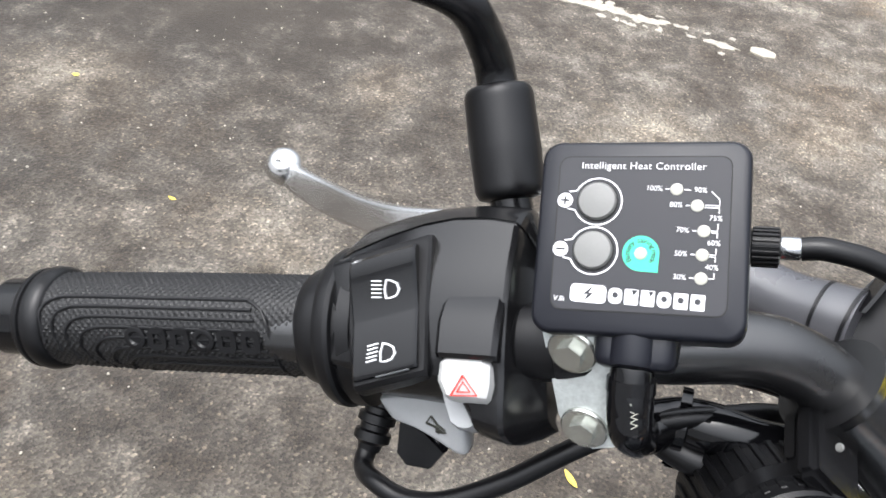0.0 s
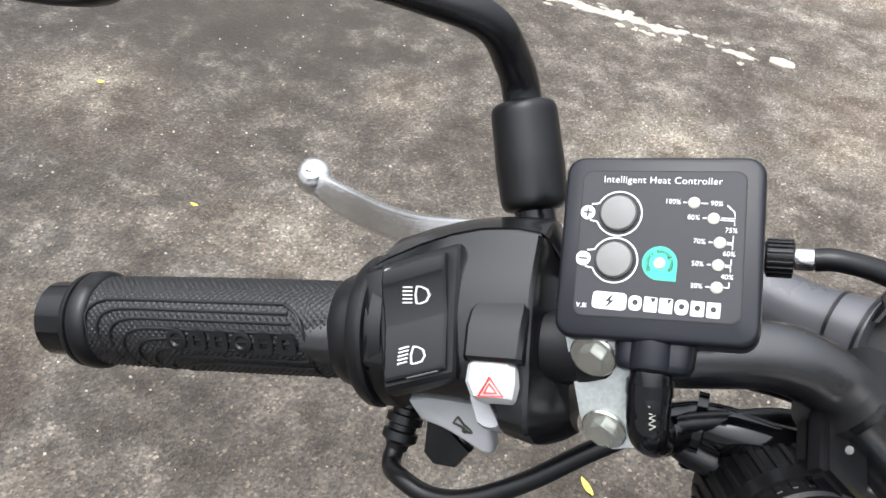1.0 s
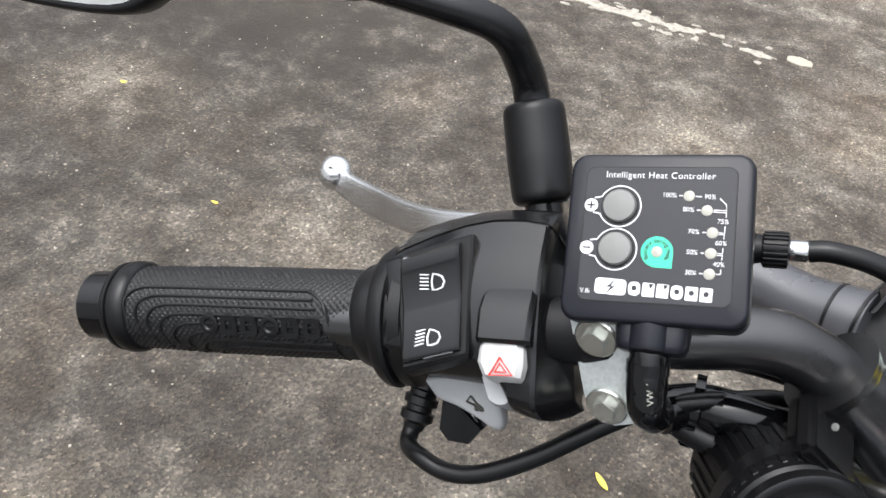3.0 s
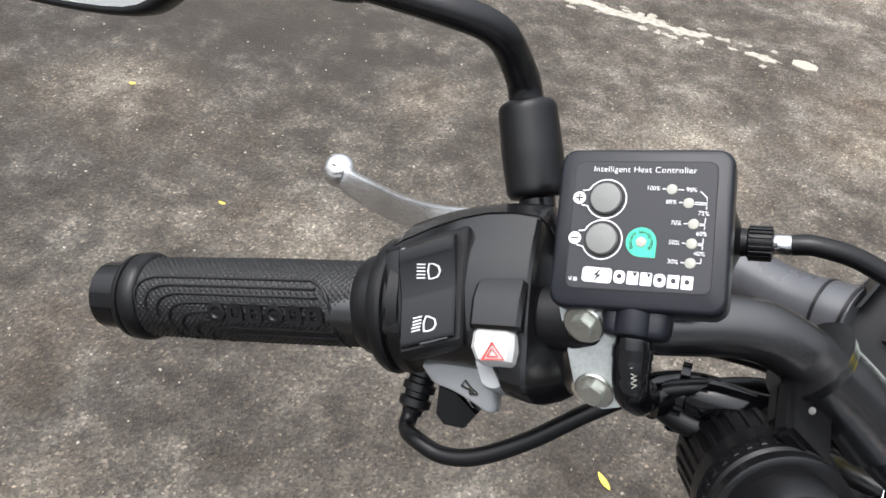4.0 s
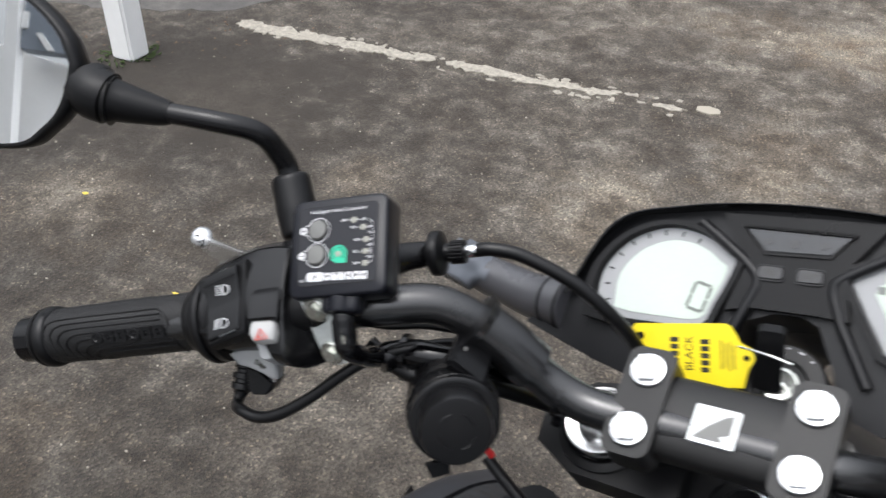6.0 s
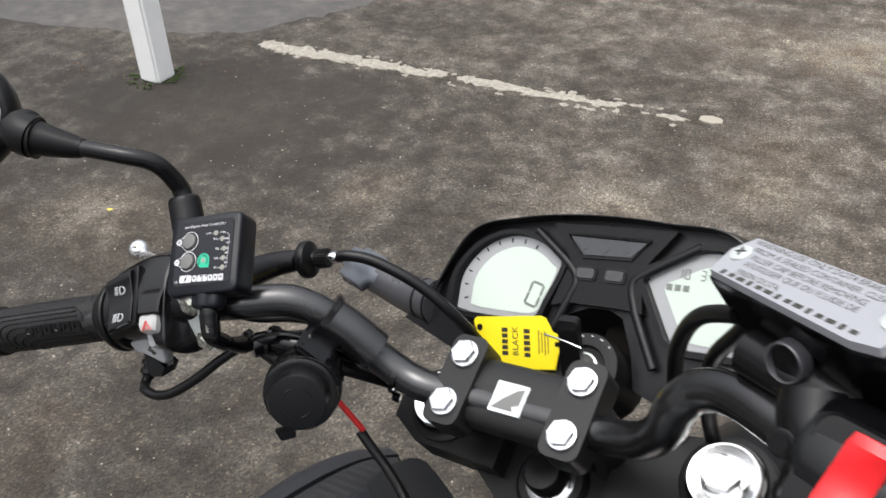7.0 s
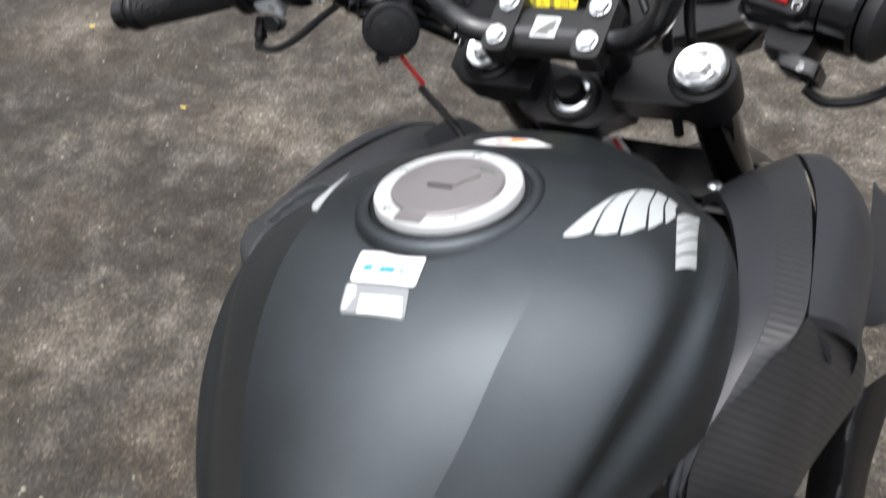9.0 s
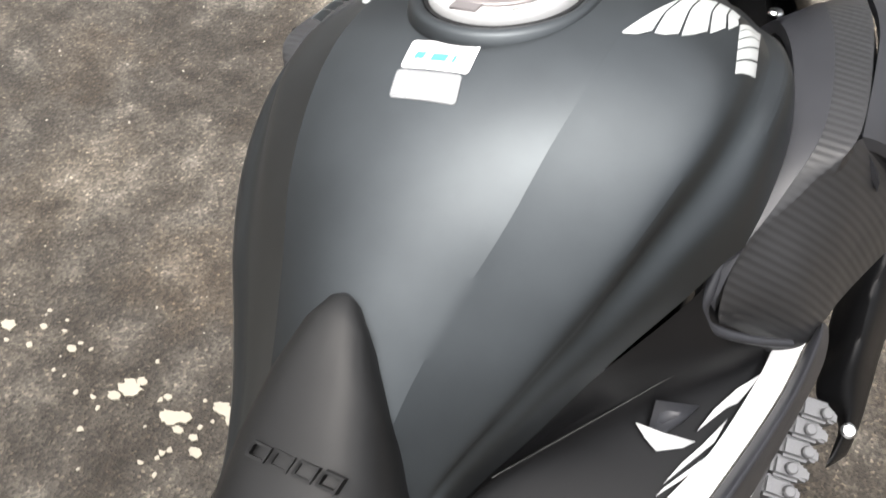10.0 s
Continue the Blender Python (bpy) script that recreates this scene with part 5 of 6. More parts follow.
LEFT_LCD = [(-0.1225, -0.037), (-0.0740, -0.0392), (-0.0500, -0.0365), (-0.0435, -0.0231), (-0.0345, 0.0040), (-0.0410, 0.0110), (-0.0525, 0.0190), (-0.0650, 0.0234), (-0.0800, 0.0246), (-0.0951, 0.0204), (-0.1094, 0.0112), (-0.1205, -0.004), (-0.1238, -0.0183)]
RIGHT_LCD = [(0.034, 0.0), (0.050, 0.013), (0.072, 0.0235), (0.100, 0.020), (0.118, 0.0), (0.122, -0.038), (0.085, -0.043), (0.056, -0.038)]


def raised_frame(outline, k, z0, z1, name="display_bezel", mat=None):
    cx, cy = sum(p[0] for p in outline) / len(outline), sum(p[1] for p in outline) / len(outline)
    b = bmesh.new()
    scaled = lambda s: [(cx + (x - cx) * s, cy + (y - cy) * s) for x, y in outline]
    rings = [[GAUGE @ V((x, y, z)) for x, y in scaled(s)] for z, s in ((z0, k), (z1, k * 0.985), (z1, 1.03), (z0 + 0.001, 1.0))]
    loft(b, rings, cap=False)
    return part(name, b, mat or BLACK_PLASTIC, dash)


for outline in (LEFT_LCD, RIGHT_LCD):
    smooth = smooth_outline(outline, 3)
    raised_frame(smooth, 1.16, -0.006, 0.004)
    part("display_rim", prism(smooth, GAUGE, -0.008, -0.0025, 0.0), LCD_RIM, dash, "grey display surround")
    cx, cy = sum(p[0] for p in smooth) / len(smooth), sum(p[1] for p in smooth) / len(smooth)
    part("display", prism([(cx + 0.003 + (x - cx) * 0.80, cy - 0.003 + (y - cy) * 0.80) for x, y in smooth], GAUGE, -0.006, -0.0020, 0.0), LCD, dash, "pale green display glass")
for crest in ([(0.0694, 0.0265), (0.0318, 0.0037), (0.0247, -0.0054), (0.0290, -0.0200), (0.0340, -0.0307), (0.0500, -0.0600)], [(-0.0597, 0.0293), (-0.0280, 0.0060), (-0.0193, -0.0057), (-0.0225, -0.0180), (-0.0267, -0.0296), (-0.0358, -0.0544)]):
    part("housing_crest", tube([GAUGE @ V((x, y, 0.0015)) for x, y in crest], 0.0034, 12, 6), CLUSTER_GREY, dash, "raised crest between the displays")
for k in range(9):
    a = radians(200 - 17 * k)
    part("scale_tick", box(shift(GAUGE, -0.078 + 0.040 * math.cos(a), -0.016 + 0.037 * math.sin(a), -0.0024, math.degrees(a)), (0.0035, 0.0012, 0.0004), 0.0), DARK_STEEL, dash)


def seven_segment(m, w, h, t, segs, name="digit_segment"):
    spots = {"a": (0, h / 2, w, t), "d": (0, -h / 2, w, t), "g": (0, 0, w, t), "f": (-w / 2, h / 4, t, h / 2), "b": (w / 2, h / 4, t, h / 2), "e": (-w / 2, -h / 4, t, h / 2), "c": (w / 2, -h / 4, t, h / 2)}
    for s in segs:
        x, y, sx, sy = spots[s]
        part(name, box(m @ pose(x, y, 0), (sx * 0.9, sy * 0.9, 0.0003), 0.0), LCD_INK, dash)


SMOKED = surface("smoked_lens", (0.030, 0.032, 0.035), 0.12, bump=0.0, rvary=0.03)
BUTTON_DARK = surface("dark_grey_button", (0.035, 0.035, 0.037), 0.5)
LCD_INK = surface("display_segment", (0.12, 0.13, 0.12), 0.3, vary=0.05)
seven_segment(shift(GAUGE, -0.0545, -0.0192, -0.0018, -14), 0.0105, 0.0175, 0.0022, "abcdef")
for k, segs in enumerate(("bc", "abcdef", "", "abgcd")):
    seven_segment(shift(GAUGE, 0.056 + 0.0055 * k, 0.008, -0.0018), 0.0032, 0.0065, 0.0009, segs)
for k in range(3):
    part("level_bar", box(shift(GAUGE, 0.050 + 0.006 * k, -0.002, -0.0018), (0.0042, 0.0045, 0.0003), 0.0), LCD_INK, dash)
seven_segment(shift(GAUGE, 0.074, -0.018, -0.0018), 0.0032, 0.0065, 0.0009, "abcdef")
seven_segment(shift(GAUGE, 0.080, -0.018, -0.0018), 0.0032, 0.0065, 0.0009, "bc")
part("centre_panel", prism([(-0.046, 0.036), (0.052, 0.036), (0.030, 0.006), (0.036, -0.024), (0.019, -0.0225), (-0.022, -0.0225), (-0.036, -0.026), (-0.026, 0.008)], GAUGE, -0.006, 0.0035, 0.002), BLACK_PLASTIC, dash)
part("warning_lamp_panel", prism([(-0.0290, 0.0265), (0.0310, 0.0255), (0.0210, 0.0145), (-0.0160, 0.0135)], GAUGE, 0.0030, 0.0046, 0.0008), SMOKED, dash, "smoked warning lamp panel")
part("lamp_frame", strip([(-0.0315, 0.0282), (0.0340, 0.0272), (0.0215, 0.0128), (-0.0170, 0.0118), (-0.0315, 0.0282), (0.0340, 0.0272)], 0.0018, GAUGE, 0.003, 0.0052), BLACK_PLASTIC, dash)
for x in (-0.016, 0.0, 0.017):
    part("lamp_symbol", prism(disc(0.0028, x, 0.019, 3 if x else 12), GAUGE, 0.0044, 0.0049), BUTTON_DARK, dash)
for x in (-0.0115, 0.0115):
    part("display_button", prism(rounded(0.0135, 0.0072, 0.0018, 3, x, 0.0), GAUGE, 0.002, 0.0060, 0.0008), BUTTON_DARK, dash)
    part("button_frame", strip(rounded(0.0155, 0.0092, 0.002, 3, x, 0.0) + rounded(0.0155, 0.0092, 0.002, 3, x, 0.0)[:2], 0.0009, GAUGE, 0.002, 0.0050), GLOSS_PLASTIC, dash)
    part("button_word", words("SEL" if x < 0 else "SET", 0.0048, shift(GAUGE, x, 0.0, 0.0060)), INK, dash)
# brow above the displays
brow = [[(-0.150, -0.026, -0.004), (-0.120, 0.026, -0.004), (-0.072, 0.039, -0.004), (-0.014, 0.044, -0.004), (0.045, 0.042, -0.004), (0.102, 0.033, -0.004), (0.150, -0.026, -0.004)], [(-0.144, -0.030, 0.007), (-0.117, 0.0225, 0.009), (-0.071, 0.037, 0.010), (-0.014, 0.042, 0.011), (0.045, 0.040, 0.010), (0.099, 0.031, 0.009), (0.144, -0.030, 0.007)]]
b = bmesh.new()
lo, hi = spline(brow[0], 8), spline(brow[1], 8)
loft(b, [[GAUGE @ p, GAUGE @ q, GAUGE @ (q * 0.985 + V((0, 0, 0.0005))), GAUGE @ V((p.x * 0.975, p.y * 0.93, p.z))] for p, q in zip(lo, hi)])
part("instrument_brow", b, BLACK_PAINT, dash, smooth=30)
# headlamp shell in front
part("headlamp_cowl", ring_loft(OUTER, GAUGE, [(-0.20, 0.45), (-0.15, 0.72), (-0.09, 0.86), (-0.062, 0.80)]), BLACK_PLASTIC, bike, "black headlamp cowl", 60)

# ---- ignition lock with key and tag ----
LOCK = axes((0.010, 0.043, 1.069), (0.995, -0.1, 0), (0.08, 0.8, 0.6))
lock = part("ignition_lock", lathe([(0.026, -0.05), (0.026, -0.004), (0.0245, 0.0), (0.016, 0.0008), (0.0145, -0.002), (0.0, -0.002)], LOCK, 40), YOKE_BLACK, bike, "black ignition lock ring")
part("lock_barrel", lathe([(0.0105, -0.004), (0.0105, 0.0010), (0.0090, 0.0018), (0.0060, 0.0012), (0.0, 0.0012)], LOCK, 28), DULL_BOLT, lock, "bright lock barrel")
for k in range(5):
    a = radians(50 + 20 * k)
    part("lock_mark", box(shift(LOCK, 0.0225 * math.cos(a), 0.0225 * math.sin(a), 0.0006, math.degrees(a)), (0.0010, 0.0028 if k % 2 else 0.0012, 0.0003), 0.0), WHITE_INK, lock)
key = thing("ignition_key", LOCK @ V((0, 0, 0)), "black-headed key standing in the ignition lock", "key")
part("key_head", prism(rounded(0.0145, 0.0420, 0.003, 3), axes(LOCK @ V((-0.005, 0.010, 0.0180)), LOCK.to_3x3() @ V((0.95, 0.10, -0.15)), LOCK.to_3x3() @ V((0.06, 0.62, 0.78))), -0.0035, 0.0035, 0.0015), YOKE_BLACK, key)
part("key_blade", box(shift(LOCK, -0.001, 0, 0.003), (0.008, 0.002, 0.008), 0.0003), BRIGHT_ZINC, key)
part("key_wire", tube([LOCK @ V((-0.020, 0.010, 0.030)), LOCK @ V((-0.004, 0.008, 0.033)), LOCK @ V((0.010, 0.006, 0.031))], 0.0007, 8, 5), BRIGHT_ZINC, key)
TAG = axes((-0.030, 0.050, 1.085), (1, -0.1, 0), (0, 0.5, 0.85))
tag = thing("key_tag", TAG @ V((0.02, -0.005, 0)), "yellow plastic key tag with handwritten notes", "tag")
part("card", prism([(-0.050, 0.001), (-0.048, 0.004), (0.006, 0.0145), (0.010, 0.0135), (0.017, 0.005), (0.023, 0.0035), (0.0265, -0.003), (0.0235, -0.009), (0.0225, -0.0205), (-0.012, -0.0275), (-0.041, -0.0155)], TAG, -0.0005, 0.0005, 0.0), YELLOW_TAG, tag)
part("tag_hole", prism(disc(0.0018, 0.0215, -0.003, 14), TAG, 0.0004, 0.0007), DARK_STEEL, tag)
part("tag_hole", prism(disc(0.0026, -0.044, -0.003, 14), TAG, 0.0004, 0.0007), DARK_STEEL, tag)
for row, (x, n) in enumerate(((-0.021, 5), (-0.012, 0), (-0.0025, 5))):
    tm = shift(TAG, x, -0.0085 + row * 0.0012, 0.0006, 100)
    if n:
        for k in range(n):
            part("note_bar", box(tm @ pose(-0.009 + 0.0042 * k, 0, 0), (0.0030, 0.0050, 0.0002), 0.0), INK, tag)
    else:
        part("note_word", words("BLACK", 0.0068, tm), INK, tag)
for k in range(4):
    part("print_bar", box(shift(TAG, 0.007 + 0.0025 * k, -0.004, 0.0006, 100), (0.017 - 0.003 * (k % 2), 0.0007, 0.0002), 0.0), INK, tag)

# ---- front brake reservoir ----
RES = axes((0.178, -0.058, 1.217), (0.077, -0.05, 0.012), (0.03, 0.05, 0.01))
LID = [(-0.054, -0.008), (-0.057, 0.009), (-0.051, 0.021), (0.040, 0.016), (0.048, 0.011), (0.054, 0.001), (0.049, -0.015), (0.036, -0.017)]
tub = part("brake_reservoir", bevelled(ring_loft(LID, RES, [(-0.050, 0.66), (-0.044, 0.82), (-0.014, 0.98), (-0.004, 1.03), (-0.002, 1.03)]), 0.0015, 2, 0.4), GLOSS_PLASTIC, bike, "black front brake fluid reservoir", 40)
lid = part("reservoir_lid", prism(LID, RES, -0.002, 0.0028, 0.0010), LID_GREY, bike, "grey reservoir lid with printed warning")
for x, y in ((-0.049, 0.008), (0.044, 0.0)):
    sc = part("lid_screw", lathe([(0.0056, 0.0020), (0.0056, 0.0036), (0.0045, 0.0042), (0.0, 0.0044)], shift(RES, x, y), 20), DULL_ZINC, lid)
    for r in (20, 110):
        part("screw_slot", box(shift(RES, x, y, 0.0043, r), (0.006, 0.0012, 0.0004), 0.0), DARK_STEEL, lid)
rot = math.degrees(math.atan2(-0.005, 0.091))
for k, (text, x, size) in enumerate((("WARNING:USE ONLY DOT4 BRAKE FLUID", -0.003, 0.0049), ("FROM A SEALED CONTAINER. CLEAN", -0.004, 0.0049), ("FILLER CAP BEFORE REMOVING.", -0.007, 0.0049), ("N'UTILISER QUE DU FLUIDE DE", -0.007, 0.0049), ("FREIN DOT4.", -0.026, 0.0049))):
    part("lid_word", words(text, size, shift(RES, x, 0.0158 - 0.0050 * k, 0.0028, rot), 0.00008), INK, lid)
for k in range(14):
    part("lid_mark", box(shift(RES, -0.046 + 0.0062 * k, -0.0065 - 0.00045 * k, 0.0029, rot), (0.0024 + 0.0012 * (k % 3), 0.0024 if k % 3 else 0.0032, 0.0002), 0.0), INK, lid)
PORT = axis_z((0.1702, -0.0730, 1.1908), (-0.45, -0.87, 0.20))
part("sight_glass", lathe([(0.0098, -0.006), (0.0098, 0.0012), (0.0092, 0.0018), (0.0086, 0.0014), (0.0080, -0.002), (0.0, -0.002)], PORT, 30), STALK_GREY, tub, "sight glass in a dull ring")
part("sight_lens", lathe([(0.0080, -0.0018), (0.0078, -0.0010), (0.0, -0.0006)], PORT, 24), GLOSS_PLASTIC, tub)
part("master_cylinder", tube([(0.150, -0.050, 1.176), (0.185, -0.072, 1.176), (0.225, -0.088, 1.172)], 0.0125, 18, 5), BLACK_PAINT, bike)
part("brake_perch", tube([over((-0.205, -0.066, 1.163)), (0.186, -0.090, 1.170), (0.184, -0.078, 1.180)], 0.016, 16, 5), BLACK_PAINT, bike)
for z in (0.0, -0.030):
    hex_bolt("perch_bolt", axis_z((0.1785, -0.1180 - z * 0.1, 1.186 + z), (-0.2, -0.8, 0.5)), 0.0045, bike, BLACK_PAINT)
part("brake_lever", tube([(0.235, -0.020, 1.095), (0.28, -0.050, 1.090), (0.33, -0.080, 1.085), (0.39, -0.110, 1.080)], 0.006, 12, 6), ALLOY, bike, "aluminium front brake lever")

# ---- right switch housing ----
rb = part("throttle_housing", lathe([(0.020, -0.100), (0.027, -0.098), (0.0300, -0.092), (0.0305, -0.060), (0.0290, -0.046), (0.0270, -0.0455), (0.0270, -0.0445), (0.0288, -0.044), (0.0285, -0.026), (0.026, -0.0235), (0.018, -0.023)], AX_R, 56), GLOSS_PLASTIC, bike, "black right switch housing", 40)
part("housing_block", ring_loft(rounded(0.046, 0.046, 0.008, 4, -0.073, 0.0), GRIP_R, [(-0.020, 0.92), (0.012, 1.0), (0.0250, 0.98), (0.0285, 0.90)]), BLACK_PLASTIC, rb, smooth=40)
b = bmesh.new()
prof = [(0.0195, 0.022, -0.0812, -0.0668), (0.0185, 0.0370, -0.0817, -0.0663), (0.0140, 0.0385, -0.0827, -0.0658), (0.0040, 0.0318, -0.0852, -0.0673), (-0.0050, 0.0312, -0.0862, -0.0683), (-0.0135, 0.0345, -0.0857, -0.0683), (-0.0160, 0.0330, -0.0847, -0.0676), (-0.0165, 0.022, -0.0842, -0.0673)]
loft(b, [[GRIP_R @ V((x0 + 0.004, y, 0.020)), GRIP_R @ V((x1 + 0.004, y, 0.020)), GRIP_R @ V((x1 + 0.004, y, z - 0.001)), GRIP_R @ V((x1 + 0.0025, y, z)), GRIP_R @ V((x0 + 0.0055, y, z)), GRIP_R @ V((x0 + 0.004, y, z - 0.001))] for y, z, x0, x1 in prof])
part("engine_stop_switch", b, RED_PLASTIC, bike, "red engine stop rocker switch", 50)
im = shift(GRIP_R, -0.0565, 0.0125, 0.0290, 0, -20)
part("stop_symbol", strip([(0.0030 * math.cos(radians(a)), 0.0030 * math.sin(radians(a))) for a in range(60, 380, 20)], 0.0006, im, -0.0015, 0.0008), WHITE_INK, rb)
part("stop_symbol", strip([(-0.0032, -0.0036), (0.0032, 0.0036)], 0.0006, im, -0.0015, 0.0009), WHITE_INK, rb)
part("stop_symbol", strip([(-0.0032, 0.0036), (0.0032, -0.0036)], 0.0006, im, -0.0015, 0.0009), WHITE_INK, rb)
im = shift(GRIP_R, -0.0575, -0.0148, 0.0287)
part("run_symbol", strip([(0.0028 * math.cos(radians(a)), 0.0028 * math.sin(radians(a))) for a in range(-60, 241, 20)], 0.0007, im, -0.0015, 0.0008), WHITE_INK, rb)
part("housing_chin", ring_loft(rounded(0.036, 0.032, 0.008, 4, -0.060, -0.026), GRIP_R, [(-0.022, 0.8), (-0.012, 1.0), (0.000, 0.98), (0.010, 0.80)]), BLACK_PLASTIC, rb)
start_b = part("start_button", ring_loft([(-0.0600, -0.0405), (-0.0555, -0.0412), (-0.0480, -0.0385), (-0.0318, -0.0390), (-0.0307, -0.0490), (-0.0560, -0.0490), (-0.0590, -0.0470)], GRIP_R, [(-0.012, 0.9), (0.008, 1.0), (0.0135, 0.95), (0.015, 0.8)]), GLOSS_PLASTIC, bike, "black starter button", 45)
im = shift(GRIP_R, -0.0421, -0.0452, 0.0151)
part("start_symbol", strip([(0.0022 * math.cos(radians(a)), 0.0022 * math.sin(radians(a))) for a in range(-140, 141, 20)], 0.0006, im, -0.0005, 0.0004), WHITE_INK, start_b)
part("start_symbol", strip([(-0.0005, 0.0010), (0.0012, 0.0), (-0.0005, -0.0010)], 0.0005, im, -0.0005, 0.0004), WHITE_INK, start_b)
part("switch_cable", tube([(0.222, -0.150, 1.118), (0.236, -0.150, 1.108), (0.262, -0.140, 1.108), (0.285, -0.115, 1.118), (0.292, -0.08, 1.13), (0.27, -0.03, 1.12), (0.18, 0.03, 1.05)], 0.0036, 12, 8), SOFT_RUBBER, bike)
part("throttle_cable", tube([(0.2560, -0.101, 1.1905), (0.2597, -0.095, 1.1913), (0.2637, -0.080, 1.1937), (0.2603, -0.065, 1.1982), (0.2527, -0.050, 1.1976), (0.2470, -0.035, 1.1917), (0.2384, -0.020, 1.178), (0.215, 0.010, 1.130), (0.14, 0.040, 1.04)], 0.0044, 14, 8), BAR_PAINT, bike, "black throttle cable in a tight loop")
part("cable_elbow", tube([(0.236, -0.120, 1.180), (0.246, -0.112, 1.187), (0.2570, -0.0985, 1.1908)], 0.0068, 16, 5), BLACK_PLASTIC, bike)
part("cable_nut", tube([(0.2597, -0.0948, 1.1913), (0.2612, -0.0900, 1.1920)], 0.0060, 6, 2), BLACK_PLASTIC, bike)
part("cable_clip", tube([(0.2527, -0.0505, 1.1976), (0.2500, -0.0445, 1.1960)], 0.0062, 16, 2), BLACK_PLASTIC, bike)
part("stem_root", tube([(0.2366, -0.0930, 1.1745), (0.2370, -0.0740, 1.2010)], 0.0096, 20, 2), BLACK_PAINT, bike, "black threaded mirror mount")
part("mount_ferrule", tube([(0.2440, -0.1010, 1.1835), (0.2462, -0.0950, 1.1870)], 0.0048, 14, 2), BRIGHT_ZINC, bike)
for k, (dx, dy) in enumerate(((0.0, 0.0), (0.022, -0.012))):
    part("brake_hose", tube([(0.140 + dx * 0.4, -0.035, 1.186), (0.115 + dx, -0.016 + dy, 1.168), (0.098 + dx, -0.004 + dy, 1.140), (0.088 + dx, 0.008 + dy, 1.100), (0.086 + dx, 0.012, 1.04), (0.09 + dx, 0.02, 0.96)], 0.0048, 14, 8), SOFT_RUBBER, bike, "black brake hose")

# ---- heat controller on its bracket ----
CTL = axes((-0.1898, -0.0663, 1.2055), (0.9794, 0.1917, 0.063), (-0.1818, 0.7032, 0.6873))
BOX = CTL @ Matrix.Rotation(radians(2.3), 4, "Z")
ctl = thing("heat_controller", CTL @ V((0, -0.02, -0.02)), "black square heated grip controller with white lettering", "controller")
case = part("case", ring_loft(rounded(0.0560, 0.0535, 0.0052, 6), BOX, [(-0.0185, 0.95), (-0.0165, 0.985), (-0.004, 1.0), (-0.0020, 0.998), (-0.0006, 0.985), (0.0, 0.955)]), CONTROL_PLASTIC, ctl, smooth=50)
part("panel_groove", prism(rounded(0.0458, 0.0428, 0.0030, 5, 0.0002, 0.0008), BOX, -0.001, 0.00022), DARK_STEEL, ctl)
panel = part("label_panel", prism(rounded(0.0451, 0.0421, 0.0027, 5, 0.0002, 0.0008), BOX, -0.001, 0.00034), PANEL_FILM, ctl, "charcoal printed label")
Z0 = 0.00034


def ink(name, bm, material=None, label=""):
    return part(name, bm, material or WHITE_INK, panel, label)


ink("title", words("Intelligent Heat Controller", 0.00285, shift(CTL, -0.0008, 0.0193, Z0, 1.6), 0.00006, 1.06, thin=0.006))
for cx, cy, plus in ((-0.0119, 0.0089, True), (-0.0117, -0.0047, False)):
    part("button", lathe([(0.0052, 0.0), (0.0052, 0.0010), (0.0048, 0.0016), (0.0030, 0.0019), (0.0, 0.0020)], shift(CTL, cx, cy, Z0), 36), BUTTON_GREY, ctl, "grey domed rubber button")
    part("button_gap", lathe([(0.0057, 0.0), (0.0057, 0.0002), (0.0051, 0.0002), (0.0051, 0.0)], shift(CTL, cx, cy, Z0), 36), DARK_STEEL, ctl)
    arc = [(cx + 0.0065 * math.cos(radians(a)), cy + 0.0065 * math.sin(radians(a))) for a in range(-155, 156, 10)]
    neck = [(cx - 0.0066, cy + 0.0026), (cx - 0.0080, cy + 0.0024)]
    ink("button_ring", strip(neck[::-1] + arc[::-1] + [(cx - 0.0066, cy - 0.0026), (cx - 0.0080, cy - 0.0024)], 0.0004, CTL, 0, Z0 + 0.0001))
    ink("sign_disc", prism(disc(0.0021, cx - 0.0089, cy - 0.0001), CTL, 0, Z0 + 0.0001))
    ink("sign", box(shift(CTL, cx - 0.0089, cy - 0.0001, Z0 + 0.00014), (0.0025, 0.0005, 0.00014), 0.0), PANEL_FILM)
    if plus:
        ink("sign", box(shift(CTL, cx - 0.0089, cy - 0.0001, Z0 + 0.00014), (0.0005, 0.0025, 0.00014), 0.0), PANEL_FILM)
LEDS = ((0.0086, 0.0133), (0.0142, 0.0091), (0.0164, 0.0024), (0.0165, -0.0039), (0.0167, -0.0101))
LEFT_WORDS = ("100%", "80%", "70%", "50%", "30%")
RIGHT_WORDS = ("90%", "75%", "60%", "40%")
for k, ((x, y), text) in enumerate(zip(LEDS, LEFT_WORDS)):
    part("indicator_lamp", lathe([(0.0017, 0.0), (0.0016, 0.0003), (0.0, 0.0005)], shift(CTL, x, y, Z0), 20), LED, ctl)
    ink("percentage", words(text, 0.0020, shift(CTL, x - 0.0054 - (0.0004 if k == 0 else 0), y, Z0), 0.00006))
    ink("tick", box(shift(CTL, x - 0.0024, y, Z0), (0.0011, 0.0003, 0.0002), 0.0))
ink("percentage", words(RIGHT_WORDS[0], 0.0020, shift(CTL, 0.0142 + 0.0005, 0.0134, Z0), 0.00006))
ink("tick", box(shift(CTL, 0.0114, 0.0133, Z0), (0.0018, 0.0003, 0.0002), 0.0))
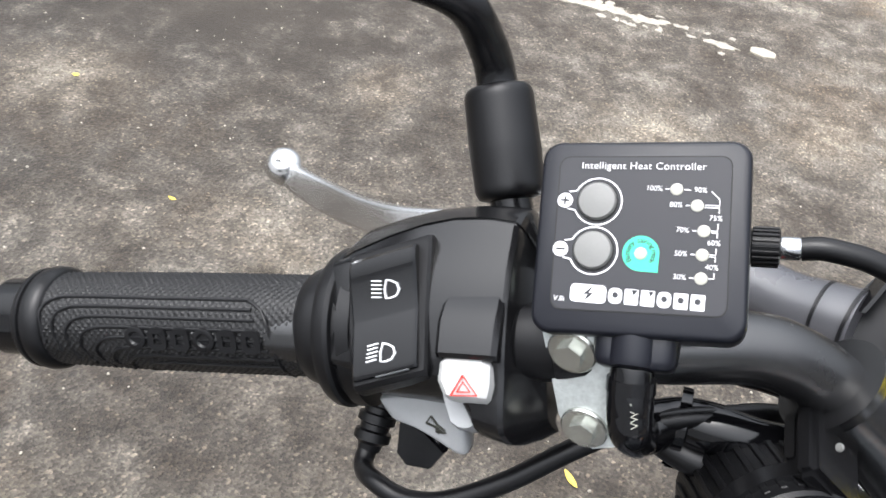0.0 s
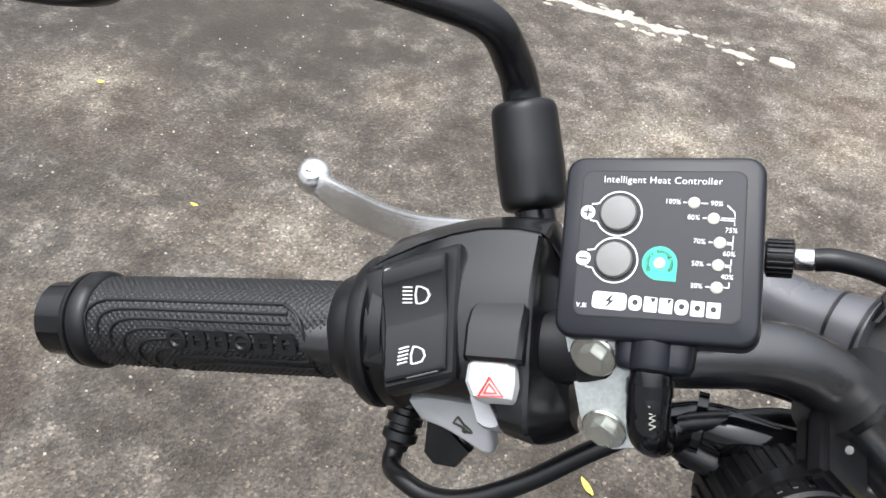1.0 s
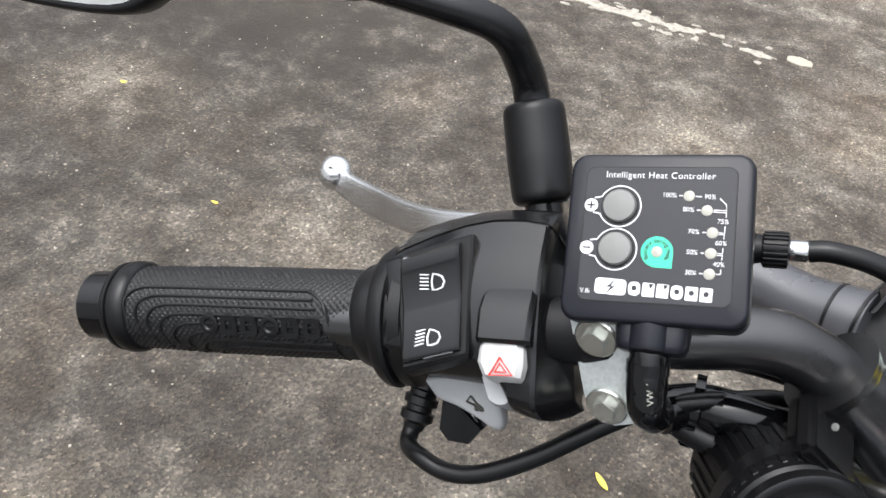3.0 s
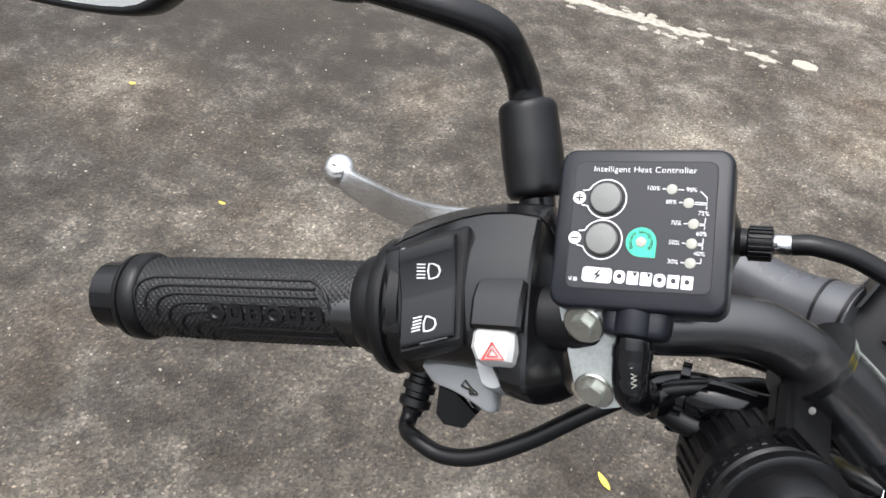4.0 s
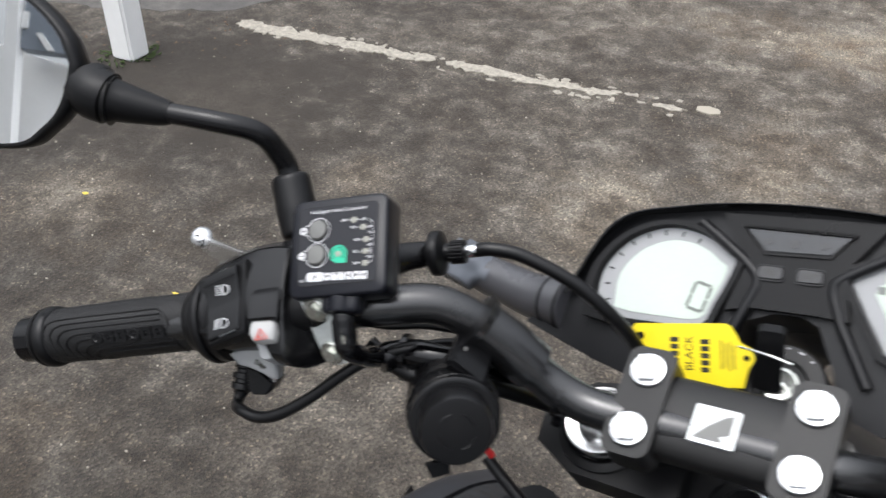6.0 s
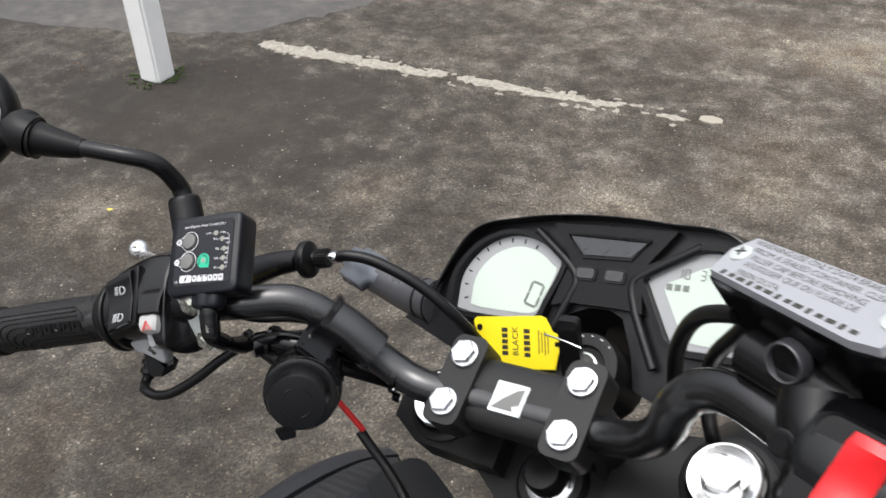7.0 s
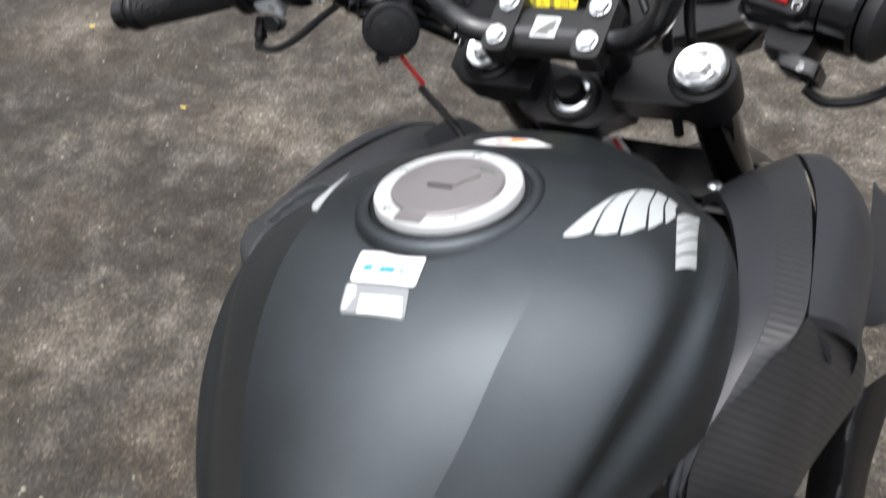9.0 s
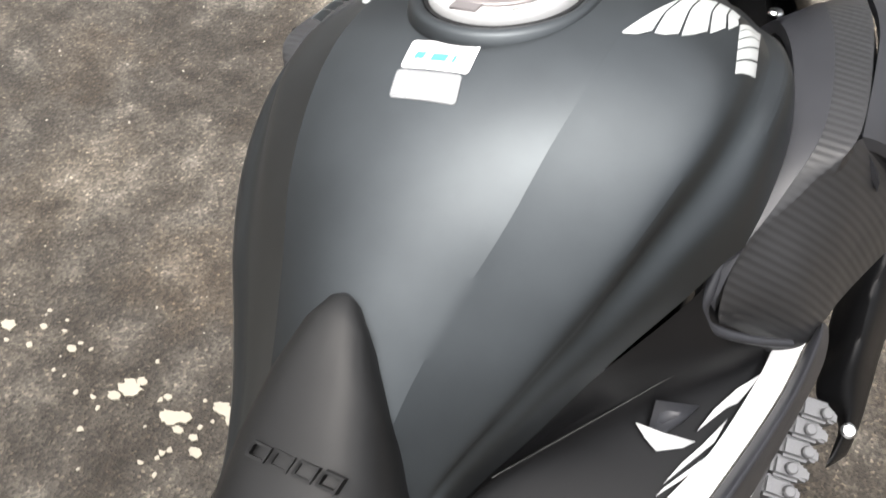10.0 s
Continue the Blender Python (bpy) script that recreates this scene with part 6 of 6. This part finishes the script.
for text, y in zip(RIGHT_WORDS[1:], (0.0060, -0.0006, -0.0070)):
    ink("percentage", words(text, 0.0020, shift(CTL, 0.0191, y, Z0), 0.00006))
ink("track", strip([(0.0175, 0.0131), (0.0196, 0.0112), (0.0198, 0.0094), (0.0162, 0.0094)], 0.00028, CTL, 0, Z0 + 0.0001))
for (x, y), up, dn in zip(LEDS[1:], (None, 0.0046, -0.0020, -0.0084), (0.0074, 0.0008, -0.0056, None)):
    if up is not None:
        ink("track", strip([(x + 0.0018, y + 0.0002), (0.0198, y + 0.0002), (0.0198, up)], 0.00028, CTL, 0, Z0 + 0.0001))
    if dn is not None:
        ink("track", strip([(x + 0.0018, y - 0.0003), (0.0198, y - 0.0003), (0.0198, dn)], 0.00028, CTL, 0, Z0 + 0.0001))
drop = [(0.0009 + 0.0048 * math.cos(radians(a)), -0.0046 + 0.0048 * math.sin(radians(a))) for a in range(0, 271, 10)] + [(0.0057, -0.0094)]
badge = ink("mode_badge", prism(drop, CTL, 0, Z0 + 0.0001), GREEN_INK, "green battery saving badge")
part("indicator_lamp", lathe([(0.0017, 0.0), (0.0016, 0.0004), (0.0, 0.0006)], shift(CTL, 0.0009, -0.0046, Z0), 20), LED, ctl)
text = "Battery saving mode"
for k, ch in enumerate(text):
    if ch != " ":
        a = 215 - 250 * k / (len(text) - 1)
        ink("mode_letter", words(ch, 0.0020, shift(CTL, 0.0009 + 0.0035 * math.cos(radians(a)), -0.0046 + 0.0035 * math.sin(radians(a)), Z0 + 0.00016, a - 90), 0.00008), PANEL_FILM)
# maker's mark as plain shapes
ink("maker_mark", prism(rounded(0.0096, 0.0049, 0.0012, 3, -0.0118, -0.0164), CTL, 0, Z0 + 0.0001))
ink("mark_flash", prism([(-0.0106, -0.0141), (-0.0130, -0.0166), (-0.0118, -0.0166), (-0.0130, -0.0188), (-0.0104, -0.0162), (-0.0116, -0.0162)], CTL, 0, Z0 + 0.0002), PANEL_FILM)
for k in range(6):
    x = -0.0046 + 0.0042 * k
    ink("maker_block", prism(rounded(0.0036, 0.0042, 0.0014 if k in (0, 3) else 0.0004, 3, x, -0.0164), CTL, 0, Z0 + 0.0001))
    if k in (0, 3, 4, 5):
        ink("block_eye", prism(disc(0.0008, x, -0.0162, 12), CTL, 0, Z0 + 0.0002), PANEL_FILM)
    else:
        ink("block_eye", prism([(x - 0.0002 + 0.0004 * (k == 2), -0.0145), (x + 0.0016, -0.0145), (x + 0.0006, -0.0160)], CTL, 0, Z0 + 0.0002), PANEL_FILM)
ink("version", words("V.8i", 0.0020, shift(CTL, -0.0195, -0.0184, Z0), 0.00006))
PLUG = axes(CTL @ V((0.0010, -0.0240, -0.0095)), CTL.to_3x3() @ V((1, 0, 0)), CTL.to_3x3() @ V((0, 0, 1)))
b = ring_loft(rounded(0.0225, 0.0130, 0.0045), PLUG, [(-0.004, 1.04), (0.0040, 1.0), (0.0080, 0.97), (0.0098, 0.90), (0.0104, 0.78)])
plug = part("cable_plug", b, CONTROL_PLASTIC, ctl, "moulded cable plug", 50)
part("plug_barrel", lathe([(0.0070, -0.004), (0.0068, 0.0085), (0.0062, 0.0100), (0.004, 0.0104)], shift(PLUG, -0.0005, 0.0022, 0), 28), CONTROL_PLASTIC, plug)
SLEEVE = [CTL @ V((0.0002, -0.0330, -0.0115)), CTL @ V((0.0, -0.0383, -0.0132)), CTL @ V((0.0, -0.0450, -0.0155)), CTL @ V((0.0004, -0.0510, -0.0190)), (-0.1825, -0.0790, 1.1440), (-0.1868, -0.0660, 1.1330), (-0.1880, -0.0565, 1.1265), (-0.1840, -0.0490, 1.1232), (-0.1760, -0.0458, 1.1225), (-0.1635, -0.0445, 1.1210), (-0.1467, -0.0380, 1.1150), (-0.125, -0.010, 1.08)]
lead = part("controller_lead", tube(SLEEVE, lambda u: 0.0056 + 0.0009 * math.sin(min(1, u * 3.3) * math.pi) + 0.0008 * math.sin(u * 31) * (0.35 < u < 0.8), 20, 8), GLOSS_PLASTIC, ctl, "shrink-wrapped controller lead")
part("lead_band", tube([CTL @ V((0.0001, -0.0365, -0.0126)), CTL @ V((0.0, -0.0400, -0.0138))], 0.0068, 24, 3), GLOSS_PLASTIC, ctl)
part("lead_print", words("VW-1", 0.0030, axes(CTL @ V((0.0022, -0.0465, -0.0095)), CTL.to_3x3() @ V((-0.10, 0.95, 0.28)), CTL.to_3x3() @ V((-0.88, -0.2, 0.42))), 0.00004), LED, lead)
# zinc bracket and bolts
BRK = axes((-0.1985, -0.0842, 1.1585), (0.97, 0.06, 0.16), (-0.09, 0.06, 0.99))
bracket = thing("controller_bracket", (-0.200, -0.077, 1.137), "galvanised steel bracket holding the heat controller", "bracket")
part("plate", prism([(-0.0085, 0.030), (0.0100, 0.030), (0.0110, -0.0095), (0.0088, -0.0162), (0.0015, -0.0185), (-0.0058, -0.0162), (-0.0078, -0.007)], BRK, -0.0018, 0.0, 0.0003, 1), DULL_ZINC, bracket)
for y in (0.0165, -0.0105):
    bm_m = shift(BRK, -0.0002, y, 0.0, 20)
    hex_bolt("bracket_bolt", bm_m, 0.0042, bracket, DULL_BOLT, "", 1.7, 0.95)

# ---- charging socket on its clamp ----
SOCK = axis_z((-0.123, -0.092, 1.117), (0.54, -0.79, 0.29))
sock = thing("charging_socket", SOCK @ V((0, 0, -0.04)), "round black charging socket with ribbed collar clamped to handlebar", "socket")
part("collar", lathe([(0.0200, -0.066), (0.0232, -0.063), (0.0238, -0.022), (0.0215, -0.0195), (0.019, -0.019)], SOCK, 48), BLACK_PLASTIC, sock)
for k in range(30):
    a = 12 * k
    part("rib", box(shift(SOCK, 0.0237 * math.cos(radians(a)), 0.0237 * math.sin(radians(a)), -0.0420, a), (0.0014, 0.0022, 0.036), 0.0003, 1), BLACK_PLASTIC, sock)
part("band", lathe([(0.0236, -0.0190), (0.0244, -0.0185), (0.0244, -0.0145), (0.0236, -0.0140), (0.0215, -0.0138)], SOCK, 48), BLACK_PAINT, sock)
cover = part("cover", lathe([(0.0190, -0.020), (0.0194, -0.012), (0.0192, -0.002), (0.0184, -0.0004), (0.0170, 0.0), (0.0, 0.0003)], SOCK, 48), SOFT_RUBBER, sock, "rubber dust cover")
part("cover_tab", prism([(-0.0065, 0.0), (0.0065, 0.0), (0.0050, 0.0085), (-0.0050, 0.0085)], axes(SOCK @ V((0.0, 0.0, -0.003)) + V((-0.010, -0.009, -0.0165)), (0.83, 0.53, 0.05), (-0.45, -0.40, -0.80)), -0.0015, 0.0015, 0.0006), SOFT_RUBBER, cover)
for k in range(4):
    a = radians(45 + 90 * k)
    part("cover_mark", tube([SOCK @ V((0.010 * math.cos(a + t), 0.010 * math.sin(a + t), 0.0003)) for t in (-0.5, 0, 0.5)], 0.0005, 6, 4), SOFT_RUBBER, cover)
CL0, CL1 = V((-0.1371, -0.0295, 1.1392)), V((-0.1115, -0.0225, 1.1084))
sleeve = part("bar_clamp", tube([CL0, CL0.lerp(CL1, 0.5) + V((0.0, 0.0005, 0.001)), CL1], 0.0148, 32, 8), BAR_PAINT, sock, "black clamp sleeve round the handlebar")
part("clamp_lip", tube([CL0 - (CL1 - CL0) * 0.06, CL0 + (CL1 - CL0) * 0.0, CL0 + (CL1 - CL0) * 0.06], lambda u: 0.0180 - 0.0016 * u, 32, 3), BAR_PAINT, sock)
ARM = axes((-0.1340, -0.0500, 1.1305), CL1 - CL0, (-0.12, -0.88, 0.30))
part("clamp_arm", box(ARM, (0.024, 0.030, 0.0075), 0.002, 2), BLACK_PAINT, sock)
part("clamp_arm", box(shift(ARM, -0.004, -0.004, 0.0065), (0.010, 0.020, 0.006), 0.0015, 2), BLACK_PAINT, sock)
part("strap", lathe([(0.0225, -0.0335), (0.0258, -0.0335), (0.0258, -0.0270), (0.0225, -0.0270)], SOCK, 48), BLACK_PAINT, sock)
hex_bolt("clamp_screw", axis_z((-0.1312, -0.0560, 1.1420), (-0.5, -0.6, 0.6)), 0.0011, sock, BUTTON_GREY, "", 1.2, 0.6)
part("feed_wire", tube([SOCK @ V((0.0, 0.0, -0.05)), (-0.168, -0.030, 1.075), (-0.172, -0.016, 1.050), (-0.156, -0.013, 1.018)], 0.0024, 10, 8), RED_WIRE, sock, "red feed wire")
part("feed_sleeve", tube([(-0.1620, -0.0110, 1.0140), (-0.1520, -0.0150, 1.0050), (-0.1320, -0.0235, 0.9905), (-0.1080, -0.0400, 0.9760), (-0.08, -0.07, 0.95)], 0.0040, 12, 8), SOFT_RUBBER, sock, "black sleeve over the feed wire")

# cable ties and bundled leads along the bar
for c, d in (((-0.1788, -0.0462, 1.1226), (0.97, 0.18, -0.12)), ((-0.098, -0.0205, 1.0895), (0.9, 0.1, -0.4))):
    tm = axis_z(c, d)
    r = 0.0100 if c[0] < -0.15 else 0.0126
    tie = thing("cable_tie", c, "black nylon cable tie round the leads", "cable tie", "cable ties")
    part("band", lathe([(r, -0.0017), (r + 0.0012, -0.0017), (r + 0.0012, 0.0017), (r, 0.0017)], tm, 28), GLOSS_PLASTIC, tie)
    part("head", box(axis_z(V(c) + V((0.0, -0.55, -0.8)).normalized() * (r + 0.003), d), (0.0048, 0.0055, 0.0055), 0.0008), GLOSS_PLASTIC, tie)
part("lead_wrap", tube([(-0.1885, -0.0585, 1.1250), (-0.1845, -0.0525, 1.1246), (-0.1785, -0.0475, 1.1240), (-0.1685, -0.0460, 1.1232), (-0.1562, -0.0430, 1.1205), (-0.1448, -0.0360, 1.1150)], lambda u: 0.0082 + 0.0004 * math.sin(u * 13), 20, 8), GLOSS_PLASTIC, bike, "shiny black wrap round the leads")
part("main_loom", tube([(-0.200, -0.050, 1.128), (-0.183, -0.0530, 1.1180), (-0.165, -0.052, 1.112), (-0.140, -0.035, 1.100), (-0.110, 0.0, 1.06)], 0.0052, 12, 6), SOFT_RUBBER, bike)
part("loom_wire", tube([(-0.215, -0.055, 1.150), (-0.195, -0.040, 1.135), (-0.17, -0.025, 1.128), (-0.14, -0.01, 1.11), (-0.10, 0.02, 1.05)], 0.0025, 10, 6), SOFT_RUBBER, bike)

# left front indicator
stalk = part("indicator_stalk", tube([(-0.138, 0.0956, 1.066), (-0.150, 0.0985, 1.0655), (-0.170, 0.104, 1.064), (-0.200, 0.114, 1.066), (-0.222, 0.119, 1.070)], lambda u: 0.0190 - 0.005 * u, 24, 6), STALK_GREY, bike, "black turn signal stalk")
part("indicator_ring", tube([(-0.1530, 0.0990, 1.0653), (-0.1545, 0.0994, 1.0652)], 0.0180, 24, 2), BLACK_PLASTIC, stalk)
part("indicator_ring", tube([(-0.1395, 0.0960, 1.066), (-0.1410, 0.0964, 1.066)], 0.0196, 24, 2), BLACK_PLASTIC, stalk)
b = box(axes((-0.226, 0.116, 1.076), (0.9, -0.3, -0.1), (0.3, 0.9, 0.2)), (0.046, 0.034, 0.030), 0.009, 3)
part("indicator_lens", b, CLEAR_LENS, stalk, "clear turn signal lens", 180)



# ---- the car park: painted line, post, kerbed pavement, litter ----


def worn_blob(cx, cy, rx, ry, seed, n=18, rough=0.35):
    rnd = random.Random(seed)
    return [(cx + rx * (1 + rough * (rnd.random() - 0.5)) * math.cos(2 * math.pi * k / n), cy + ry * (1 + rough * (rnd.random() - 0.5)) * math.sin(2 * math.pi * k / n)) for k in range(n)]


LINE_PAINT = surface("worn_road_paint", (0.255, 0.235, 0.195), 0.8, vary=0.55, stain=45, grain=160, bump=0.5)
rnd = random.Random(11)
b = bmesh.new()
FLAT = Matrix()
x = -2.56
while x < -0.80:
    fade = (x + 2.56) / 1.76
    y0 = 2.405 + 0.10 * fade
    if rnd.random() > 0.55 * fade ** 1.5:
        w = 0.078 * (1 - 0.45 * fade) * (0.7 + 0.5 * rnd.random())
        merge(b, prism(worn_blob(x, y0 + 0.02 * (rnd.random() - 0.5), 0.040 + 0.02 * rnd.random(), w / 2, rnd.random(), 14, 0.8), FLAT, 0.0, 0.003 + 0.0012 * rnd.random()))
    x += 0.028 + 0.014 * fade
for k in range(90):
    x = -2.5 + 1.75 * rnd.random()
    merge(b, prism(worn_blob(x, 2.405 + 0.10 * (x + 2.56) / 1.76 + 0.13 * (rnd.random() - 0.5), 0.006 + 0.012 * rnd.random(), 0.006 + 0.008 * rnd.random(), rnd.random(), 8, 0.9), FLAT, 0.0, 0.0022 + 0.0007 * rnd.random()))
solo("painted_line", b, LINE_PAINT, "worn cream parking line painted on the asphalt", "road marking", "structure")
FLAKE_PAINT = surface("cream_paint_flake", (0.28, 0.255, 0.205), 0.7, vary=0.1)
solo("paint_flake", prism(worn_blob(-0.680, 2.540, 0.042, 0.030, 5, 16, 0.3), FLAT, 0.0, 0.004), FLAKE_PAINT, "pale round paint flake on the asphalt", "paint flake")
b = bmesh.new()
for cx, cy, r in ((-0.87, -0.29, 0.022), (-0.885, -0.315, 0.012), (-0.862, -0.268, 0.010), (-0.77, -0.30, 0.020), (-0.752, -0.288, 0.016), (-0.742, -0.312, 0.010), (-0.69, -0.33, 0.012), (-0.70, -0.24, 0.018), (-0.672, -0.252, 0.014), (-1.02, -0.28, 0.010), (-1.16, -0.30, 0.015), (-0.80, -0.27, 0.008), (-0.71, -0.31, 0.009), (-1.10, -0.27, 0.008)):
    merge(b, prism(worn_blob(cx, cy, r, r * 0.7, cx * 7, 22, 0.5), FLAT, 0.0, 0.003 + 0.001 * rnd.random()))
for k in range(26):
    merge(b, prism(worn_blob(-0.66 - 0.5 * rnd.random(), -0.22 - 0.18 * rnd.random(), 0.003 + 0.004 * rnd.random(), 0.003 + 0.003 * rnd.random(), rnd.random(), 7, 0.9), FLAT, 0.0, 0.002 + 0.0008 * rnd.random()))
solo("paint_remains", b, FLAKE_PAINT, "worn cream paint remains scattered on the asphalt", "road marking", "stuff")

# white post
POST = pose(-2.75, 1.94, 0, 0, 0, 0)
post = thing("bollard_post", (-2.76, 1.94, 0), "white painted square timber post standing in asphalt", "post", upright=True)
part("shaft", box(POST @ pose(0, 0, 0.62), (0.104, 0.100, 1.24), 0.010, 3), WHITE_PAINT, post)

# older smooth tarmac beyond the post, with a ragged edge
edge = []
for (x0, y0), (x1, y1) in zip(((-8.0, 1.2), (-3.95, 2.12), (-3.2, 2.25), (-2.72, 2.50), (-2.40, 3.10)), ((-3.95, 2.12), (-3.2, 2.25), (-2.72, 2.50), (-2.40, 3.10), (-1.6, 5.5))):
    for k in range(14):
        edge.append((x0 + (x1 - x0) * k / 14 + 0.05 * (rnd.random() - 0.5), y0 + (y1 - y0) * k / 14 + 0.05 * (rnd.random() - 0.5)))
solo("pavement", prism(edge + [(-1.6, 5.5), (-1.6, 12.0), (-14.0, 12.0), (-14.0, 1.2)], FLAT, -0.01, 0.0015), OLD_TARMAC, "smooth grey tarmac strip beyond the post", "tarmac", "structure")

# fallen leaves
LEAF_YELLOW = surface("yellow_leaf", (0.55, 0.42, 0.06), 0.6, vary=0.3, stain=200)
LEAF_BROWN = surface("brown_leaf", (0.10, 0.055, 0.028), 0.7, vary=0.4, stain=200)


def leaf(cx, cy, length, width, turn, curl=0.25):
    b = bmesh.new()
    rings = []
    for k in range(9):
        u = k / 8
        w = max(0.0006, width / 2 * math.sin(math.pi * u) ** 0.7)
        x = (u - 0.5) * length
        z = 0.002 + curl * width * (2 * u - 1) ** 2
        rings.append([V((x, -w, z + curl * w)), V((x, 0, z)), V((x, w, z + curl * w)), V((x, w, z + curl * w + 0.0005)), V((x, 0, z + 0.0005)), V((x, -w, z + curl * w + 0.0005))])
    loft(b, rings)
    b.transform(pose(cx, cy, 0, 0, 0, turn))
    return b


for cx, cy, l, w, a in ((-0.550, 0.705, 0.040, 0.012, -35), (-2.161, 1.124, 0.020, 0.014, 20), (-1.611, 0.883, 0.020, 0.009, 5)):
    solo("fallen_leaf", leaf(cx, cy, l, w, a), LEAF_YELLOW, "small yellow fallen leaf lying on asphalt", "leaf", group="fallen leaves")
b = bmesh.new()
for k in range(110):
    u = rnd.random()
    px, py = -3.4 + 1.1 * u + 0.25 * rnd.gauss(0, 1) * 0.5, 1.75 + 0.65 * u + rnd.gauss(0, 1) * 0.16
    merge(b, leaf(px, py, 0.006 + 0.012 * rnd.random() ** 2, 0.004 + 0.006 * rnd.random(), 360 * rnd.random(), 0.3))
solo("leaf_litter", b, LEAF_BROWN, "brown leaf litter gathered round the post", "leaf litter", "stuff")
b = bmesh.new()
PEBBLE = surface("pale_grit", (0.26, 0.24, 0.20), 0.8, vary=0.4, stain=60)
for k in range(700):
    px, py, r = -2.6 + 3.2 * rnd.random(), -0.5 + 3.3 * rnd.random(), 0.0015 + 0.0028 * rnd.random() ** 3
    pm = pose(px, py, r * 0.3, 0, 0, 360 * rnd.random())
    loft(b, [[pm @ V((r * s * math.cos(t) * (1 + 0.3 * (rnd.random() - 0.5)), 0.8 * r * s * math.sin(t), z * r)) for t in (0, 1.05, 2.1, 3.14, 4.19, 5.24)] for s, z in ((0.6, -0.4), (1.0, 0.0), (0.6, 0.6))])
solo("loose_grit", b, PEBBLE, "pale loose grit scattered over the asphalt", "grit", "stuff")
# moss at the post's foot
b = bmesh.new()
MOSS = surface("green_moss", (0.05, 0.085, 0.02), 0.9, vary=0.4, stain=90, bump=0.5)
for k in range(70):
    t, r = 2 * math.pi * rnd.random(), 0.07 + 0.05 * rnd.random()
    merge(b, leaf(-2.76 + r * math.cos(t), 1.94 + r * math.sin(t), 0.016 + 0.016 * rnd.random(), 0.006, math.degrees(t) + 60 * rnd.random(), 1.2))
solo("moss_tuft", b, MOSS, "green moss at the foot of the white post", "moss", "stuff")

# the white premises behind the bike, which the mirror shows
WALL_WHITE = surface("white_cladding", (0.88, 0.88, 0.87), 0.5, vary=0.04, stain=2.0, grain=60)
SIGN_GREY = surface("grey_sign_panel", (0.20, 0.23, 0.27), 0.5, vary=0.08, stain=3.0)
FASCIA = surface("dark_grey_fascia", (0.035, 0.037, 0.041), 0.55, vary=0.15, stain=1.5)
shop = thing("showroom_building", (-1.0, -3.4, 0), "low white fronted showroom with grey signs", "building", upright=True)
SH = pose(-1.0, -3.4, 0, 0, 0, -8)
part("wall", box(SH @ pose(0, -0.2, 2.11 / 2), (18.0, 0.3, 2.11), 0.02), FASCIA, shop, "dark grey wall behind the cladding")
for k in range(14):
    part("cladding_panel", box(SH @ pose(-8.1 + 1.25 * k, 0.0, 2.14 / 2), (1.22, 0.08, 2.14), 0.008), WALL_WHITE, shop, "white cladding panel")
FRONT = SH @ axes((0, 0, 0), (1, 0, 0), (0, 0, 1))
sign = part("hanging_sign", prism([(-3.125, 2.472), (-3.041, 2.492), (-2.693, 2.166), (-2.984, 2.118)], FRONT, -0.16, -0.10, 0.01), SIGN_GREY, shop, "dark grey slanted sign")
for bar_shape in ([(-3.057, 2.299), (-3.025, 2.307), (-2.991, 2.224), (-3.022, 2.216)], [(-2.931, 2.212), (-2.900, 2.220), (-2.791, 2.154), (-2.828, 2.145)]):
    part("sign_bar", prism(bar_shape, FRONT, -0.172, -0.158, 0.0), WALL_WHITE, sign, "white bar on the sign")
part("sign_post", prism([(-3.222, 2.448), (-3.151, 2.466), (-2.585, 1.300), (-2.650, 1.290)], FRONT, -0.19, -0.13, 0.0), WALL_WHITE, shop, "white post beside the sign")
